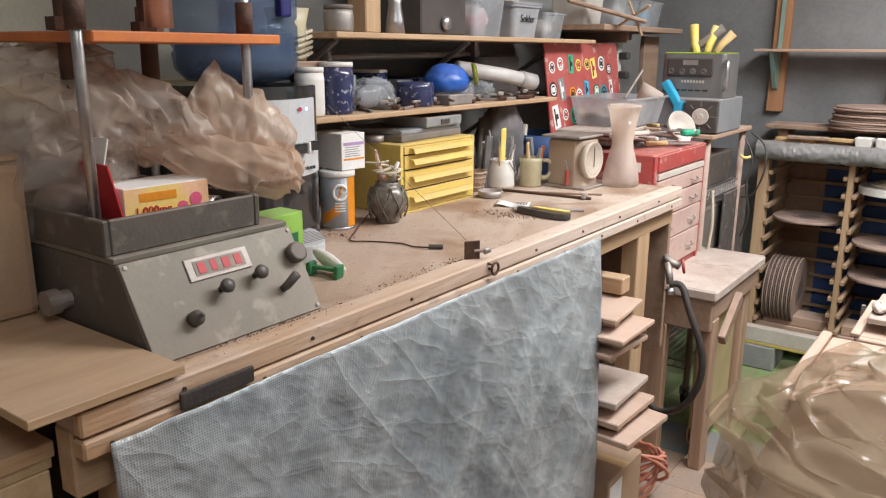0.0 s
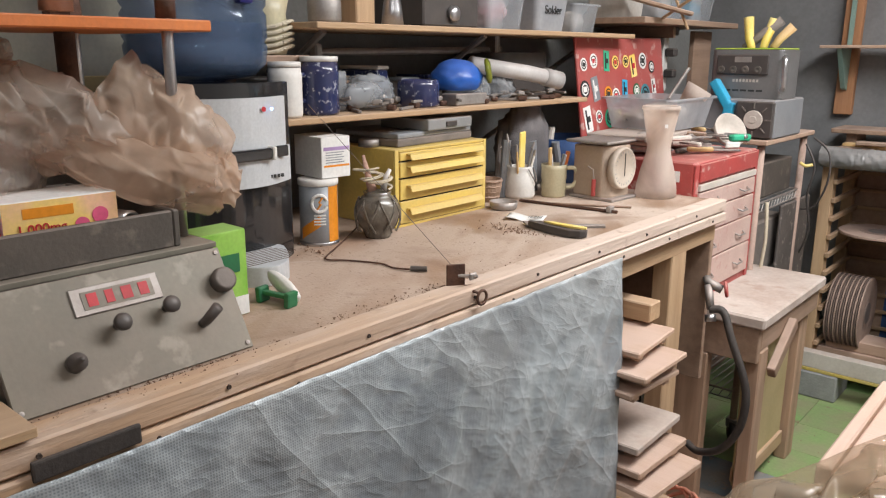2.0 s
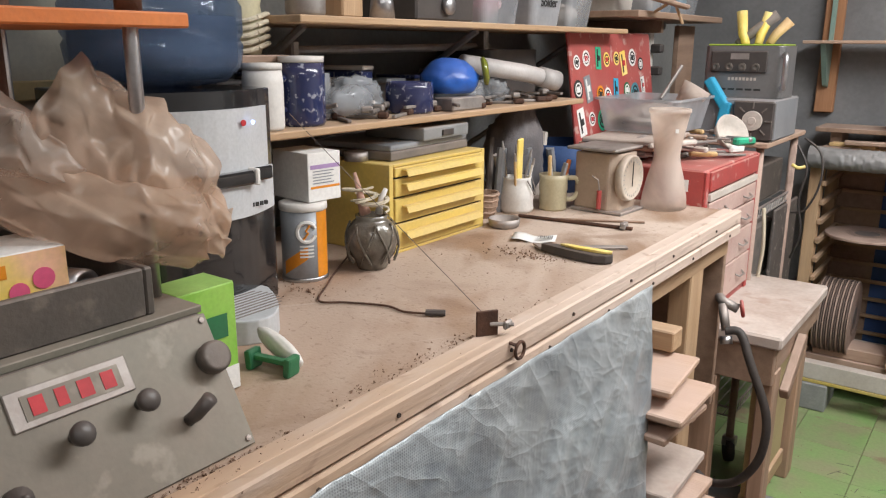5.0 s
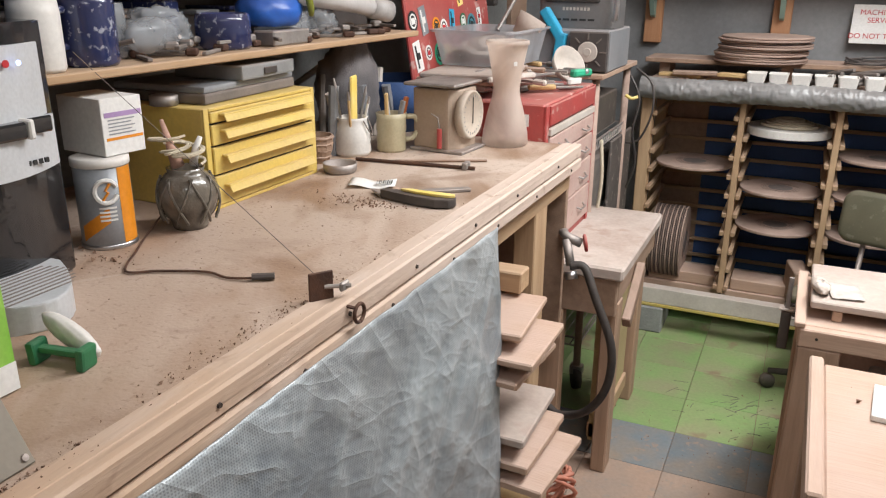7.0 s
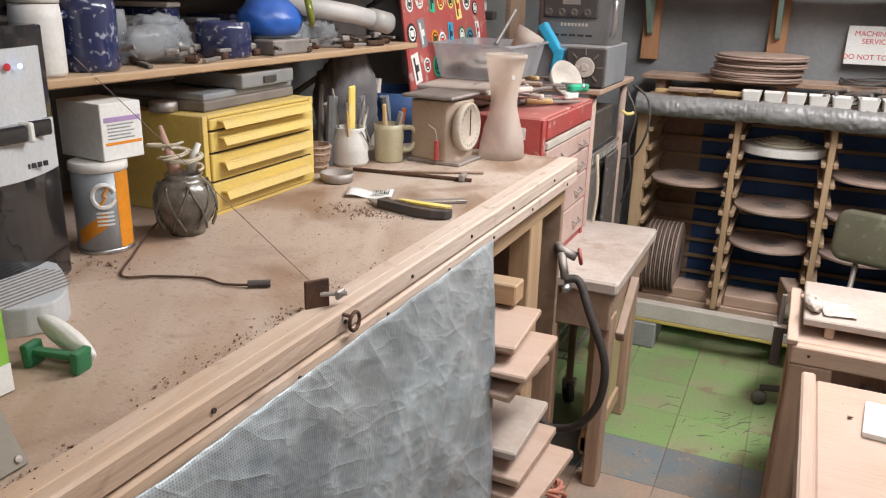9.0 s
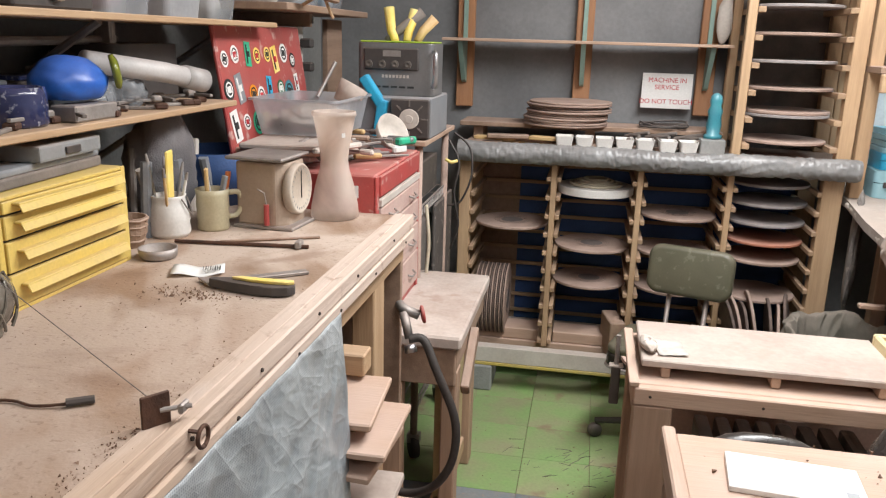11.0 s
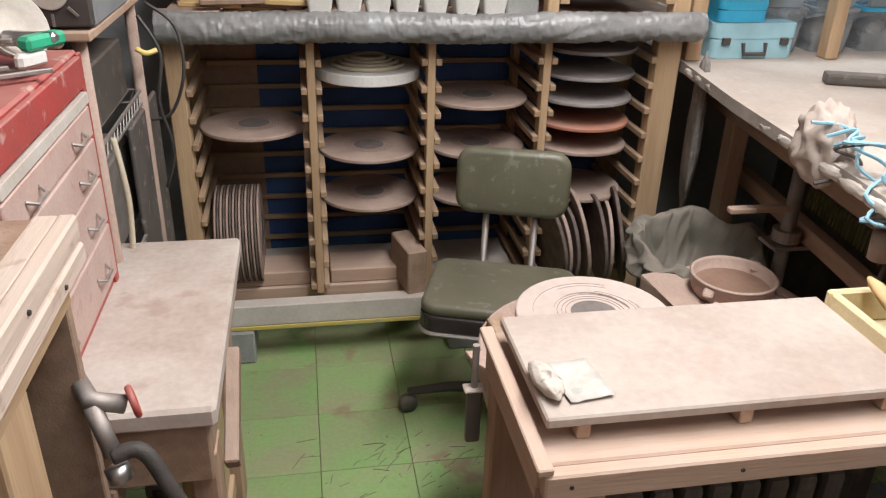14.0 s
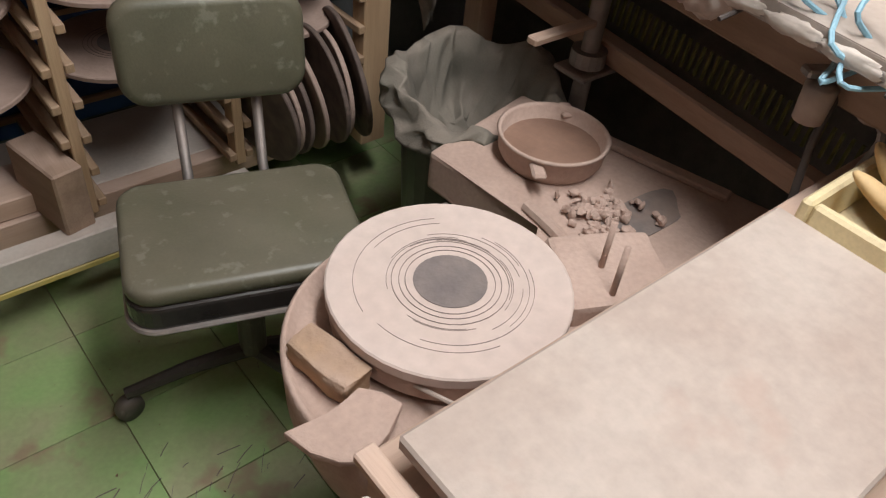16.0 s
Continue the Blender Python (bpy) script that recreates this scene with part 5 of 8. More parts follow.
part("bowl", lathe([(0, 0.002), (0.03, 0), (0.034, 0.004), (0.036, 0.02), (0.033, 0.02), (0.03, 0.006), (0, 0.005)], 28), M_DULLSTEEL, glass, "", True)

brk = thing("metal_bracket", "small square steel bracket standing on the bench edge", "bracket", (-1.515, 2.2, BZ))
part("plate", moved(box(-0.002, 0.002, -0.016, 0.016, 0.0, 0.04, 0.001), pose(0, 0, 0, 0, 0, -35)), M_RUST, brk)
part("bolt", tube([(0.003, 0.003, 0.02), (0.03, 0.022, 0.02)], 0.003, 8), M_DULLSTEEL, brk)
part("wingnut", box(0.02, 0.026, 0.008, 0.026, 0.014, 0.026, 0.002), M_DULLSTEEL, brk)
wire = thing("wire", "taut thin cutting wire running across the bench", "wire", (-1.515, 2.2, BZ + 0.03))
part("strand", tube([(0, 0, 0), (-0.44, 0.06, 0.25)], 0.0006, 5), M_DARK, wire)
ring = thing("ring_pull", "rusty eye ring screwed to the bench edge", "ring", (-1.474, 2.215, BZ - 0.012))
part("ring", moved(tube([(0.012 * math.cos(i * math.pi / 9), 0.012 * math.sin(i * math.pi / 9), 0) for i in range(19)], 0.0025, 8), pose(0.004, 0, 0, 0, 90, 0)), M_RUST, ring, "", True)
part("shank", tube([(-0.008, -0.012, 0.012), (0.004, -0.006, 0.008)], 0.0025, 6), M_RUST, ring)
cable = thing("trailing_cable", "thin black cord with a plug trailing on the bench", "cord", (-1.8, 2.17, BZ))
part("cord", tube([(-0.118, 0.186, 0.02), (-0.1, 0.13, 0.003), (-0.06, 0.07, 0.003), (-0.01, 0.0, 0.003), (0.03, 0.02, 0.003), (0.09, 0.045, 0.003), (0.13, 0.04, 0.003), (0.165, 0.052, 0.004)], 0.0018, 6, None, None, 6), M_RUST, cable)
part("plug", tube([(0.163, 0.05, 0.006), (0.188, 0.066, 0.006)], 0.005, 8), M_BLACK, cable)
br = thing("scrub_brush", "green and white hand brush on the workbench", "brush", (-1.66, 1.945, BZ), 10)
part("handle", box(-0.052, 0.042, -0.008, 0.008, 0.016, 0.026, 0.004, None, 2), M_DKGREEN, br)
for x in (-0.046, 0.034):
    part("foot", moved(box(-0.007, 0.007, -0.018, 0.016, 0.0, 0.034, 0.005, None, 2), pose(x, 0, 0.0005, 0, 6 if x > 0 else -6, 0)), M_DKGREEN, br)
br.scale = (0.7, 0.7, 0.75)
part("bristles", moved(blob(0.068, 0.016, 0.022, 0.05, 2.5, 3, 4), pose(-0.018, 0.036, 0.03, 24, 12, -18)), M_WHITE, br, "white bristle block", True)


crumbs = part("clay_crumbs", scatter_bm(520, -1.53, 2.12, 0.013, 0.13, BZ + 0.0005, 0.0005, 0.0024, 1), M_CRUMB)
tagged(crumbs, "dried clay crumbs along the bench edge", "crumbs", kind="stuff")
b = scatter_bm(300, -1.70, 2.62, 0.045, 0.018, BZ + 0.0005, 0.0005, 0.0032, 2)
scatter_bm(1300, -1.517, 1.70, 0.011, 0.1, BZ + 0.0005, 0.0006, 0.003, 3, b)
scatter_bm(50, -1.88, 2.2, 0.03, 0.02, BZ + 0.0005, 0.001, 0.006, 7, b)
scatter_bm(160, -1.7, 2.4, 0.12, 0.3, BZ + 0.0003, 0.0004, 0.0016, 9, b)
tagged(part("clay_crumbs", b, M_CRUMB), "reddish dried clay crumbs scattered on the bench", "crumbs", kind="stuff")
blackpad = thing("magnet_strip", "black rubber-coated strip fixed to the bench edge", "strip", (-1.477, 1.553, BZ - 0.0245))
part("strip", box(0.0, 0.006, -0.058, 0.058, -0.0115, 0.0115, 0.003, None, 2), M_RUBBER, blackpad)

# ---- shelves on the west wall ----
def wall_board(name, label, y0, y1, z, front=-1.91):
    t = thing(name, label, "shelf", (-2.265, (y0 + y1) / 2, z))
    h = (y1 - y0) / 2
    part("board", box(0.0, front + 2.265, -h, h, -0.013, 0, 0.002), M_PINE_Y, t)
    for y in (-h * 0.85, 0.0, h * 0.85):
        part("bracket", moved(tube([(0.005, 0, -0.16), (0.24, 0, -0.014)], 0.008, 6), pose(0, y, 0)), M_DULLSTEEL, t, "grey diagonal bracket")
    return t


wall_board("shelf", "rough pine wall shelf crowded with pots and tools", 2.13, 3.27, 1.222)
wall_board("shelf", "upper pine wall shelf lined with storage tubs", 2.27, 3.58, 1.405, -1.93)
S1, S2 = 1.2225, 1.4055

def jar(x, y, z, r, h, m, label, lid=None, name="jar"):
    t = thing(name, label, "jar", (x, y, z))
    part("body", lathe([(0, 0), (r * 0.92, 0), (r, 0.006), (r, h * 0.8), (r * 0.94, h), (r * 0.86, h), (r * 0.88, h * 0.5), (0, h * 0.45)], 26), m, t, "", True)
    if lid:
        part("lid", lathe([(0, h + 0.001), (r * 0.97, h + 0.001), (r * 0.97, h + 0.011), (0, h + 0.012)], 26), lid, t, "", True)
    return t


jar(-1.955, 2.205, S1, 0.033, 0.095, M_WHITE, "white plastic jar on the pine shelf", M_WHITE)
jg = jar(-1.965, 2.3, S1, 0.04, 0.105, M_NAVY, "speckled navy pottery mug wrapped in film", M_WHITE, "mug")
part("handle", tube([(-0.0, -0.037, 0.08), (0.0, -0.06, 0.075), (0.0, -0.062, 0.035), (0.0, -0.037, 0.028)], 0.006, 8, None, None, 4), M_NAVY, jg, "", True)
jar(-2.02, 2.385, S1, 0.03, 0.085, M_CLEAR, "clear glass jar on the pine shelf")
jar(-1.985, 2.62, S1, 0.05, 0.062, M_NAVY, "speckled navy pottery bowl on the pine shelf", None, "bowl")
gob = thing("goggles", "clear safety goggles on the pine shelf", "goggles", (-1.97, 2.43, S1))
part("lens", moved(blob(0.025, 0.055, 0.03, 0.08, 1.5, 4, 3), pose(0, 0.0, 0.035)), M_CLEAR, gob, "", True)
part("strap", tube([(0.01, -0.05, 0.03), (-0.04, -0.06, 0.02), (-0.07, 0.0, 0.03), (-0.04, 0.06, 0.02), (0.01, 0.05, 0.03)], 0.004, 6, None, None, 5), M_DULLSTEEL, gob)
bb_ = thing("blue_helmet", "blue plastic face-shield headgear on the shelf", "headgear", (-1.985, 2.76, S1 + 0.029))
part("crown", moved(blob(0.06, 0.068, 0.045, 0.08, 1.4, 5, 4, False, -0.03), pose(0, 0, 0.035)), M_BLUE, bb_, "", True)
part("window", moved(lathe([(0, 0), (0.03, 0), (0.032, 0.008), (0.02, 0.014), (0, 0.012)], 20), pose(0.05, 0.055, 0.05, 0, 80, 35)), mat("olive_lens", (0.2, 0.22, 0.03), None, 0.15, 0, 10, 200, 0), bb_, "", True)
pv = thing("plastic_pipe", "white plastic drain pipe lying on the shelf", "pipe", (-2.02, 2.9, S1 + 0.04))
part("pipe", tube([(0.0, -0.04, 0.055), (0.06, 0.14, 0.03), (0.09, 0.24, 0.01)], 0.021, 16), mat("pale_grey_pvc", (0.6, 0.58, 0.57), None, 0.4, 0, 10, 200, 0.02, 0.2), pv, "", True)
part("collar", tube([(0.075, 0.19, 0.0205), (0.092, 0.245, 0.009)], 0.025, 16), mat("grey_pvc_collar", (0.5, 0.48, 0.47), None, 0.4, 0, 10, 200, 0.02, 0.2), pv, "", True)
bn = thing("black_tub", "black plastic tub on the pine shelf", "tub", (-2.14, 3.15, S1))
part("tub", prism(round_rect(0.09, 0.13, 0.035), 0.0, 0.125, 0.003), M_BLACK, bn)
gp = thing("metal_case", "grey metal hardware block on the shelf edge", "tool", (-1.95, 2.75, S1))
part("case", box(-0.025, 0.025, -0.06, 0.06, 0, 0.028, 0.003), M_DULLSTEEL, gp)
rng = random.Random(11)
for k in range(26):
    yy = 2.40 + 0.032 * k + rng.uniform(-0.02, 0.02)
    t = thing("hand_tool", "dusty steel hand tool lying on the pine shelf", "tool", (-1.965 + rng.uniform(-0.04, 0.025), yy, S1 + 0.0005 + 0.012 * (k % 2)), rng.uniform(20, 160), "tools on the pine shelf")
    l = rng.uniform(0.04, 0.075)
    part("shaft", box(-l, l * 0.2, -0.004, 0.004, 0, 0.006, 0.001), M_DULLSTEEL if k % 3 else M_DARK, t)
    part("head", box(l * 0.2, l * 0.6, -0.011, 0.011, 0, 0.012, 0.003), M_DULLSTEEL if k % 2 else M_RUST, t)
rng = random.Random(77)
CL = [M_DARK, M_DULLSTEEL, M_WHITEDUST, M_BLACK, M_PRINTGREY, M_OLDWOOD, M_NAVY]
for k in range(16):
    w, d_, h = rng.uniform(0.02, 0.045), rng.uniform(0.03, 0.06), rng.uniform(0.03, 0.085)
    t = thing("small_box", "small dusty box of hardware at the back of the shelf", "box", (-2.14 + rng.uniform(-0.03, 0.04), 2.2 + 0.062 * k, S1), rng.uniform(-25, 25), "boxes at the back of the shelf")
    part("body", box(-d_, d_, -w, w, 0, h, 0.004), CL[k % 7], t)
    part("lid", box(-d_ * 1.03, d_ * 1.03, -w * 1.05, w * 1.05, h + 0.0005, h + 0.009, 0.002), CL[(k + 3) % 7], t)
for k, y in enumerate((2.5, 2.86, 2.97)):
    tagged(part("film_parcel", moved(blob(0.04, 0.05, 0.035, 0.3, 2.4, 20 + k, 4, True, -0.03), pose(-2.03, y, S1 + 0.031)), M_CLEAR, None, "", True), "bundle wrapped in clear crinkled film on the shelf", "bundle")
for k in range(9):
    t = thing("hand_tool", "dark tool standing behind the cabinet and mugs", "tool", (-2.02 + 0.03 * (k % 3), 2.83 + 0.05 * k, BZ), 0, "tools against the wall")
    part("shaft", tube([(0, 0, 0), (0.01 * (k % 3) - 0.02, 0.03 * ((k % 4) - 1.5), 0.13 + 0.012 * (k % 4))], 0.008 + 0.002 * (k % 3), 8), CL[(k * 2) % 6], t)
cl = thing("bar_clamp", "long grey pipe clamp hanging along the wall", "clamp", (-2.12, 2.7, 1.345))
part("bar", tube([(0, -0.32, 0), (0, 0.42, 0.01)], 0.009, 10), M_DULLSTEEL, cl)
part("jaw", box(-0.012, 0.03, 0.36, 0.38, -0.005, 0.06, 0.004), M_DULLSTEEL, cl)
part("jaw", box(-0.012, 0.03, -0.3, -0.28, -0.06, 0.02, 0.004), M_DULLSTEEL, cl)
shell = thing("carved_shell_pot", "pale ribbed pot wound with cord beside the bottle", "pot", (-2.05, 2.235, BZ + 0.375))
part("pot", lathe([(0, 0), (0.04, 0), (0.05, 0.03), (0.042, 0.08), (0.05, 0.115), (0.046, 0.115), (0.036, 0.08), (0, 0.06)], 22), M_CREAM, shell, "", True)
for k in range(5):
    part("cord_loop", tube([(0.055 * math.cos(a * 0.5), 0.055 * math.sin(a * 0.5), 0.012 + 0.012 * k + 0.008 * math.sin(a)) for a in range(14)], 0.004, 6), M_CORD, shell)
tagged(part("ledge", box(-2.1, -1.99, 2.17, 2.3, BZ + 0.355, BZ + 0.375, 0.002), M_OLDWOOD), "small brown wooden ledge behind the cooler", "ledge")
tagged(part("upright", box(-2.1, -2.06, 2.14, 2.168, BZ, BZ + 0.372, 0.002), M_OLDWOOD), "brown wooden upright behind the cooler", "post")


def tub(x, y, z, lx, ly, h, m, label, lid=None, name="storage_tub", content=None, rz=0):
    t = thing(name, label, "tub", (x, y, z), rz)
    o, i = round_rect(lx, ly, min(lx, ly) * 0.25), round_rect(lx * 0.86, ly * 0.86, min(lx, ly) * 0.22)
    b = bmesh.new()
    rings = [[b.verts.new((px, py, 0)) for px, py in i], [b.verts.new((px, py, h)) for px, py in o],
             [b.verts.new((px * 1.06, py * 1.06, h)) for px, py in o], [b.verts.new((px * 1.06, py * 1.06, h - 0.006)) for px, py in o]]
    n = len(o)
    b.faces.new(rings[0][::-1])
    for r0, r1 in zip(rings, rings[1:]):
        for k in range(n):
            b.faces.new((r0[k], r0[(k + 1) % n], r1[(k + 1) % n], r1[k]))
    part("shell", b, m, t)
    if lid:
        part("lid", prism([(px * 1.08, py * 1.08) for px, py in o], h + 0.0005, h + 0.01, 0.002), lid, t)
    if content:
        part("contents", moved(blob(lx * 0.7, ly * 0.7, h * 0.36, 0.15, 2.5, int(x * 100) % 7, 3), pose(0, 0, h * 0.42)), content, t)
    return t


spk = thing("black_safe_box", "black cube with a chrome lock on the upper shelf", "box", (-2.07, 2.7, S2))
part("body", box(-0.12, 0.12, -0.1, 0.1, 0, 0.2, 0.004), M_BLACK, spk)
part("lock", moved(lathe([(0, 0), (0.018, 0), (0.018, 0.01), (0.012, 0.014), (0, 0.015)], 20), pose(0.121, 0.0, 0.03, 0, 90, 0)), M_STEEL, spk, "chrome lock dial", True)
pp = thing("wooden_post", "squared pine block standing on the upper shelf", "post", (-2.0, 2.44, S2))
part("post", box(-0.03, 0.03, -0.028, 0.028, 0, 0.22, 0.003), M_PINE_Z, pp)
gr = thing("pepper_grinder", "steel and glass grinder on the upper shelf", "grinder", (-1.97, 2.52, S2))
part("body", lathe([(0, 0), (0.025, 0), (0.022, 0.03), (0.016, 0.07), (0.02, 0.11), (0, 0.11)], 22), M_STEEL, gr, "", True)
part("cap", lathe([(0, 0.111), (0.021, 0.111), (0.021, 0.14), (0, 0.15)], 22), M_WHITE, gr, "", True)
jar(-2.0, 2.35, S2, 0.035, 0.05, M_DULLSTEEL, "short steel tin on the upper shelf", M_DARK, "tin")
tub(-2.02, 2.92, S2, 0.075, 0.085, 0.115, M_CLEAR, "clear storage tub with pink packets inside", None, "storage_tub", mat("pink_packets", (0.65, 0.25, 0.3), (0.7, 0.65, 0.62), 0.6, 0, 20, 100, 0.1))
sold = tub(-2.02, 3.13, S2, 0.075, 0.08, 0.095, mat("grey_translucent_tub", (0.33, 0.34, 0.36), (0.27, 0.28, 0.3), 0.4, 0, 10, 100, 0.05, 0.15), "grey plastic tub labelled for solder", M_PRINTGREY)
text("Solder", 0.032, M_INK, sold, Matrix.Translation((0.0725, 0.0, 0.055)) @ FACEX)
tub(-2.02, 3.31, S2, 0.075, 0.07, 0.08, M_CLEAR, "clear storage tub with pale parts", None, "storage_tub", M_WHITEDUST)
ob_ = thing("small_blue_box", "small blue carton resting on the tubs", "box", (-2.04, 2.92, S2 + 0.117))
part("body", box(-0.04, 0.04, -0.03, 0.03, 0, 0.05, 0.002), M_CYAN, ob_)
kb = thing("brown_carton", "small brown lettered carton resting on the grey tub", "box", (-2.04, 3.12, S2 + 0.107))
part("body", box(-0.04, 0.04, -0.045, 0.045, 0, 0.04, 0.002), M_KRAFT, kb)

# second upper shelf further on, with crates and driftwood
us = thing("shelf", "upper brown timber shelf over the stickered chest lid", "shelf", (-2.265, 3.95, 1.46))
part("board", box(0, 0.36, -0.36, 0.42, -0.02, 0, 0.002), M_OLDWOOD, us)
part("bracket", box(0.02, 0.3, -0.02, 0.0, -0.06, -0.0205, 0.002), M_OLDWOOD, us)
tub(-2.05, 3.66, 1.4605, 0.08, 0.07, 0.12, mat("milky_tub", (0.55, 0.52, 0.48), None, 0.4, 0, 10, 100, 0.05, 0.2), "milky storage tub on the upper shelf")
tub(-2.03, 3.86, 1.4605, 0.1, 0.11, 0.11, M_CLEAR, "clear round-cornered tub with a teal lid", mat("teal_lid", (0.05, 0.35, 0.4), None, 0.4, 0, 10, 100, 0.02, 0.2), "storage_tub", M_WHITEDUST)
tub(-2.03, 4.13, 1.4605, 0.09, 0.1, 0.1, M_CLEAR, "clear tub of blue parts on the upper shelf", None, "storage_tub", M_CYAN)
dw = thing("driftwood", "splintered wooden sticks leaning off the shelf", "sticks", (-1.92, 3.6, 1.4605))
part("stick", moved(box(-0.13, 0.16, -0.018, 0.018, 0.0, 0.012, 0.003), pose(0, 0, 0.04, 0, 14, 40)), M_OLDWOOD, dw)
part("stick", moved(box(-0.08, 0.09, -0.005, 0.005, 0.0, 0.008, 0.002), pose(0.07, 0.09, 0.02, 0, -25, -20)), M_PINE_X, dw)
part("stick", moved(box(-0.08, 0.07, -0.004, 0.004, 0.0, 0.008, 0.002), pose(0.08, 0.09, 0.02, 0, 60, 60)), M_PINE_X, dw)

# ---- tool chest, wedging table, hose ----
chest = thing("tool_chest", "tall red steel tool chest with clay-dusted drawers", "tool chest", (-1.572, 3.62, 0))
part("body", box(-0.383, -0.006, -0.33, 0.15, 0.62, 1.056, 0.004), M_RED, chest)
part("front_edge", box(-0.0055, 0.0, 0.13, 0.15, 0.64, 1.053, 0.002), M_RED, chest)
part("front_edge", box(-0.0055, 0.0, -0.33, -0.305, 0.64, 1.053, 0.002), M_RED, chest)
for z0, z1, m in ((0.665, 0.76, M_REDDUST), (0.765, 0.845, M_REDDUST), (0.85, 0.915, M_REDDUST), (0.92, 0.97, M_REDDUST), (1.0, 1.05, M_RED)):
    d = part("drawer", box(-0.0058, 0.004, -0.302, 0.1275, z0, z1, 0.002), m, chest)
    if z1 < 1.0:
        for y in (-0.2, 0.03):
            part("handle", tube([(0.004, y - 0.03, (z0 + z1) / 2), (0.016, y - 0.02, (z0 + z1) / 2 - 0.006), (0.016, y + 0.02, (z0 + z1) / 2 - 0.006), (0.004, y + 0.03, (z0 + z1) / 2)], 0.003, 6), M_DULLSTEEL, d)
part("trim", box(-0.0058, 0.006, -0.302, 0.1275, 0.975, 0.993, 0.001), M_WHITEDUST, chest)
part("emblem", box(-0.09, -0.075, -0.3322, -0.3308, 1.0, 1.03, 0), M_WHITEPAPER, chest)
part("emblem", box(-0.07, -0.045, -0.3322, -0.3308, 1.0, 1.03, 0), M_WHITEPAPER, chest)
lid = part("lid", moved(box(-0.012, 0.0, -0.3, 0.27, 0.0, 0.33, 0.004), pose(-0.373, 0, 1.071, 0, -8, 0)), M_RED, chest, "raised red lid covered with stickers")
rng = random.Random(5)
cols = [M_WHITEPAPER, M_DKGREEN, M_PRINTORANGE, M_INK, M_PRINTYEL, M_WHITEPAPER, M_TURQ, M_WHITEPAPER, M_INK, M_PRINTYEL, M_MINT, M_WHITEPAPER, M_CYAN, M_PRINTGREY, M_WHITEPAPER, M_PRINTYEL]
LID = pose(-0.373, 0, 1.071, 0, -8, 0)
for k in range(24):
    c = cols[(5 * k) % 16]
    y, z = -0.265 + 0.064 * (k % 8) + rng.uniform(-0.01, 0.01), 0.07 + 0.085 * (k // 8) + rng.uniform(-0.012, 0.016)
    r = rng.uniform(0.02, 0.033)
    M4 = LID @ pose(0.001, y, z, 0, 90, 0) @ pose(0, 0, 0, 0, 0, rng.uniform(-12, 12))
    st_ = part("sticker", moved(lathe([(0, 0), (r, 0), (r, 0.0006), (0, 0.0006)], 20) if k % 3 else box(-r * 1.3, r * 1.3, -r * 0.7, r * 0.7, 0, 0.0006, 0), M4), c, lid)
    dark = c in (M_INK, M_DKGREEN, M_PRINTGREY)
    part("sticker_print", moved(lathe([(r * 0.55, 0.0007), (r * 0.72, 0.0007), (r * 0.72, 0.0011), (r * 0.55, 0.0011), (r * 0.55, 0.0007)], 18) if k % 3 else box(-r, r, -r * 0.4, -r * 0.1, 0.0007, 0.0011, 0), M4), M_WHITEPAPER if dark else M_INK, lid)
    part("sticker_print", moved(box(-r * 0.3, r * 0.3, -r * 0.4, r * 0.4, 0.0007, 0.0011, 0), M4), M_WHITEPAPER if dark else M_PRINTRED if k % 2 else M_INK, lid)
text("4-H", 0.026, M_WHITEPAPER, lid, LID @ Matrix.Translation((0.0022, -0.21, 0.245)) @ FACEX)
bowl = thing("plaster_bowl", "white dusty bowl tipped among tools on the chest", "bowl", (-1.65, 3.66, 1.057))
part("bowl", moved(lathe([(0, 0), (0.03, 0.002), (0.045, 0.016), (0.055, 0.04), (0.052, 0.04), (0.04, 0.02), (0, 0.008)], 28), pose(0, 0, 0.045, 10, 60, -20)), M_WHITEDUST, bowl, "", True)
rng = random.Random(8)
tm = [M_DULLSTEEL, M_TAN, M_DARK, M_WHITEDUST, M_SLAB, M_DULLSTEEL, M_OLDWOOD, M_STEEL]
for k in range(44):
    t = thing("hand_tool", "dusty hand tool lying on the red chest", "tool", (-1.86 + 0.25 * rng.random(), 3.34 + 0.38 * rng.random(), 1.057 + 0.006 * (k // 5)), rng.uniform(0, 180), "tools on the red chest")
    l = rng.uniform(0.04, 0.08)
    part("handle", box(-l, 0.0, -0.008, 0.008, 0.0, 0.014, 0.004), tm[k % 8], t)
    part("shaft", box(0.0005, l, -0.004, 0.004, 0.003, 0.009, 0.001), M_DULLSTEEL, t)
grn = thing("green_scraper", "mint green plastic scraper on the red chest", "scraper", (-1.575, 3.6, 1.071), 60)
part("body", box(-0.035, 0.035, -0.012, 0.012, 0.022, 0.042, 0.005), M_MINT, grn)
part("grip", box(-0.05, 0.0, -0.008, 0.008, 0.0, 0.0215, 0.005), M_WHITE, grn)
tb = tub(-1.84, 3.60, 1.12, 0.12, 0.16, 0.095, M_FROST, "frosted plastic tub of tools above the chest", None, "storage_tub", M_WHITEDUST)
pl = thing("plank_stack", "stack of dusty boards under the frosted tub", "boards", (-1.84, 3.5, 1.0715))
for k in range(3):
    part("board", moved(box(-0.12, 0.1, -0.15, 0.15, 0.0, 0.013, 0.003), pose(0.01 * k, -0.02 * k, 0.0155 * k, 0, 0, 6 * k - 6)), M_DUSTY_Y if k % 2 else M_SLAB, pl)
ck = thing("clay_cup", "dusty plastic cup tipped in the frosted tub", "cup", (-1.77, 3.66, 1.19))
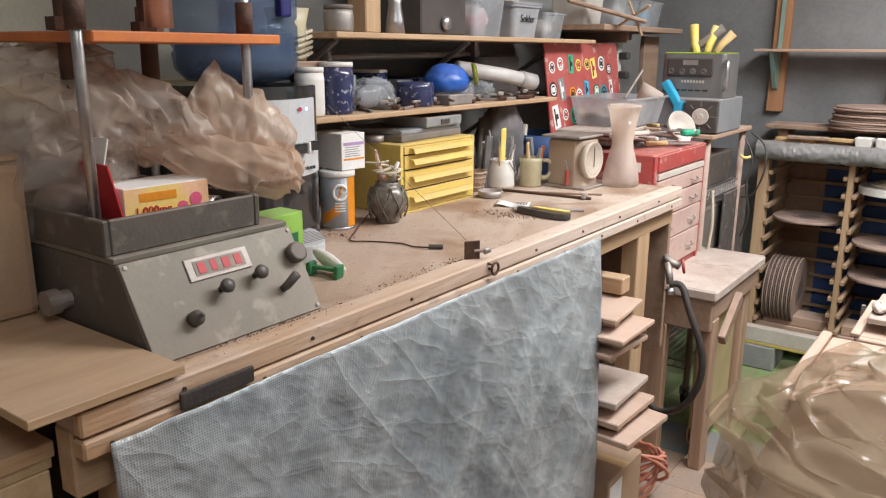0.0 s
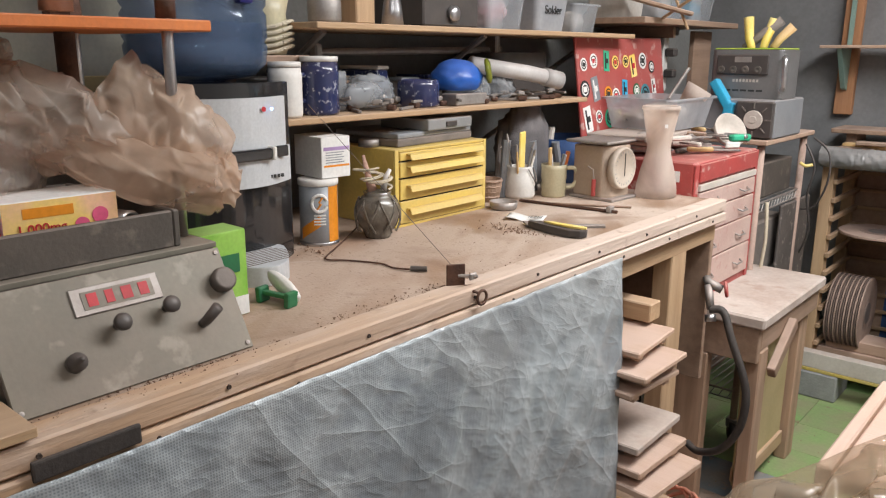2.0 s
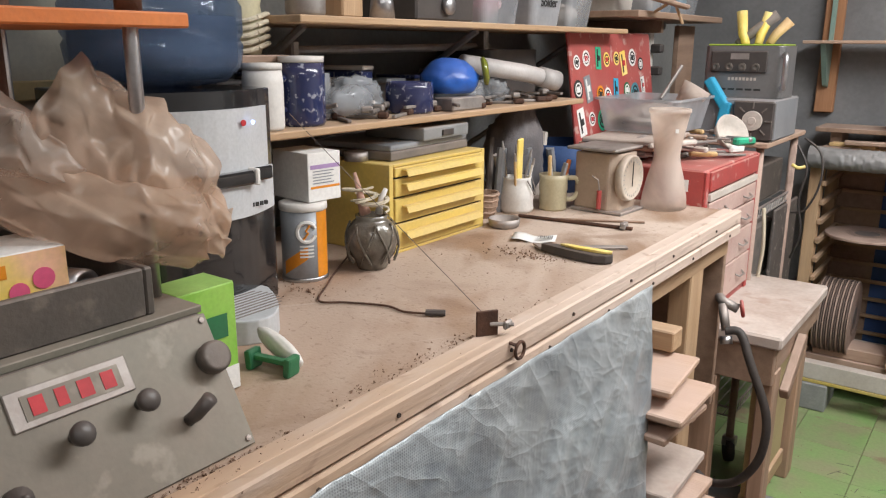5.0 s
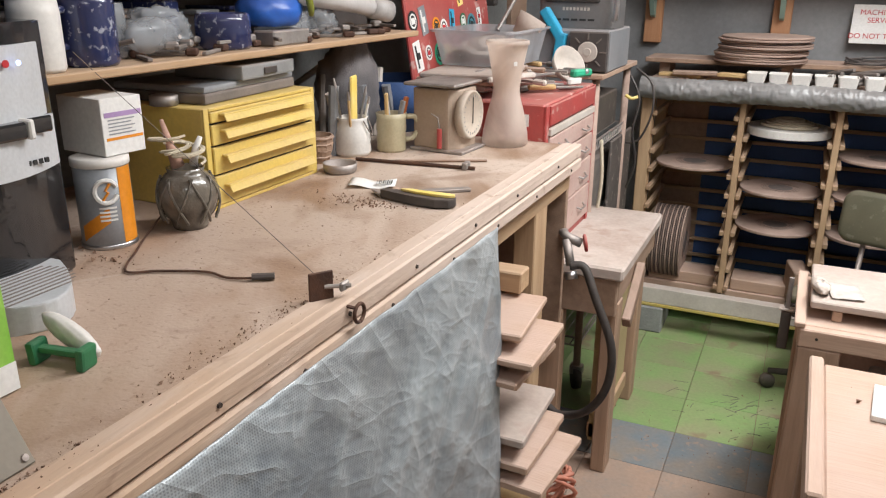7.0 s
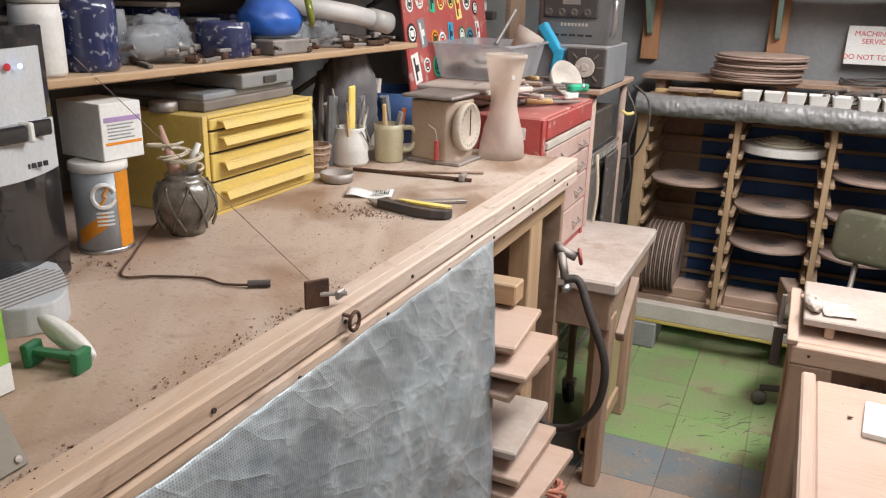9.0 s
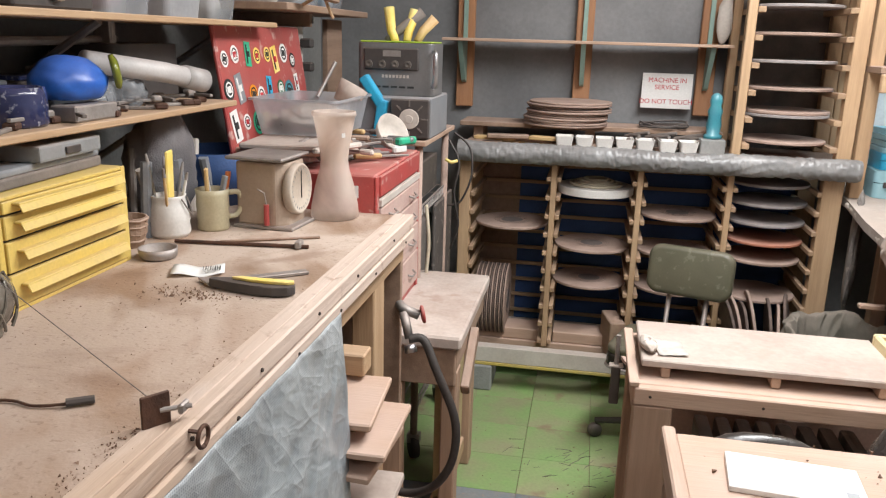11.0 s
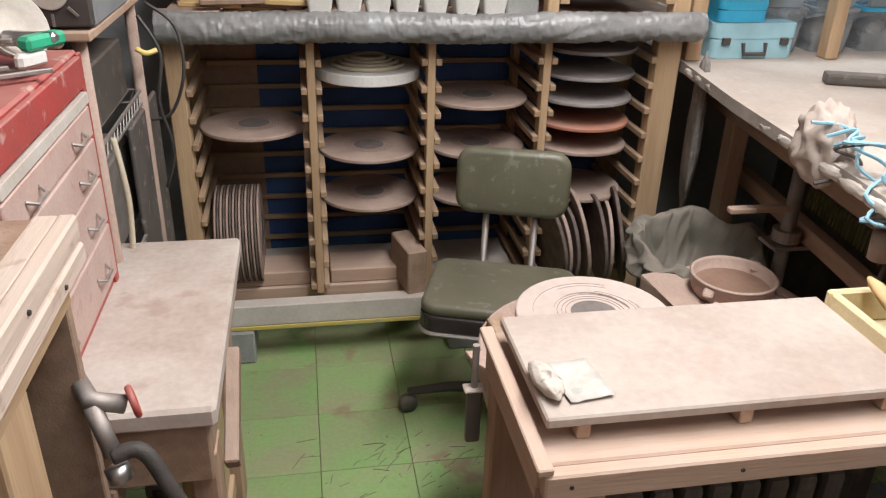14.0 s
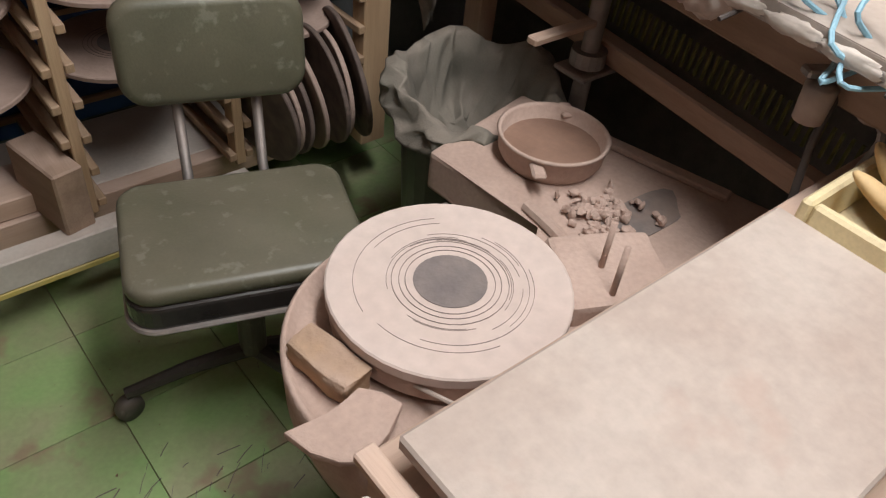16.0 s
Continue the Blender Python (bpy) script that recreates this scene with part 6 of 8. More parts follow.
part("cup", moved(lathe([(0, 0), (0.033, 0), (0.043, 0.06), (0.04, 0.06), (0.03, 0.005), (0, 0.004)], 24), pose(0, 0, 0, 0, 30, 30)), M_SLAB, ck, "", True)
ck2 = thing("wire_whisk", "bent steel kitchen tool sticking out of the tub", "utensil", (-1.88, 3.75, 1.2))
part("handle", tube([(0, 0, 0), (0.04, 0.05, 0.1)], 0.006, 8), M_DULLSTEEL, ck2)
gcl = thing("grey_rag", "grey cloth bundle hanging behind the mug", "cloth", (-2.02, 3.1, BZ))
part("cloth", moved(blob(0.06, 0.07, 0.12, 0.2, 1.8, 2, 4, True, -0.115), pose(0, 0, 0.116)), M_GREYCLOTH, gcl, "", True)
drk = thing("dark_bowl", "blue-black plastic bowl behind the scale", "bowl", (-1.98, 3.3, 1.0))
part("bowl", lathe([(0, -0.034), (0.06, -0.034), (0.1, 0.02), (0.115, 0.1), (0.11, 0.1), (0.09, 0.02), (0, 0.0)], 28), M_DENIM, drk, "", True)

table = thing("wedging_table", "low wooden wedging table with a whitened slab top", "table", (-1.5, 3.65, 0))
part("top", box(-0.13, 0.135, -0.30, 0.275, 0.605, 0.64, 0.006), mat("whitened_wedging_slab", (0.57, 0.49, 0.44), (0.44, 0.345, 0.295), 0.85, 0, 9, 80, 0.25, 0.0, spots=0.5, spot_col=(0.36, 0.24, 0.185), spot_scale=11.0), table, "pinkish white plaster-dusted slab")
part("apron", box(-0.12, 0.12, -0.29, -0.265, 0.5, 0.6045, 0.003), M_OLDWOOD, table)
part("apron", box(0.095, 0.12, -0.264, 0.26, 0.53, 0.6045, 0.003), M_OLDWOOD, table)
part("leg", box(-0.12, -0.02, -0.292, -0.25, 0, 0.4995, 0.004), M_DUSTY_Z, table)
part("leg", box(0.08, 0.122, -0.2645, -0.2, 0, 0.5295, 0.004), M_DUSTY_Z, table)
part("leg", box(0.06, 0.1, 0.18, 0.25, 0, 0.5295, 0.004), M_DUSTY_Z, table)
part("brace", moved(box(-0.012, 0.012, 0.0, 0.2, -0.02, 0.02, 0.003), pose(0.135, -0.2, 0.45, 35, 0, 0)), M_OLDWOOD, table)
part("side_panel", box(0.05, 0.075, -0.19, 0.17, 0.05, 0.5, 0.002), mat("pale_yellow_ply", (0.5, 0.4, 0.2), (0.42, 0.33, 0.16), 0.7, 0, 6, 160, 0.1, 0.3), table, "pale yellow plywood side panel")
part("stretcher", box(0.045, 0.085, -0.19, 0.17, 0.06, 0.11, 0.003), M_PINE_Y, table)
valve = thing("spigot", "brass spigot with a red wheel on the bench end", "valve", (-1.49, 3.24, 0.735))
part("body", tube([(-0.03, 0.055, 0.01), (0.0, 0.0, 0.012), (0.035, 0.01, -0.004)], 0.012, 12), M_DULLSTEEL, valve, "", True)
part("outlet", tube([(0.0, 0.0, 0.005), (0.02, -0.02, -0.055)], 0.011, 12), M_DULLSTEEL, valve, "", True)
wheel = part("hand_wheel", moved(tube([(0.018 * math.cos(i * math.pi / 8), 0.018 * math.sin(i * math.pi / 8), 0) for i in range(17)], 0.0045, 8), pose(0.045, 0.012, -0.002, 0, 80, 20)), M_RED, valve, "red hand wheel", True)
part("spoke", moved(box(-0.017, 0.017, -0.003, 0.003, -0.003, 0.003, 0.001), pose(0.045, 0.012, -0.002, 0, 80, 20)), M_RED, wheel)
hose = thing("rubber_hose", "thick black rubber hose drooping from the spigot", "hose", (-1.47, 3.215, 0.68))
part("hose", tube([(0, 0, 0), (0.035, 0.005, 0.0), (0.07, -0.012, -0.065), (0.118, -0.015, -0.18), (0.122, -0.015, -0.27), (0.1, -0.012, -0.34), (0.055, 0.005, -0.4), (-0.01, 0.03, -0.435), (-0.05, 0.05, -0.43)], 0.0105, 12, None, None, 6), M_RUBBER, hose, "", True)
part("hose_clamp", tube([(0.003, -0.003, -0.012), (0.008, -0.008, -0.03)], 0.015, 12), M_STEEL, hose, "", True)
ext = thing("extension_cord", "orange extension cord coiled on the floor", "cord", (-1.5, 3.1, 0))
for k in range(7):
    part("coil", tube([((0.075 + 0.006 * k) * math.cos(i * 0.4), 0.06 * math.sin(i * 0.4), 0.09 + 0.075 * math.sin(i * 0.4 + 0.5 * k) + 0.004 * k) for i in range(17)], 0.0055, 8), M_ORANGECORD, ext, "", True)

# ---- wire cart with the power station ----
cart = thing("wire_cart", "chrome wire cart on castors beside the rack", "cart", (-1.76, 4.08, 0))
for x in (-0.2, 0.17):
    for y in (-0.24, 0.2):
        part("post", moved(lathe([(0, 0.09), (0.0125, 0.09), (0.0125, 1.06), (0, 1.06)], 12), pose(x, y, 0)), M_CLAY, cart, "clay-caked upright", True)
        c = part("castor", moved(lathe([(0, -0.012), (0.038, -0.012), (0.04, 0), (0.038, 0.012), (0, 0.012)], 18), pose(x, y, 0.04, 0, 90, 30)), M_RUBBER, cart, "black rubber castor", True)
        part("fork", moved(box(-0.022, 0.022, -0.012, 0.02, 0.055, 0.09, 0.003), pose(x, y, 0)), M_DULLSTEEL, c)
for z in (0.19, 0.57, 0.86):
    b = bmesh.new()
    for i in range(15):
        tube([(-0.2 + 0.0264 * i, -0.24, z), (-0.2 + 0.0264 * i, 0.2, z)], 0.002, 5, b)
    for y in (-0.24, 0.2):
        tube([(-0.2, y, z), (0.17, y, z)], 0.004, 6, b)
        tube([(-0.2, y, z - 0.03), (0.17, y, z - 0.03)], 0.003, 6, b)
        for i in range(12):
            tube([(-0.2 + 0.031 * i, y, z - 0.03), (-0.185 + 0.031 * i, y, z)], 0.0018, 5, b)
    for x in (-0.2, 0.17):
        tube([(x, -0.24, z), (x, 0.2, z)], 0.004, 6, b)
        tube([(x, -0.24, z - 0.03), (x, 0.2, z - 0.03)], 0.003, 6, b)
        for i in range(14):
            tube([(x, -0.24 + 0.031 * i, z - 0.03), (x, -0.225 + 0.031 * i, z)], 0.0018, 5, b)
    part("wire_shelf", b, M_DULLSTEEL, cart, "clay-caked chrome wire shelf")
part("top_board", box(-0.24, 0.2, -0.28, 0.22, 1.061, 1.078, 0.003), M_DUSTY_X, cart, "dusty plywood top board")
stereo = thing("stereo", "dusty black stereo on the wire cart", "stereo", (-1.77, 4.06, 0.865))
part("case", box(-0.17, 0.16, -0.21, 0.18, 0, 0.12, 0.004), M_DARKMETAL, stereo)
for k in range(3):
    part("knob", moved(lathe([(0, 0), (0.014, 0), (0.012, 0.012), (0, 0.012)], 14), pose(-0.1 + 0.09 * k, -0.2105, 0.06, 90, 0, 0)), M_DULLSTEEL, stereo)
bl = thing("leaning_board", "tall splashed dark board leaning behind the cart", "board", (-1.585, 4.28, 0.2), 0)
part("panel", box(-0.012, 0.0, -0.17, 0.15, 0.0, 0.62, 0.004), mat("splashed_dark_board", (0.06, 0.055, 0.052), (0.1, 0.09, 0.085), 0.6, 0, 14, 160, 0.2, 0.2, spots=0.6, spot_col=(0.35, 0.3, 0.27)), bl)
bo = thing("storage_bin", "dark plastic bin on the lower wire shelf", "bin", (-1.77, 4.06, 0.576))
part("bin", box(-0.16, 0.15, -0.2, 0.17, 0, 0.2, 0.01), M_DARK, bo)
pb = thing("power_box", "grey plastic equipment box with a fan grille", "box", (-1.68, 3.96, 1.079), 0)
part("case", box(-0.15, 0.125, -0.13, 0.15, 0, 0.125, 0.005), mat("blue_grey_plastic", (0.22, 0.24, 0.26), (0.18, 0.2, 0.22), 0.5, 0, 10, 160, 0.05, 0.3), pb)
part("fan_housing", box(0.005, 0.125, -0.15, -0.1305, 0.004, 0.12, 0.004), M_BLACK, pb, "black fan grille")
part("fan_hub", moved(lathe([(0, 0), (0.03, 0), (0.03, 0.004), (0.028, 0.005), (0.012, 0.005), (0.011, 0.007), (0, 0.007)], 28), pose(0.065, -0.151, 0.062, 90, 0, 0)), M_WHITEDUST, pb, "round white hub")
for k in range(8):
    a = k * math.pi / 4
    part("grille_ring", moved(box(0.036, 0.056, -0.002, 0.002, 0, 0.003, 0), pose(0.065, -0.151, 0.062, 90, 0, 0) @ pose(0, 0, 0, 0, 0, 45 * k)), M_DARK, pb)
ps = thing("power_station", "grey and black portable power station with lime trim", "power station", (-1.675, 3.95, 1.205), 0)
M_PSGREY = mat("gunmetal_plastic", (0.2, 0.205, 0.21), (0.15, 0.153, 0.157), 0.38, 0.3, 10, 160, 0.03, 0.2)
part("body", prism(round_rect(0.118, 0.085, 0.02), 0.0, 0.155, 0.004), M_PSGREY, ps)
part("front_panel", box(-0.095, 0.075, -0.094, -0.0855, 0.075, 0.14, 0.004), M_BLACK, ps, "black socket panel")
for k in range(4):
    part("socket", moved(lathe([(0, 0), (0.012, 0), (0.012, 0.004), (0.007, 0.005), (0, 0.003)], 14), pose(-0.078 + 0.04 * k, -0.0942, 0.092, 90, 0, 0)), M_DARKMETAL, ps)
part("display", box(-0.035, 0.02, -0.0955, -0.0942, 0.115, 0.133, 0), M_DULLSTEEL, ps, "small grey display")
for k in range(8):
    part("emblem_bar", box(-0.04 + 0.011 * k, -0.033 + 0.011 * k, -0.0864, -0.0852, 0.052, 0.061, 0), M_WHITEDUST, ps)
part("handle", tube([(0.12, -0.088, 0.03), (0.128, -0.1, 0.04), (0.128, -0.1, 0.12), (0.12, -0.088, 0.13)], 0.008, 8, None, None, 3), M_STEEL, ps, "bright side grip", True)
part("trim", box(-0.11, 0.112, -0.08, 0.08, 0.1552, 0.16, 0.002), mat("lime_trim", (0.4, 0.6, 0.02), None, 0.4, 0, 10, 160, 0.02, 0.2), ps, "lime green top trim")
for k in range(6):
    part("vent_slot", box(-0.09 + 0.026 * k, -0.07 + 0.026 * k, -0.0862, -0.085, 0.022, 0.028, 0), M_INK, ps)
for k, (x, y, m, h, lb) in enumerate(((-0.02, 0.02, M_PRINTYEL, 0.1, "yellow-handled tool standing behind the power station"), (0.015, 0.03, M_PRINTYEL, 0.095, "yellow-handled tool standing behind the power station"), (0.05, 0.02, M_TAN, 0.07, "wooden-handled tool standing behind the power station"), (-0.05, 0.03, M_DARK, 0.09, "dark tool standing behind the power station"))):
    t = thing("hand_tool", lb, "tool", (-1.68 + x, 3.95 + y, 1.3655), 0)
    part("handle", tube([(0, 0, 0.0), (0.18 * h * (k - 1), 0.02, 0.03), (0.5 * h * (k - 0.6), 0.03, h)], 0.012, 10, None, 0.017), m, t, "", True)
cy = thing("blue_plastic_tool", "bright blue plastic pistol-grip tool by the power station", "tool", (-1.735, 3.85, 1.0785), 0)
part("body", moved(box(-0.014, 0.014, -0.02, 0.02, 0, 0.1, 0.006, None, 2), pose(0.03, -0.02, 0.1, 0, -35, 0)), M_CYAN, cy)
part("grip", moved(box(-0.016, 0.016, -0.02, 0.02, 0.0, 0.115, 0.006, None, 2), pose(0.02, -0.02, 0.0, 0, 8, 0)), M_CYAN, cy)
strip = thing("power_strip", "white power strip with black plugs on the wall", "power strip", (-2.05, 4.02, 1.21))
part("body", box(0, 0.02, -0.02, 0.02, 0, 0.26, 0.004), M_WHITE, strip)
for k in range(3):
    part("plug", box(0.0205, 0.06, -0.016, 0.016, 0.05 + 0.075 * k, 0.08 + 0.075 * k, 0.005), M_BLACK, strip, "black plug")
pw = thing("plywood_offcut", "upright brown plywood offcut against the wall", "board", (-2.0, 4.25, 1.009))
part("board", box(-0.01, 0.01, -0.08, 0.08, 0, 0.42, 0.002), M_OLDWOOD, pw)
tagged(part("post", box(-2.25, -2.1, 3.98, 4.0, 0.0, 1.43, 0.002), M_OLDWOOD), "brown timber post beside the shelf", "post")

for k, (m, pts, lb) in enumerate((
        (M_BLACK, [(-1.56, 4.3, 1.05), (-1.5, 4.29, 1.0), (-1.49, 4.28, 0.9), (-1.53, 4.3, 0.8), (-1.58, 4.31, 0.78)], "thin black cable drooping from the cart top"),
        (M_BLACK, [(-1.57, 4.25, 1.03), (-1.53, 4.24, 0.95), (-1.545, 4.24, 0.84), (-1.53, 4.26, 0.72), (-1.56, 4.28, 0.62)], "thin black cable drooping from the cart top"),
        (M_PRINTYEL, [(-1.575, 4.22, 0.965), (-1.555, 4.22, 0.955), (-1.535, 4.23, 0.96)], "short yellow cable end on the cart"),
        (M_CORD, [(-1.58, 3.92, 0.86), (-1.565, 3.9, 0.74), (-1.57, 3.9, 0.6), (-1.54, 3.92, 0.5)], "clay-caked pale cord hanging on the cart"))):
    t = thing("hanging_cable", lb, "cable", (0, 0, 0))
    part("cord", tube(pts, 0.004 if k < 2 else 0.006, 7, None, None, 6), m, t, "", True)

# ---- bat rack on the north wall ----
RY = 4.486
rack = thing("bat_rack", "tall pine drying rack with slotted bays for bats", "rack", (0, RY, 0))
part("corner_post", box(-1.567, -1.522, 0, 0.05, 0.12, 0.935, 0.003), M_PINE_Z, rack)
part("corner_post", box(-0.242, -0.172, 0, 0.05, 0.12, 0.945, 0.003), M_PINE_Z, rack)
part("corner_post", box(-1.567, -1.522, 0.33, 0.37, 0.12, 0.935, 0.003), M_PINE_Z, rack)
part("corner_post", box(-0.242, -0.172, 0.33, 0.37, 0.12, 0.945, 0.003), M_PINE_Z, rack)
DIV = (-1.202, -0.881, -0.559)
for x in DIV:
    for y in (0.0, 0.33):
        part("divider", box(x - 0.011, x + 0.011, y, y + 0.04, 0.185, 0.94, 0.002), M_PINE_Z, rack)
LEV = [0.145 + 0.0732 * k for k in range(11)]
bays = ((-1.522, DIV[0] - 0.011), (DIV[0] + 0.011, DIV[1] - 0.011), (DIV[1] + 0.011, DIV[2] - 0.011), (DIV[2] + 0.011, -0.242))
cleat = None
for x0, x1 in bays:
    for z in LEV[1:]:
        for xa, xb in ((x0 + 0.0005, x0 + 0.017), (x1 - 0.017, x1 - 0.0005)):
            part("cleat", box(xa, xb, -0.004, 0.36, z - 0.018, z, 0.002), M_RACK_Y, rack)
for i, (x0, x1) in enumerate(bays[:3]):
    for z in LEV[1:]:
        part("back_slat", box(x0, x1, 0.3705, 0.385, z - 0.02, z - 0.006, 0.001), M_RACK_X, rack)
part("bottom_rail", box(-1.567, -0.172, 0.0505, 0.09, 0.125, 0.185, 0.003), M_DUSTY_X, rack, "dusty bottom rail")
part("bottom_board", box(-1.52, -0.245, 0.0905, 0.33, 0.165, 0.185, 0.002), M_WHITEDUST, rack)
part("top_board", box(-1.57, -0.15, -0.03, 0.38, 0.95, 0.985, 0.003), M_OLDWOOD, rack)
tagged(part("back_sheet", box(-1.36, -0.2, RY + 0.392, RY + 0.4, 0.15, 0.945, 0), M_DENIM), "dark blue sheet hung behind the rack", "sheet")
tagged(part("plywood_sheet", box(-1.56, -1.3605, RY + 0.39, RY + 0.402, 0.15, 0.945, 0), M_OLDWOOD), "brown plywood panel behind the rack", "panel")
kick = thing("kick_board", "white-painted plank with a yellow lower edge under the rack", "plank", (-1.18, RY - 0.06, 0.108))
part("plank", box(-0.40, 0.62, 0, 0.045, 0.014, 0.08, 0.003), M_WHITEDUST, kick)
part("edge", box(-0.40, 0.62, -0.001, 0.046, 0.0, 0.0135, 0.002), mat("worn_yellow_paint", (0.6, 0.45, 0.08), (0.5, 0.4, 0.15), 0.6, 0, 14, 120, 0.1, 0.2), kick, "yellow painted edge")
for x in (-1.5, -0.72):
    cb = thing("concrete_block", "grey concrete block under the rack plank", "block", (x, RY - 0.02, 0.0))
    part("block", box(-0.1, 0.1, -0.05, 0.14, 0.0, 0.107, 0.005), M_BLOCK, cb)

# drape along the rack's top edge
b = bmesh.new()
n, k = 520, 28
rows = []
for i in range(n + 1):
    x = -1.57 + 1.43 * i / n
    row = []
    for j in range(k):
        a = 2 * math.pi * j / k
        r = 0.033 + 0.003 * noise.noise(Vector((x * 9, a, 0))) + 0.0055 * (1 - 2 * abs(noise.noise(Vector((x * 22 + 3.5 * a, 0.7 * a, 3))))) + 0.003 * (1 - 2 * abs(noise.noise(Vector((x * 60 + 6 * a, 1.5 * a, 8)))))
        row.append(b.verts.new((x, RY - 0.033 + r * math.cos(a) * 0.9, 0.966 + 0.012 * noise.noise(Vector((x * 2, 7, 0))) + r * math.sin(a))))
    rows.append(row)
for r0, r1 in zip(rows, rows[1:]):
    for j in range(k):
        b.faces.new((r0[j], r0[(j + 1) % k], r1[(j + 1) % k], r1[j]))
b.faces.new(rows[0])
b.faces.new(rows[-1][::-1])
tagged(part("plastic_drape", b, M_TARPGREY, None, "", True), "rolled grey plastic sheet along the rack top", "plastic sheet")


M_RINGMARK = mat("dark_slip_ring", (0.24, 0.18, 0.16), (0.17, 0.13, 0.115), 0.8, 0, 30, 120, 0.1)


def make_bat(name, label, loc, r, m_top, tilt=(0, 0, 0), group="", centre=True, thick=0.011):
    t = thing(name, label, "bat", loc, tilt[2], group, "", tilt[0], tilt[1])
    part("disc", lathe([(0, 0), (r * 0.985, 0), (r, 0.002), (r, thick - 0.002), (r * 0.985, thick), (0, thick)], 40), m_top, t)
    if centre:
        part("centre", lathe([(0, thick + 0.0004), (r * 0.3, thick + 0.0004), (r * 0.3, thick + 0.0011), (0, thick + 0.0011)], 28), M_BATDARK, t, "dark worn centre")
        for q in (0.36, 0.41, 0.47):
            part("ring_mark", lathe([(r * q, thick + 0.0003), (r * q + 0.001, thick + 0.0003), (r * q + 0.001, thick + 0.0009), (r * q, thick + 0.0009), (r * q, thick + 0.0003)], 36), M_RINGMARK, t)
    return t


def bay_x(i):
    return (bays[i][0] + bays[i][1]) / 2


G = "bats in the rack"
LB = "clay-smeared round bat resting in the rack"
for i, lv in ((0, 7), (1, 6), (1, 4), (2, 8), (2, 6), (2, 4)):
    make_bat("bat", LB, (bay_x(i), RY + 0.15, LEV[lv] + 0.0005), 0.147, M_BAT, (0, 0, 25 * i), G)
for lv, m, lb in ((10, M_BATGREY, "grey plastic bat resting in the rack"), (9, M_BATGREY, "grey plastic bat resting in the rack"), (8, M_BATGREY, "grey plastic bat resting in the rack"), (7, M_BATORANGE, "orange-brown bat resting in the rack"), (6, M_BAT, LB), (4, M_BAT, LB)):
    make_bat("bat", lb, (bay_x(3), RY + 0.15, LEV[lv] + 0.0005), 0.144, m, (0, 0, 10 * lv), G, False)
wb = make_bat("white_bat", "white plaster bat with cord coiled on it", (bay_x(1), RY + 0.14, LEV[9] + 0.0005), 0.147, M_WHITE, (0, 0, 0), "", False, 0.03)
cd = thing("cord_coil", "pale cord looped on the white bat", "cord", (bay_x(1), RY + 0.13, LEV[9] + 0.031))
for q in range(4):
    part("loop", tube([((0.1 - 0.018 * q) * math.cos(i * 0.42), (0.09 - 0.016 * q) * math.sin(i * 0.42), 0.006 + 0.006 * q) for i in range(16)], 0.006, 7), M_CORD, cd, "", True)

# bats standing on edge in the lowest slots
for i in range(15):
    make_bat("standing_bat", "corrugated plaster bat standing on edge in the rack", (-1.492 + 0.0085 * i, RY + 0.13, 0.335), 0.147, M_BATEDGE if i % 2 else M_BAT, (0, 90, 0), "bats on edge by the post", i == 14, 0.0062)
for i in range(7):
    make_bat("standing_bat", "clay-crusted bat leaning on edge in the rack", (-0.53 + 0.034 * i + (0.03 if i > 3 else 0), RY + 0.0 + 0.01 * (i % 2), 0.335 - 0.01 * (i % 3)), 0.148 - 0.012 * (i % 3), M_BAT if i % 2 else M_BATEDGE, (0, 80 + 3 * (i % 3), 10 - 4 * i), "bats leaning in the rack", False, 0.011)
blk = thing("wood_block", "rough timber block in the bottom of the rack", "block", (-0.93, RY + 0.02, 0.186))
part("block", moved(box(-0.03, 0.03, -0.06, 0.1, 0, 0.14, 0.004), pose(0, 0, 0, 0, 0, 12)), M_OLDWOOD, blk)
for x in (-1.36, -1.04):
    t = thing("timber_offcut", "pale timber offcut lying in the rack bottom", "offcut", (x, RY + 0.06, 0.1865))
    part("board", box(-0.13, 0.13, 0, 0.12, 0, 0.045, 0.003), M_DUSTY_X, t)

# upper rack tower
tower = thing("upper_rack", "upright pine slot rack standing on the rack top", "rack", (0, RY, 0.986))
for x0, x1 in ((-0.572, -0.54), (-0.215, -0.165)):
    for y in (0.0, 0.3):
        part("post", box(x0, x1, y, y + 0.045, 0, 1.3, 0.003), M_PINE_Z, tower)
UL = [0.053 + 0.095 * k for k in range(13)]
for z in UL:
    for xa, xb in ((-0.5395, -0.513), (-0.242, -0.2155)):
        part("cleat", box(xa, xb, -0.003, 0.34, z - 0.02, z, 0.002), M_RACK_Y, tower)
part("back_panel", box(-0.57, -0.17, 0.346, 0.356, 0, 1.3, 0), M_DARK, tower)
for kz in range(7):
    make_bat("bat", "dusty dark bat resting in the upper rack", (-0.378, RY + 0.145, 0.986 + UL[kz] + 0.0005), 0.155, M_BATGREY if kz % 2 else M_BAT, (0, 0, 0), "bats in the upper rack", False)
make_bat("bat", "dusty dark bat resting in the upper rack", (-0.378, RY + 0.145, 0.986 + UL[1] + 0.0125), 0.155, M_BAT, (0, 0, 0), "bats in the upper rack", False)

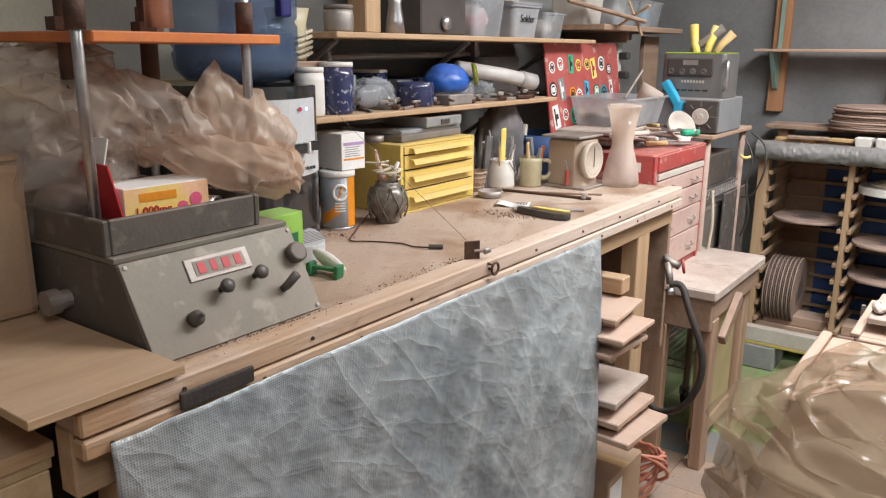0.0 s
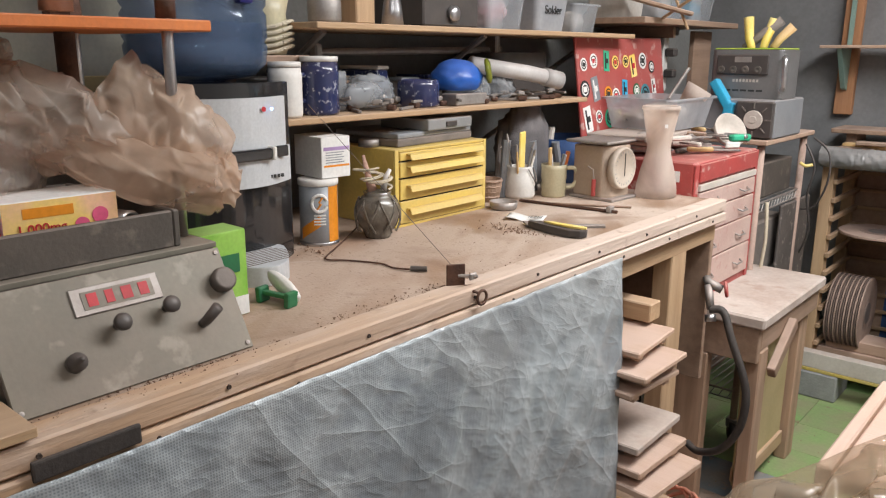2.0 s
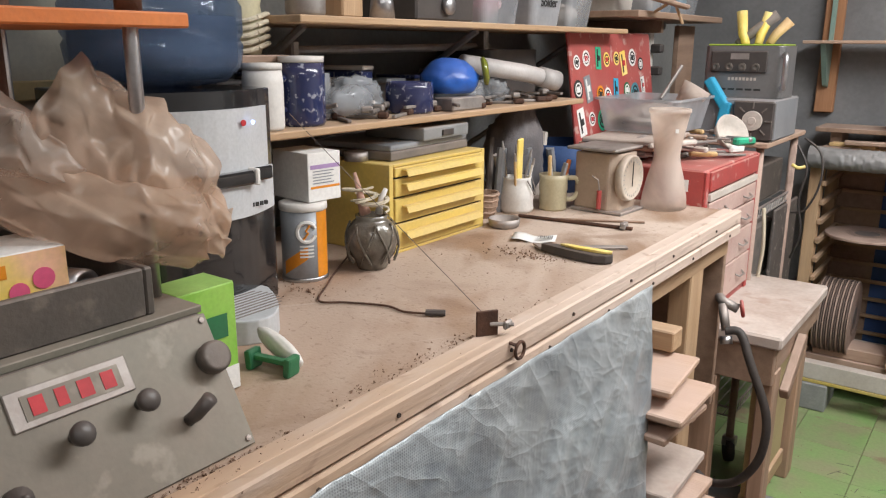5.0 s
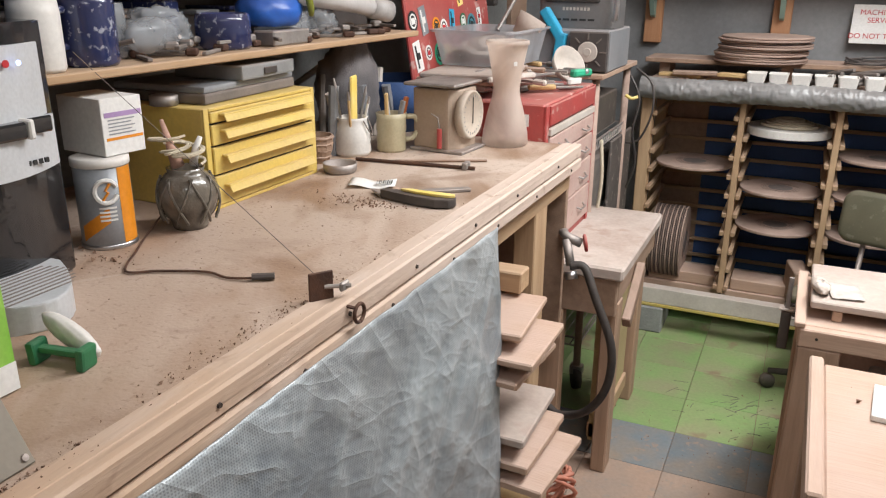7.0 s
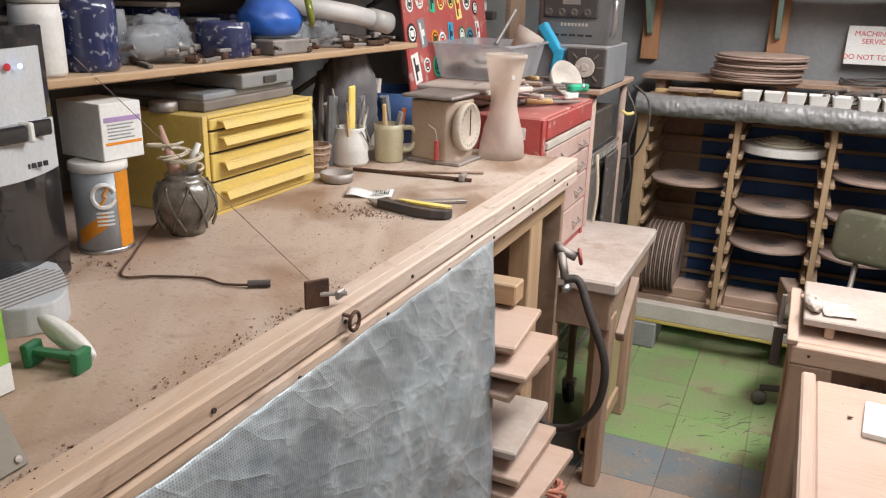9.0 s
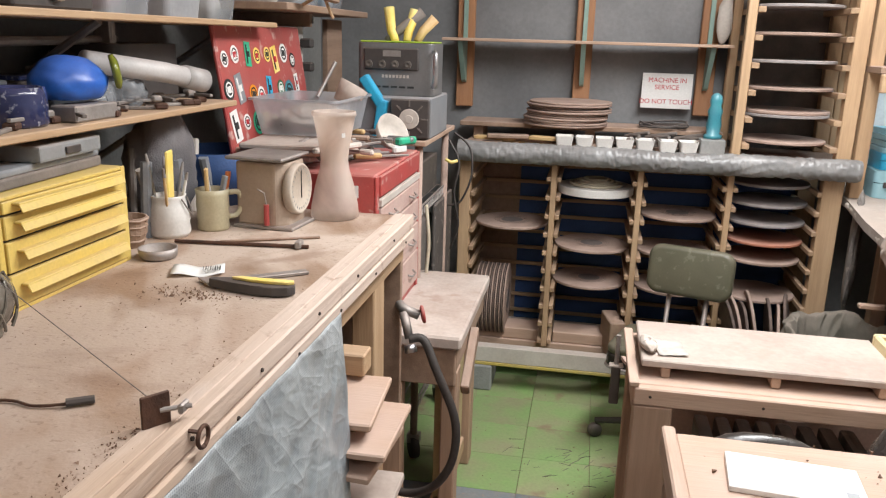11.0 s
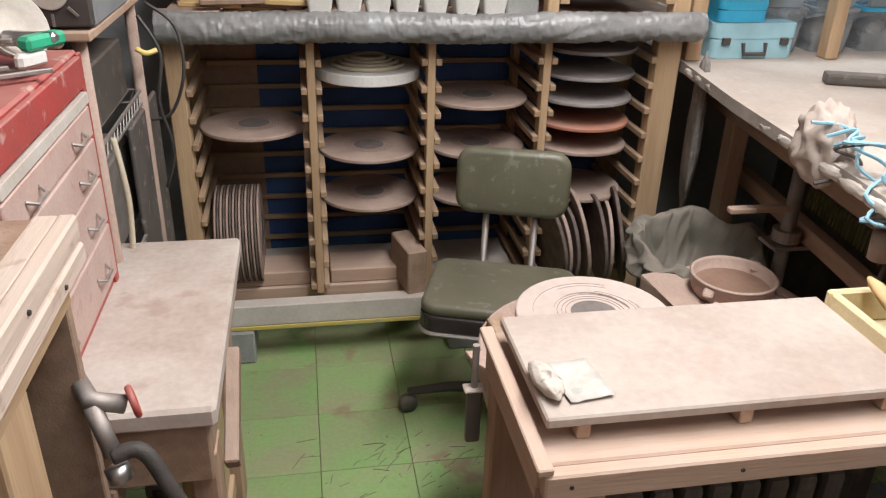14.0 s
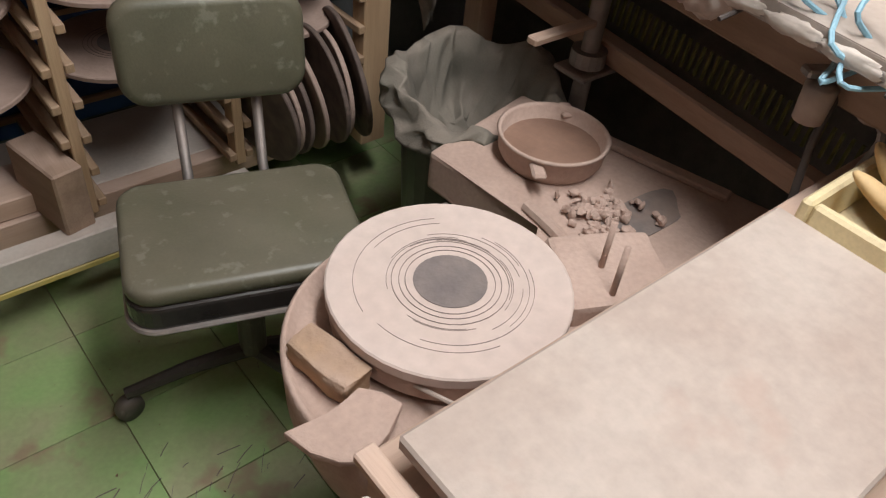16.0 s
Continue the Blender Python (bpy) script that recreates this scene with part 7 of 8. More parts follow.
# rack top
ledge = tagged(part("ledge_board", box(-1.6, -0.58, 4.66, 4.86, 1.04, 1.058, 0.002), M_OLDWOOD), "dusty brown board ledge above the rack", "ledge")
for x in (-1.55, -1.1, -0.62):
    tagged(part("ledge_block", box(x, x + 0.04, 4.7, 4.85, 0.9855, 1.0395, 0.002), M_OLDWOOD), "short timber block under the ledge", "block")
for k in range(11):
    make_bat("stacked_bat", "clay-smeared bat in a tall stack on the ledge", (-1.17 + 0.008 * math.sin(k * 2.1) - (0.0 if k > 4 else 0.012), 4.70 + 0.006 * math.cos(k * 1.7), 1.0585 + 0.0086 * k), 0.168 - 0.006 * (k % 3), M_BAT, (0, 0, 33 * k), "stack of bats", False, 0.0076)
sg = thing("sign", "white warning sign with red capital letters", "sign", (-0.787, 4.852, 1.195))
part("plate", box(-0.099, 0.099, -0.003, 0.0, -0.07, 0.07, 0.001), M_WHITEPAPER, sg)
SF = pose(0, -0.0036, 0, 90, 0, 0)
for line, z in (("MACHINE IN", 0.042), ("SERVICE", 0.014), ("DO NOT TOUCH", -0.043)):
    text(line, 0.0265, M_PRINTRED, sg, Matrix.Translation((0, -0.0036, z)) @ pose(0, 0, 0, 90, 0, 0))
for k in range(7):
    t = thing("white_tray", "small white plastic tray on the rack top", "tray", (-1.172 + 0.0735 * k + (0.008 if k > 4 else 0), 4.495, 0.992), 0, "row of white trays")
    b = bmesh.new()
    i0, o0 = round_rect(0.026, 0.035, 0.006, 3), round_rect(0.033, 0.045, 0.008, 3)
    ra = [[b.verts.new((x, y, 0)) for x, y in i0], [b.verts.new((x, y, 0.045)) for x, y in o0], [b.verts.new((x * 0.94, y * 0.94, 0.045)) for x, y in o0], [b.verts.new((x * 0.9, y * 0.9, 0.004)) for x, y in i0]]
    b.faces.new(ra[0][::-1])
    b.faces.new(ra[3])
    for r0, r1 in zip(ra, ra[1:]):
        for q in range(len(r0)):
            b.faces.new((r0[q], r0[(q + 1) % len(r0)], r1[(q + 1) % len(r1)], r1[q]))
    part("tray", b, M_WHITE, t)
rng = random.Random(21)
for k in range(6):
    t = thing("wood_scrap", "rough wooden offcut lying on the rack top", "offcut", (-1.5 + 0.055 * k, 4.56 + rng.uniform(-0.05, 0.05), 0.9855 + 0.014 * (k % 3)), rng.uniform(-35, 20), "offcuts on the rack top")
    part("board", box(-0.08, 0.08, -0.025, 0.025, 0, 0.013, 0.002), M_TAN if k % 2 else M_OLDWOOD, t)
for k, (x, m, lb) in enumerate(((-0.95, M_DARK, "dark trimming tool pile on the rack top"), (-0.85, M_DULLSTEEL, "grey metal tool pile on the rack top"), (-0.72, M_DARK, "dark wooden trough on the rack top"))):
    t = thing("tool_pile", lb, "tools", (x, 4.58, 0.9855), 15 * k)
    for q in range(6):
        part("tool", moved(tube([(-0.07, 0, 0), (0.0, 0.004, 0.012), (0.07, 0, 0.02)], 0.007, 7), pose(0.01 * q, 0.012 * q - 0.03, 0.01 + 0.007 * q, 0, 4 * q, 25 * q)), m, t)
cordpile = thing("cable_pile", "tangled black cable on the ledge", "cable", (-0.8, 4.7, 1.059))
for q in range(4):
    part("loop", tube([(0.09 * math.cos(i * 0.45 + q), 0.05 * math.sin(i * 0.45), 0.008 + 0.007 * q * abs(math.sin(i * 0.3 + q))) for i in range(15)], 0.004, 6), M_BLACK, cordpile)
st = tagged(part("figurine", moved(lathe([(0, 0), (0.034, 0), (0.034, 0.012), (0.024, 0.018), (0.028, 0.05), (0.024, 0.08), (0.028, 0.1), (0.02, 0.118), (0.024, 0.135), (0.02, 0.155), (0.008, 0.165), (0, 0.166)], 14, None, 1.0, 0.85), pose(-0.632, 4.56, 1.045, 0, 0, 20)), M_TURQ, None, "", True), "small turquoise glazed ceramic figurine", "figurine")
pdst = thing("stone_block", "grey carved block under the figurine", "block", (-0.632, 4.56, 0.9855))
part("block", box(-0.045, 0.045, -0.04, 0.04, 0, 0.058, 0.004), M_BLOCK, pdst)
wn = thing("glove", "pale work glove hanging from the wall shelf", "glove", (-0.6, 4.8, 1.383))
part("glove", moved(blob(0.03, 0.015, 0.09, 0.12, 1.6, 9, 3, False, -0.0895), pose(0, 0, 0.09)), M_WHITEDUST, wn, "", True)

# ---- throwing wheel ----
whl = thing("potters_wheel", "clay-covered potter's wheel with a round splash pan", "potter's wheel", (-0.68, 3.672, 0))
part("leg", box(0.22, 0.27, 0.26, 0.31, 0, 0.36, 0.003), M_DARKMETAL, whl)
part("leg", box(0.55, 0.6, 0.26, 0.31, 0, 0.36, 0.003), M_DARKMETAL, whl)
part("leg", box(-0.12, -0.07, -0.14, -0.09, 0, 0.38, 0.003), M_DARKMETAL, whl)
part("leg", box(0.55, 0.6, -0.16, -0.11, 0, 0.36, 0.003), M_DARKMETAL, whl)
b = prism([(0.262, 0.36), (0.545, 0.42), (0.67, -0.11), (0.1, -0.17), (0.0, -0.1), (0.29, 0.1)], 0.361, 0.44, 0.008)
part("deck", b, M_CLAY, whl, "clay-caked rectangular deck")
pan = lathe([(0.0, 0.5), (0.1, 0.5), (0.19, 0.5), (0.2, 0.503), (0.207, 0.515), (0.21, 0.518), (0.215, 0.512), (0.211, 0.44), (0.195, 0.38), (0, 0.37)], 64)
part("splash_pan", moved(pan, pose(-0.022, -0.05, 0)), M_CLAY, whl, "round clay-coated splash pan", True)
part("wheel_head", lathe([(0, 0.501), (0.03, 0.501), (0.03, 0.51), (0.15, 0.512), (0.15, 0.54), (0, 0.54)], 44), M_CLAY, whl)
part("ridge", tube([(0.3, 0.15, 0.445), (0.28, 0.03, 0.447), (0.22, -0.06, 0.447)], 0.012, 8, None, None, 4), M_CLAY, whl)
part("bar", moved(box(-0.16, 0.16, -0.014, 0.014, 0, 0.012, 0.003), pose(0.58, 0.13, 0.4405, 0, 0, -76)), M_CLAY, whl)
whead_bat = make_bat("wheel_bat", "smooth clay-slurried bat on the wheel head", (-0.68, 3.672, 0.5402), 0.155, mat("pale_slurry", (0.61, 0.5, 0.45), (0.56, 0.44, 0.39), 0.75, 0, 5, 50, 0.04), (0, 0, 40), "", True, 0.017)
flap = thing("clay_shelf", "cracked clay slab propped at the splash pan", "slab", (-0.88, 3.585, 0.5185), 0)
part("slab", prism([(-0.07, 0.03), (-0.06, -0.008), (-0.042, -0.034), (-0.02, -0.05), (0.02, -0.035), (0.056, -0.012), (0.046, 0.014), (0.028, 0.034), (-0.02, 0.02)], 0, 0.011, 0.003), M_CLAY, flap)
flap2 = thing("clay_shelf", "rough clay-caked slab beside the wheel head", "slab", (-0.47, 3.6, 0.5), -25)
b = prism([(-0.07, -0.07), (0.085, -0.08), (0.095, 0.06), (-0.055, 0.072)], -0.0595, 0.032, 0.008)
bmesh.ops.subdivide_edges(b, edges=b.edges[:], cuts=5, use_grid_fill=True)
for v in b.verts:
    low = 1.0 if v.co.z < 0.02 else 0.35
    v.co += low * (0.008 * noise.noise_vector(v.co * 22) + 0.004 * noise.noise_vector(v.co * 70))
    v.co.z = max(v.co.z, -0.0595)
part("slab", b, M_CLAY, flap2)
for x, y, h in ((-0.5, 3.555, 0.09), (-0.472, 3.6, 0.085)):
    t = thing("metal_pin", "thin clay-covered steel pin standing in the deck", "pin", (x, y, 0.52))
    part("pin", tube([(0, 0, 0), (0.004, 0.002, h)], 0.0045, 8), M_CLAY, t, "", True)
b = box(-0.022, 0.022, -0.05, 0.05, 0, 0.036, 0.006, None, 2)
bmesh.ops.subdivide_edges(b, edges=b.edges[:], cuts=3, use_grid_fill=True)
for v in b.verts:
    q = v.co * 60
    v.co += 0.006 * noise.noise_vector(q * 0.5) + 0.003 * noise.noise_vector(q * 1.7)
    v.co.z = max(v.co.z, 0.0)
tagged(part("sponge", moved(b, pose(-0.858, 3.672, 0.5005, 0, 0, 12)), M_SPONGE, None, "", True), "worn ochre sponge in the splash pan", "sponge")
ndl = thing("wooden_stick", "thin pale stick lying over the splash pan", "stick", (-0.8, 3.565, 0.53), 0)
part("stick", tube([(0, 0.02, 0.0), (0.03, -0.07, 0.012)], 0.003, 7), M_SLAB, ndl)
pot = thing("water_pot", "round clay-coated water pot with small handles", "pot", (-0.243, 3.908, 0.4405))
part("bowl", lathe([(0, 0.004), (0.085, 0.0), (0.094, 0.016), (0.097, 0.046), (0.101, 0.05), (0.096, 0.054), (0.091, 0.047), (0.087, 0.02), (0, 0.018)], 40), M_CLAY, pot, "", True)
part("water", lathe([(0, 0.024), (0.0875, 0.024)], 30), M_WETCLAY, pot, "murky brown water")
part("handle", moved(box(-0.022, 0.022, -0.012, 0.012, 0.032, 0.043, 0.004), pose(-0.09, -0.055, 0, 0, 0, 55)), M_CLAY, pot)
part("handle", moved(box(-0.022, 0.022, -0.012, 0.012, 0.032, 0.043, 0.004), pose(0.09, 0.055, 0, 0, 0, 55)), M_CLAY, pot)
b = bmesh.new()
rng = random.Random(3)
for q in range(80):
    moved(blob(rng.uniform(0.004, 0.012), rng.uniform(0.004, 0.01), rng.uniform(0.004, 0.01), 0.45, 1.5, q, 2), pose(-0.29 + rng.gauss(0, 0.035), 3.74 + rng.gauss(0, 0.03), 0.447 + 0.008 * rng.random(), 0, 0, rng.random() * 180), b)
tagged(part("clay_lumps", b, M_CLAY), "heap of clay trimmings on the wheel deck", "clay scraps", kind="stuff")
smear = tagged(part("water_puddle", prism([(0.08 * math.cos(a) * (1 + 0.25 * math.sin(3 * a)), 0.05 * math.sin(a) * (1 + 0.2 * math.cos(2 * a))) for a in [i * 0.3 for i in range(21)]], 0, 0.0015), mat("grey_slurry", (0.2, 0.17, 0.16), (0.28, 0.21, 0.18), 0.3, 0, 20, 90, 0.2)), "grey slurry smear on the wheel deck", "slurry")
smear.location = (-0.22, 3.7, 0.441)

rng = random.Random(12)
for q in range(16):
    rr, a0, span = rng.uniform(0.075, 0.125), rng.uniform(0, 6.28), rng.uniform(0.7, 2.2)
    part("arc_mark", tube([(rr * math.cos(a0 + span * i / 14), rr * math.sin(a0 + span * i / 14), 0.0172) for i in range(15)], 0.0005, 4), M_RINGMARK, whead_bat)

# ---- chair ----
chair = thing("office_chair", "old olive vinyl swivel chair with a square seat", "chair", (-0.762, 4.076, 0), -19)
part("seat", cushion(0.185, 0.135, 0.045, 0.372, 0.405, 0.014), M_SEAT, chair, "worn olive vinyl seat", True)
part("seat_band", cushion(0.186, 0.136, 0.046, 0.328, 0.376, 0.008), M_LEATHER, chair, "black vinyl seat edge")
part("seat_rim", tube([(x, y, 0.328) for x, y in round_rect(0.187, 0.137, 0.046)] + [(0.187, 0.091, 0.328)], 0.005, 6), M_DULLSTEEL, chair)
back = cushion(0.148, 0.088, 0.045, -0.024, 0.024, 0.018)
part("backrest", moved(back, pose(0.0, 0.198, 0.605, 82, 0, 0)), M_SEAT, chair, "padded olive vinyl back", True)
for x in (-0.065, 0.065):
    part("back_strut", tube([(x, 0.13, 0.34), (x, 0.18, 0.38), (x, 0.21, 0.55)], 0.009, 8), M_DULLSTEEL, chair, "", True)
part("column", lathe([(0, 0.1), (0.025, 0.1), (0.025, 0.3), (0.06, 0.3), (0.08, 0.327), (0, 0.327)], 18), M_DARKMETAL, chair)
for q in range(4):
    a = radians((185, 91, 1, -51)[q])
    lg = part("base_leg", tube([(0, 0, 0.1), (0.12 * math.cos(a), 0.12 * math.sin(a), 0.09), (0.23 * math.cos(a), 0.23 * math.sin(a), 0.065)], 0.016, 8, None, 0.011), M_RUBBER, chair)
    part("castor", moved(lathe([(0, -0.012), (0.024, -0.012), (0.027, 0), (0.024, 0.012), (0, 0.012)], 16), pose(0.23 * math.cos(a), 0.23 * math.sin(a), 0.0275, 90, 0, 30 + 70 * q)), M_DARKMETAL, lg, "worn castor", True)

# ---- dark bin with a canvas liner ----
bn_ = thing("waste_bin", "black bin lined with a crumpled canvas apron", "bin", (-0.22, 4.14, 0))
part("bin", lathe([(0, 0), (0.12, 0), (0.142, 0.42), (0.137, 0.42), (0.115, 0.01), (0, 0.01)], 28), M_BLACK, bn_)
b = bmesh.new()
rows = []
liner_prof = [(0.05, 0.32), (0.08, 0.335), (0.105, 0.37), (0.12, 0.425), (0.14, 0.472), (0.156, 0.476), (0.166, 0.462), (0.171, 0.448), (0.174, 0.432), (0.176, 0.414)]
for j, (r0, z0) in enumerate(liner_prof):
    row = []
    f = max(0, j - 4) / 5
    g = max(0, 4 - j) / 4
    for i in range(44):
        a = 2 * math.pi * i / 44
        ca, sa = math.cos(a), math.sin(a)
        fold = noise.noise(Vector((3.2 * ca, 3.2 * sa, 0.25 * j)))
        crease = 1 - 2 * abs(noise.noise(Vector((4.5 * ca, 4.5 * sa, 0.5 * j + 7))))
        r = r0 + 0.026 * (0.2 + f + g) * fold + 0.012 * (0.3 + f + g) * crease
        z = z0 + 0.05 * noise.noise(Vector((1.6 * ca, 1.6 * sa, 4))) + 0.03 * f * noise.noise(Vector((2.5 * ca, 2.5 * sa, 9))) + 0.03 * sa
        row.append(b.verts.new((r * ca, r * sa, z)))
    rows.append(row)
for r0, r1 in zip(rows, rows[1:]):
    for i in range(44):
        b.faces.new((r0[i], r0[(i + 1) % 44], r1[(i + 1) % 44], r1[i]))
b.faces.new(rows[0])
lin = bag_part("liner", crinkled(b, 0.0055, 3, 0.7), M_CLOTH, bn_, "green-grey canvas liner folded over the rim")
lin.modifiers.new("thickness", "SOLIDIFY").thickness = 0.003
hang = thing("canvas_apron", "splashed dark canvas hanging beside the rack", "apron", (-0.13, 4.42, 0.46), -20)
part("cloth", moved(blob(0.02, 0.085, 0.22, 0.16, 2.2, 6, 4, False), pose(0, 0, 0.22)), mat("splashed_canvas", (0.14, 0.12, 0.11), (0.25, 0.22, 0.2), 0.9, 0, 14, 160, 0.3, 0.0, spots=0.5, spot_col=(0.4, 0.34, 0.3)), hang, "", True)

# ---- board table in front of the wheel ----
tbl = thing("work_table", "low timber work table in front of the wheel", "table", (-0.945, 3.135, 0))
part("top", box(0.0, 0.95, 0.0235, 0.345, 0.632, 0.652, 0.003), M_DUSTY_X, tbl)
part("edge_rail", box(0.0, 0.575, 0.0, 0.023, 0.61, 0.651, 0.003), M_DUSTY_X, tbl, "pale pine front rail")
for x in (0.035, 0.27, 0.54):
    part("screw", moved(lathe([(0, 0), (0.0035, 0), (0.003, 0.0014), (0, 0.001)], 8), pose(x, 0.0, 0.632, 90, 0, 0)), M_SCREW, tbl)
part("edge_rail", box(0.0, 0.03, 0.0305, 0.34, 0.58, 0.6315, 0.003), M_DUSTY_Y, tbl)
part("lip", box(-0.012, 0.01, 0.0, 0.345, 0.6525, 0.664, 0.002), M_DUSTY_Y, tbl)
for x, y in ((0.0, 0.001), (0.0, 0.27), (0.85, 0.001), (0.85, 0.27)):
    part("leg", box(x, x + 0.085, y, y + 0.04, 0, 0.6095 if y < 0.01 else 0.5945 if y < 0.1 else 0.5795, 0.004), M_DUSTY_Z, tbl)
cl2 = thing("c_clamp", "steel C-clamp gripping the table edge", "clamp", (-0.97, 3.44, 0.625))
part("screw", tube([(0, 0, -0.05), (0, 0, 0.03)], 0.006, 8), M_DULLSTEEL, cl2)
part("pad", box(-0.018, 0.018, -0.012, 0.012, -0.056, -0.05, 0.002), M_WHITEDUST, cl2)
part("frame", box(-0.012, 0.012, -0.008, 0.008, -0.16, -0.0565, 0.003), M_DARKMETAL, cl2)
bd = thing("slab_board", "clay-whitened plywood board resting on battens", "board", (-0.93, 3.2, 0.653))
for x in (0.045, 0.28, 0.5):
    part("batten", box(x, x + 0.02, 0.0, 0.25, 0.0, 0.0245, 0.002), M_DUSTY_Y, bd)
part("board", box(0.0, 0.555, -0.006, 0.256, 0.025, 0.042, 0.003), M_SLAB, bd, "pinkish white dusted board")
pm = thing("pumice_stone", "pitted pumice stone on the slab board", "stone", (-0.913, 3.262, 0.6955), 100)
part("stone", moved(blob(0.042, 0.018, 0.014, 0.12, 2.2, 2, 4), pose(0, 0, 0.013)), mat("pumice", (0.6, 0.52, 0.46), (0.5, 0.42, 0.36), 0.9, 0, 30, 90, 0.6, 0, spots=0.8, spot_col=(0.12, 0.09, 0.08)), pm, "", True)
nt = thing("paper_note", "crumpled printed paper beside the stone", "paper", (-0.864, 3.268, 0.6955), 97)
b = bmesh.new()
g = [[b.verts.new((-0.045 + 0.09 * i / 8, -0.034 + 0.066 * j / 6, 0.004 + 0.004 * noise.noise(Vector((i * 0.7, j * 0.7, 3))))) for i in range(9)] for j in range(7)]
for j in range(6):
    for i in range(8):
        b.faces.new((g[j][i], g[j][i + 1], g[j + 1][i + 1], g[j + 1][i]))
sh_ = part("sheet", b, mat("smudged_paper", (0.56, 0.52, 0.48), (0.46, 0.41, 0.37), 0.8, 0, 30, 90, 0.1, 0.0, spots=0.5, spot_col=(0.3, 0.3, 0.28)), nt, "", True)
sh_.modifiers.new("thickness", "SOLIDIFY").thickness = 0.0006
yc = thing("tool_tray", "pale yellow divided plastic tray of wooden tools", "tray", (-0.378, 3.155, 0.653), 0)
part("base", box(0.0, 0.4, -0.02, 0.28, 0.0, 0.006, 0.001), M_YCRATE, yc)
for i, bb in enumerate(((0.0, 0.4, -0.02, -0.005, 0.0065, 0.068), (0.0, 0.4, 0.265, 0.28, 0.0065, 0.068), (0.0, 0.015, -0.0045, 0.2645, 0.0065, 0.068), (0.385, 0.4, -0.0045, 0.2645, 0.0065, 0.068))):
    part("wall", box(*bb, 0.004), M_YCRATE, yc)
for y in (0.09, 0.18):
    part("divider", box(0.0155, 0.3845, y, y + 0.005, 0.0065, 0.042, 0.001), M_YCRATE, yc)
part("divider", box(0.13, 0.135, -0.0045, 0.0895, 0.0065, 0.042, 0.001), M_YCRATE, yc)
part("rim", box(-0.008, 0.408, -0.028, -0.0205, 0.0, 0.028, 0.003), M_YCRATE, yc)
for k, (x, y, l, r, rz, m, tilt) in enumerate(((0.07, 0.2, 0.07, 0.016, 105, M_TAN, -25), (0.11, 0.21, 0.075, 0.018, 70, M_TAN, -25), (0.1, 0.12, 0.06, 0.014, 100, M_TAN, -12), (0.14, 0.14, 0.06, 0.016, 95, M_SLAB, -8), (0.2, 0.14, 0.08, 0.02, 160, M_SLAB, -6), (0.24, 0.1, 0.09, 0.017, 150, M_SLAB, -6), (0.3, 0.2, 0.07, 0.012, 170, M_TAN, -4))):
    t = thing("wooden_rib", "rounded pale wooden rib tool in the yellow tray", "tool", (-0.378 + x, 3.155 + y, 0.722), rz, "tools in the yellow tray", "", 0, tilt)
    part("body", blob(l, r, r * 0.8, 0.06, 1.2, k, 3), m, t, "", True)

# ---- near table with the white board, and the wrapped clay bag ----
nt2 = thing("near_table", "clay-stained timber table with a raised edge strip", "table", (-0.936, 2.62, 0))
part("top", box(0.012, 0.8, -0.36, 0.0, 0.795, 0.815, 0.003), M_DUSTY_X, nt2)
part("edge_strip", box(-0.008, 0.0115, -0.36, 0.003, 0.78, 0.824, 0.003), M_DUSTY_Y, nt2)
part("apron", box(0.0, 0.78, -0.018, -0.002, 0.74, 0.7945, 0.002), M_PINE_X, nt2)
for x, y in ((0.0, -0.07), (0.72, -0.07), (0.0, -0.36), (0.72, -0.36)):
    part("leg", box(x, x + 0.05, y, y + 0.05, 0, 0.7395, 0.003), M_DUSTY_Z, nt2)
wbd = thing("white_tile", "blank white ceramic tile on the near table", "tile", (-0.87, 2.47, 0.8155), -5)
part("tile", box(0.0, 0.17, 0.0, 0.095, 0, 0.008, 0.001), M_WHITEPAPER, wbd)
part("stamp", box(0.145, 0.16, 0.01, 0.03, 0.0082, 0.0086, 0), M_PRINTGREY, wbd)
b = scatter_bm(120, -0.6, 2.52, 0.1, 0.04, 0.8155, 0.001, 0.005, 31)
tagged(part("clay_crumbs", b, M_CRUMB), "dried clay crumbs on the near table", "crumbs", kind="stuff")
blb = thing("black_cushion", "shiny black leather seat cushion behind the near table", "cushion", (-0.46, 2.86, 0.0))
part("pad", moved(blob(0.13, 0.1, 0.2, 0.06, 1.1, 3, 4, False), pose(0.02, 0, 0.60)), M_LEATHER, blb, "", True)
part("pedestal", lathe([(0, 0), (0.16, 0), (0.16, 0.03), (0.03, 0.06), (0.03, 0.42), (0, 0.42)], 20), M_DARKMETAL, blb)
arm = thing("armrest", "curved black padded armrest of the leather seat", "armrest", (-0.75, 2.82, 0.0))
part("pad", tube([(-0.1, -0.02, 0.66), (-0.05, 0.0, 0.70), (0.06, 0.0, 0.70), (0.13, -0.03, 0.66)], 0.022, 12, None, None, 4), M_LEATHER, arm, "", True)
part("post", tube([(0.0, 0, 0.0), (0.0, 0, 0.68)], 0.018, 10), M_DARKMETAL, arm)
radr = thing("radiator", "dark ribbed heater standing under the work table", "heater", (-0.6, 3.3, 0))
for k in range(8):
    part("fin", box(-0.18 + 0.048 * k, -0.145 + 0.048 * k, -0.06, 0.06, 0.1, 0.5, 0.012, None, 2), M_DARKMETAL, radr)
part("foot", box(-0.19, 0.22, -0.05, 0.05, 0.0, 0.0995, 0.004), M_DARKMETAL, radr)

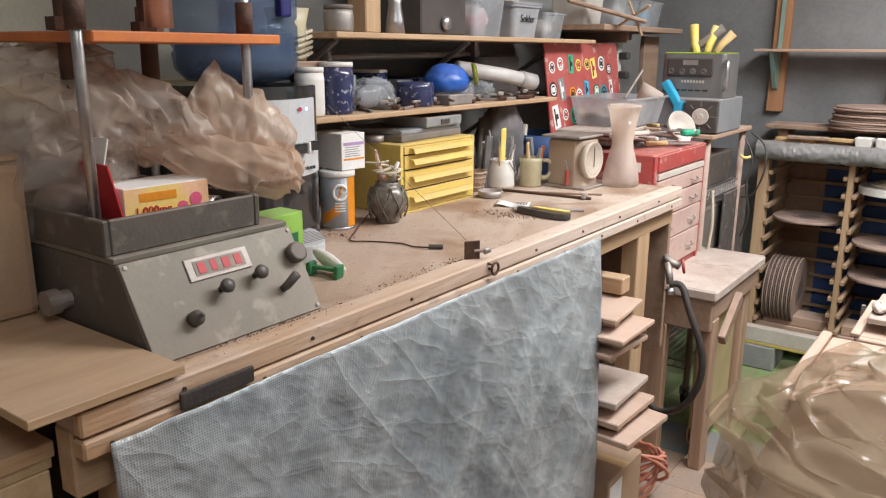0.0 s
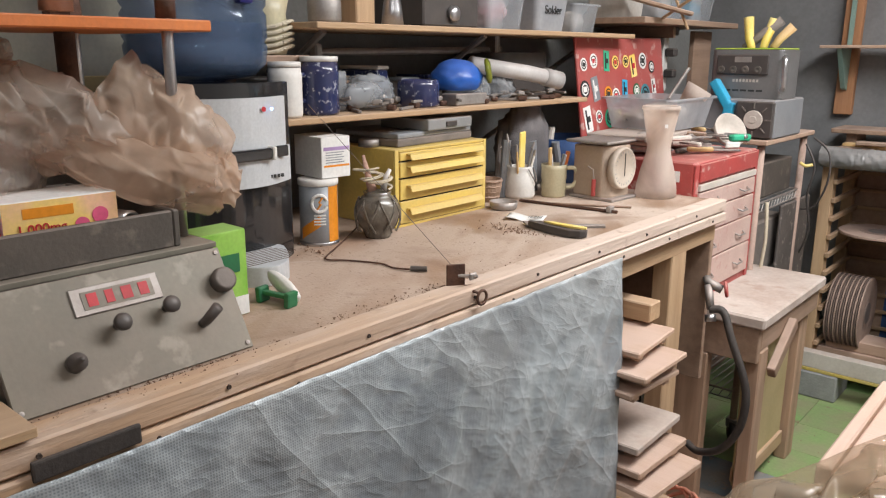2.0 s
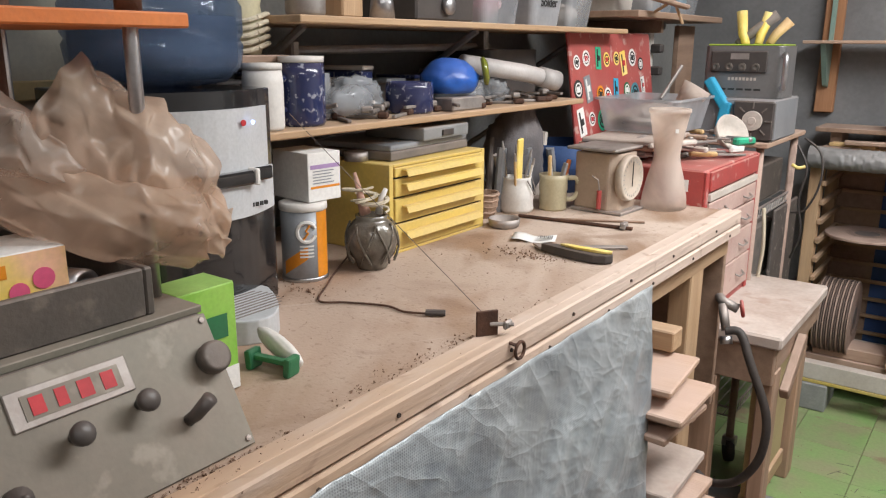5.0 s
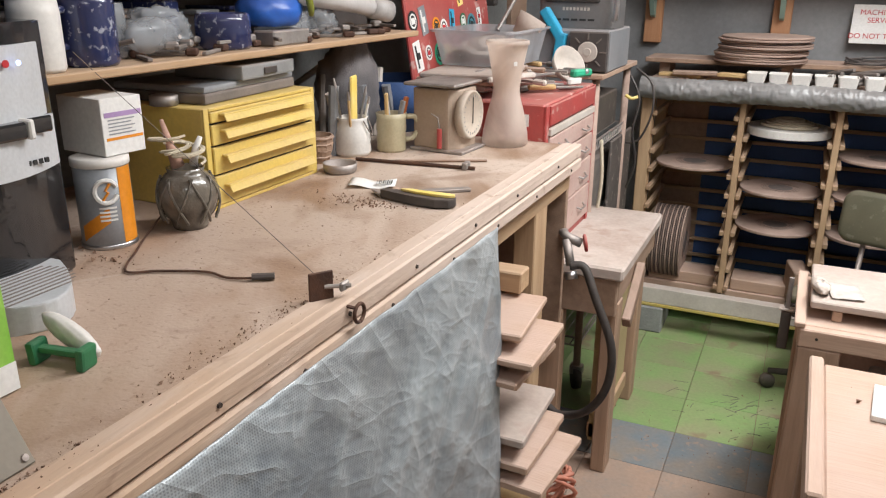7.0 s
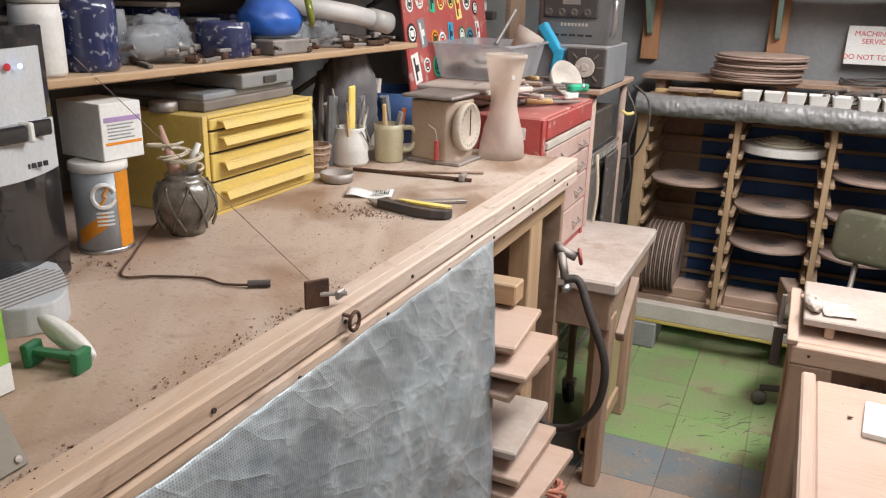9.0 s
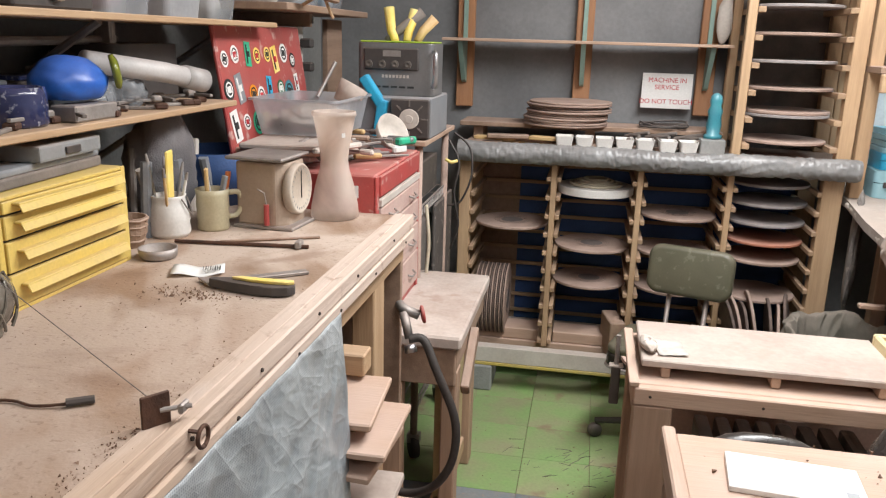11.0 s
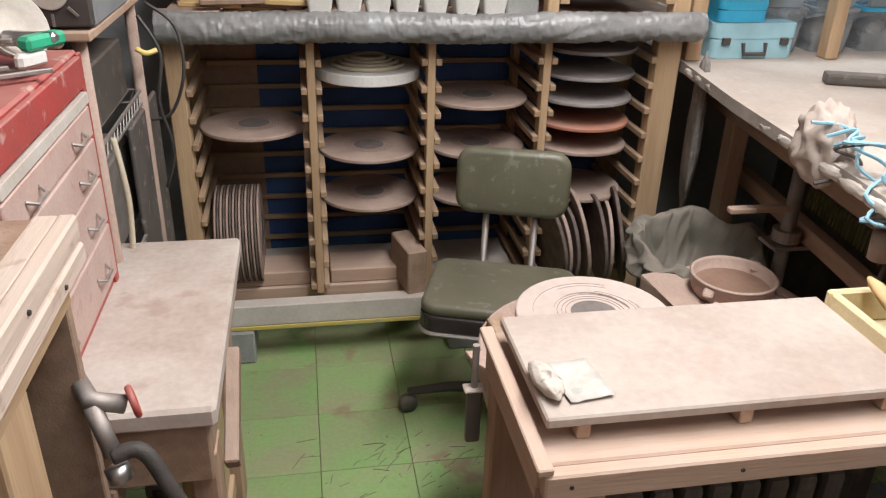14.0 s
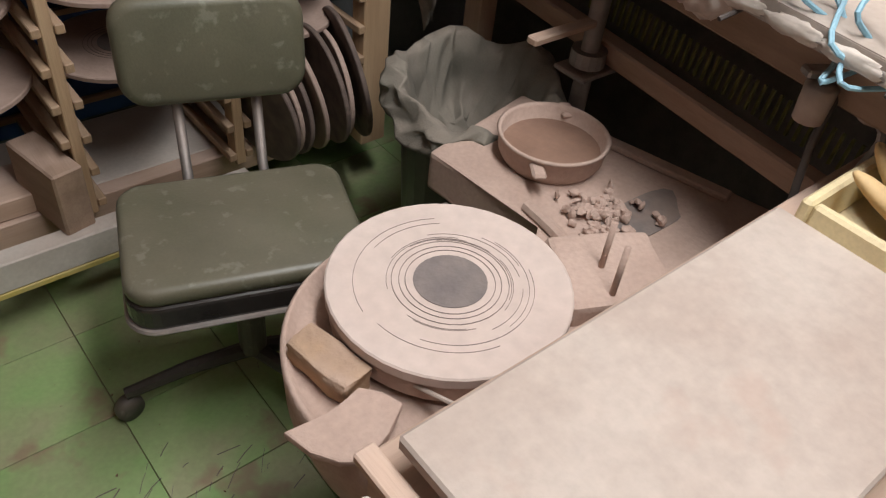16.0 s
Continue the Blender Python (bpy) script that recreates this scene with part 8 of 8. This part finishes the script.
claybag = thing("clay_bag", "tall stack of clay wrapped in clear plastic film", "clay bag", (-0.63, 1.83, 0))
part("clay_block", moved(prism(round_rect(0.225, 0.225, 0.12), 0.0, 0.955, 0.03), pose(0, 0, 0.001)), mat("stored_brown_clay", (0.22, 0.14, 0.09), (0.3, 0.21, 0.15), 0.7, 0, 5, 60, 0.2), claybag, "brown clay mass", True)
fb = folded_bag([(0, 0, 0.002), (0.0, 0, 0.5), (0, 0, 0.9), (0, 0, 0.985), (0.0, 0, 1.025), (0.0, 0, 1.03)], [0.275, 0.28, 0.275, 0.265, 0.19, 0.01], 1.0, 2.2, 23, (0.1, 0.05, 0.05, 0.0), (0.5, 1.5, 3.5), True, 26, 42)
bag_part("film", crinkled(fb, 0.011, 8, 0.6), M_CLAYBAG, claybag, "creased clear plastic wrap")

# ---- desk and shelves to the east ----
desk = thing("desk", "dusty cream work desk with a rough front edge", "desk", (0, 0, 0))
b = prism([(-0.16, 4.48), (-0.215, 4.1), (-0.26, 3.6), (-0.33, 3.05), (1.2, 3.05), (1.2, 4.89), (-0.15, 4.89)], 0.83, 0.86, 0.004)
part("top", b, mat("dusty_desk_top", (0.42, 0.375, 0.335), (0.33, 0.28, 0.24), 0.85, 0, 6, 90, 0.25, 0.3, spots=0.4, spot_col=(0.5, 0.46, 0.42), spot_scale=12.0), desk, "dust-whitened desk top")
for i in range(16):
    y = 4.42 - 0.085 * i
    xx = -0.165 - 0.118 * (4.48 - y)
    part("edge_crust", moved(blob(0.006, 0.045, 0.012, 0.4, 2.5, i, 3), pose(xx + 0.006, y, 0.842)), M_WHITEDUST, desk, "", True)
part("front_rail", moved(box(-0.02, 0.02, -0.7, 0.7, -0.09, 0.0, 0.004), pose(-0.13, 3.8, 0.8295, 0, 0, -7)), M_OLDWOOD, desk)
part("lower_rail", moved(box(-0.02, 0.02, -0.7, 0.7, -0.045, 0.0, 0.004), pose(-0.02, 3.8, 0.56, 0, 0, -7)), M_DUSTY_Y, desk, "dusty lower rail")
for x, y in ((-0.08, 4.3), (1.1, 4.7), (1.1, 3.15)):
    part("leg", box(x, x + 0.05, y, y + 0.05, 0, 0.829, 0.003), M_DUSTY_Z, desk)
# added dark sheet: stands in for deep shade below the desk
part("back_panel", box(0.45, 0.47, 3.1, 4.85, 0, 0.829, 0), M_DARK, desk, "dark sheet standing in for the shade under the desk")
brs = thing("broom_head", "long yellow-bristled broom lying under the desk", "broom", (0.02, 3.75, 0.5605), -7)
for q in range(46):
    part("bristle", tube([(0.0, -0.4 + 0.0175 * q, 0.0), (0.006, -0.4 + 0.0175 * q, 0.055)], 0.0035, 4), mat("yellow_bristle", (0.2, 0.19, 0.05), (0.12, 0.115, 0.035), 0.8, 0, 60, 200, 0.1) if q == 0 else bpy.data.materials["yellow_bristle"], brs)
# added white backing that gives the shelves their bright background
structure("panel", box(-0.14, 1.29, 4.885, 4.897, 0.86, 2.31, 0), M_ROOM, "white board added to brighten the background of the shelving unit", "panel")
shv = thing("shelf_unit", "raw pine shelving unit standing on the desk", "shelf unit", (0, 4.5, 0.861))
for x, w in ((-0.15, 0.045), (0.29, 0.04), (0.68, 0.04)):
    part("post", box(x, x + w, 0, 0.05, 0, 1.44, 0.003), M_PINE_Z, shv)
    part("post", box(x, x + w, 0.33, 0.375, 0, 1.44, 0.003), M_PINE_Z, shv)
part("shelf", box(-0.15, 1.2, -0.12, 0.38, 0.44, 0.465, 0.003), M_OLDWOOD, shv, "warped brown upper shelf")
part("rail", box(-0.15, 1.2, -0.145, -0.1205, 0.38, 0.44, 0.003), M_PINE_X, shv)
cup = thing("wooden_cupboard", "pale wooden cupboard with framed doors", "cupboard", (0.35, 4.42, 1.3265))
part("carcass", box(-0.42, 0.75, 0.0, 0.4, 0.0, 0.7, 0.004), M_PALEWOOD, cup)
for x in (-0.4, 0.02, 0.4):
    d = part("door", box(x, x + 0.34, -0.02, -0.0005, 0.02, 0.66, 0.003), M_PALEWOOD, cup, "pale framed door")
    part("stile", box(x + 0.0, x + 0.06, -0.035, -0.0205, 0.02, 0.66, 0.003), M_SLAB, d)
    part("knob", moved(lathe([(0, 0), (0.012, 0), (0.015, 0.012), (0, 0.016)], 14), pose(x + 0.3, -0.021, 0.2, 90, 0, 0)), M_DARK, d)


def plastic_case(x, y, z, lx, ly, h, m, label, handle=True):
    t = thing("storage_case", label, "storage case", (x, y, z))
    part("lower_shell", prism(round_rect(lx, ly, 0.02), 0, h * 0.55, 0.004), m, t)
    part("lid", prism(round_rect(lx * 1.02, ly * 1.02, 0.02), h * 0.56, h, 0.006), m, t)
    if handle:
        part("handle", tube([(-0.035, -ly - 0.004, h * 0.45), (-0.033, -ly - 0.012, h * 0.15), (0.033, -ly - 0.012, h * 0.15), (0.035, -ly - 0.004, h * 0.45)], 0.006, 8), M_BLACK, t, "black carry handle")
        for s in (-0.7, 0.7):
            part("latch", box(s * lx - 0.012, s * lx + 0.012, -ly - 0.012, -ly - 0.0005, h * 0.4, h * 0.6, 0.002), M_BLACK, t, "black latch")
    return t


plastic_case(0.07, 4.62, 0.8605, 0.13, 0.09, 0.1, M_CLEARBLUE, "clear pale blue storage case with black latches")
plastic_case(0.03, 4.62, 0.9615, 0.075, 0.08, 0.06, M_CYAN, "bright blue plastic tool box stacked on the case", False)
for k in range(4):
    t = thing("clear_box", "flat clear plastic box in a stack", "storage box", (0.03 + 0.005 * (k % 2), 4.63, 1.022 + 0.022 * k), 3 * k, "stacked clear boxes")
    part("box", prism(round_rect(0.075, 0.08, 0.012), 0, 0.018, 0.003), M_CLEARBLUE, t)
    part("label", box(-0.03, 0.02, -0.0815, -0.0805, 0.003, 0.015, 0), M_WHITEPAPER, t)
rng = random.Random(17)
for k in range(10):
    tub(0.2 + 0.17 * (k % 5), 4.68, 0.8605 + 0.132 * (k // 5), 0.07, 0.08, 0.12, M_CLEAR, "clear plastic tub of supplies on the shelf unit", (M_CLEAR, M_PRINTGREY, M_CYAN)[k % 3], "storage_tub", (M_PRINTGREY, M_WHITEDUST, M_DULLSTEEL)[k % 3])
rem = thing("hand_grinder", "dark corded hand tool lying on the desk", "tool", (0.2, 4.2, 0.861), -20)
part("body", box(-0.1, 0.1, -0.022, 0.022, 0, 0.03, 0.008, None, 2), M_DARKMETAL, rem)
part("cable", tube([(0.1, 0, 0.01), (0.15, 0.03, 0.006), (0.13, 0.08, 0.006), (0.06, 0.06, 0.006)], 0.005, 7, None, None, 4), M_BLACK, rem)
lampd = thing("desk_lamp", "white clamp lamp with its bulb lit", "lamp", (-0.06, 3.55, 0.861))
part("post", box(-0.06, -0.025, 0.03, 0.065, 0, 0.3, 0.003), M_PINE_Z, lampd, "raw pine upright")
part("shade", moved(lathe([(0.02, 0.075), (0.04, 0.06), (0.065, 0.0), (0.062, 0.0), (0.037, 0.056), (0.018, 0.07)], 28), pose(0.03, 0.06, 0.19, -50, -10, 0)), M_WHITE, lampd, "white metal shade", True)
part("bulb", moved(lathe([(0, -0.03), (0.018, -0.024), (0.026, -0.006), (0.022, 0.012), (0.012, 0.03), (0, 0.03)], 20), pose(0.02, 0.03, 0.155, -50, -10, 0)), M_BULB, lampd, "lit white bulb", True)
part("cord", tube([(-0.04, 0.028, 0.32), (-0.05, 0.02, 0.25), (-0.045, 0.0, 0.15), (0.0, -0.03, 0.08), (0.06, 0.02, 0.15)], 0.004, 6, None, None, 5), M_WHITE, lampd)
pl_ = thing("white_palette", "round white plastic lid on the desk edge", "lid", (0.02, 3.33, 0.861))
part("disc", lathe([(0, 0), (0.085, 0), (0.09, 0.008), (0.085, 0.014), (0, 0.012)], 30), M_WHITE, pl_, "", True)
cj = thing("cord_tangle", "tangle of pale blue cord hanging off the desk edge", "cord", (-0.23, 3.55, 0.82))
for q in range(5):
    part("loop", tube([(0.02 * math.sin(i * 1.3 + q) - 0.05 * (i % 3 == 0), -0.14 + 0.03 * i + 0.02 * math.sin(q * 2 + i), 0.05 - 0.06 * math.sin(i * 0.55 + q * 0.6)) for i in range(10)], 0.0035, 6, None, None, 4), M_BLUECORD if q < 4 else M_BLACK, cj)
rag = tagged(part("plastic_rag", moved(blob(0.035, 0.05, 0.06, 0.35, 2.2, 4, 4, True), pose(-0.235, 3.72, 0.875)), M_SLAB, None, "", True), "stiff clay-caked rag on the desk edge", "rag")
plugs = thing("plug_adapter", "clay-dusted twin spotlight adapter on the table edge", "adapter", (-0.14, 3.46, 0.653))
part("bracket", tube([(0.0, 0.0, 0.0), (0.01, 0.0, 0.06), (-0.04, 0.06, 0.12)], 0.008, 8, None, None, 4), M_DULLSTEEL, plugs)
part("bar", moved(box(-0.07, 0.06, -0.012, 0.012, 0, 0.012, 0.003), pose(-0.02, 0.06, 0.12, 0, 0, -30)), M_DULLSTEEL, plugs)
for x, y in ((-0.07, 0.07), (0.01, 0.02)):
    part("socket", moved(lathe([(0, 0), (0.02, 0), (0.022, 0.05), (0, 0.05)], 18), pose(x, y, 0.065)), M_SLAB, plugs, "", True)
part("cable", tube([(-0.03, 0.06, 0.11), (-0.07, 0.05, 0.05), (-0.09, 0.03, -0.06), (-0.08, 0.0, -0.15)], 0.006, 8, None, None, 5), M_BLACK, plugs, "", True)
spr = thing("steel_support", "clay-caked steel support arm beside the wheel", "support", (-0.05, 4.02, 0))
part("post", tube([(0, 0, 0), (0, 0, 0.72)], 0.018, 12), M_DULLSTEEL, spr, "", True)
part("arm", box(-0.17, 0.0, -0.012, 0.012, 0.6, 0.615, 0.003), M_DUSTY_X, spr)
part("collar", lathe([(0.019, 0.52), (0.035, 0.52), (0.035, 0.55), (0.019, 0.55)], 16), M_DULLSTEEL, spr)
part("plate", box(-0.05, 0.06, -0.04, 0.04, 0.505, 0.515, 0.003), M_DULLSTEEL, spr)

# ---- floor tiles ----
M_TILES = {
    "green": mat("green_vinyl_tile", (0.235, 0.385, 0.135), (0.31, 0.31, 0.175), 0.5, 0, 6, 90, 0.15, 0.0, rand=0.06, spots=0.75, spot_col=(0.27, 0.17, 0.12), spot_scale=7.0),
    "blue": mat("grey_blue_vinyl_tile", (0.16, 0.2, 0.23), (0.26, 0.21, 0.17), 0.6, 0, 7, 90, 0.15, 0.0, rand=0.12, spots=0.6, spot_col=(0.36, 0.24, 0.18)),
    "tan": mat("clay_tracked_tile", (0.4, 0.27, 0.2), (0.3, 0.24, 0.2), 0.8, 0, 6, 90, 0.2, 0.0, rand=0.1, spots=0.4, spot_col=(0.25, 0.24, 0.22)),
}
floor_ob = bpy.data.objects["floor"]
TS = 0.2265
tile_me = {}
for key in M_TILES:
    o = part("tile", box(-TS / 2 + 0.0008, TS / 2 - 0.0008, -TS / 2 + 0.0008, TS / 2 - 0.0008, -0.0058, 0.0, 0.0008), M_TILES[key], floor_ob)
    tile_me[key] = o.data
    bpy.data.objects.remove(o)
for i in range(-4, 6):
    for j in range(-10, 3):
        x, y = -1.0 + TS * (i + 0.5), 4.15 + 0.2265 * (j + 0.5)
        key = "green" if y > 3.7 else ("blue" if y > 3.5 else "tan")
        if key == "tan" and (i * 7 + j * 3) % 5 == 0:
            key = "blue"
        o = new("tile", tile_me[key])
        o.parent = floor_ob
        o.location = (x, y, 0)
rng = random.Random(61)
b = bmesh.new()
for k in range(50):
    x, y, a, l = rng.gauss(-0.98, 0.13), rng.gauss(3.93, 0.1), radians(rng.gauss(35, 22)), rng.uniform(0.01, 0.06)
    tube([(x, y, 0.0003), (x + 0.5 * l * math.cos(a), y + 0.5 * l * math.sin(a) + 0.004 * rng.random(), 0.0003), (x + l * math.cos(a), y + l * math.sin(a), 0.0003)], rng.uniform(0.0005, 0.0013), 4, b)
tagged(part("scuff_streaks", b, M_DARKMETAL), "dark scuff streaks on the green floor tiles", "scuffs", kind="stuff")
b = scatter_bm(300, -1.1, 3.6, 0.22, 0.5, 0.0002, 0.001, 0.004, 44)
tagged(part("floor_crumbs", b, M_CRUMB), "clay crumbs scattered on the floor tiles", "crumbs", kind="stuff")

fc = thing("floor_cable", "thin black cable looped on the floor by the table", "cable", (-1.0, 3.0, 0.004))
part("cord", tube([(0.05, 0.25, 0.0), (0.0, 0.16, 0.0), (-0.07, 0.1, 0.0), (-0.02, 0.04, 0.0), (0.05, 0.08, 0.0), (0.12, 0.02, 0.0)], 0.0035, 6, None, None, 6), M_BLACK, fc)

bw = thing("wall_board", "pale beige board fixed to the wall behind the press", "board", (-2.255, 1.9, 1.17))
part("panel", box(0.0, 0.012, -0.28, 0.3, 0.06, 0.55, 0.002), mat("pale_beige_board", (0.5, 0.47, 0.37), (0.42, 0.39, 0.3), 0.7, 0, 6, 120, 0.1, 0.2), bw)
part("batten", box(0.0125, 0.03, -0.28, 0.3, 0.1, 0.13, 0.002), mat("yellow_batten", (0.6, 0.48, 0.24), (0.52, 0.4, 0.18), 0.7, 0, 8, 120, 0.1, 0.2), bw, "yellowish batten")
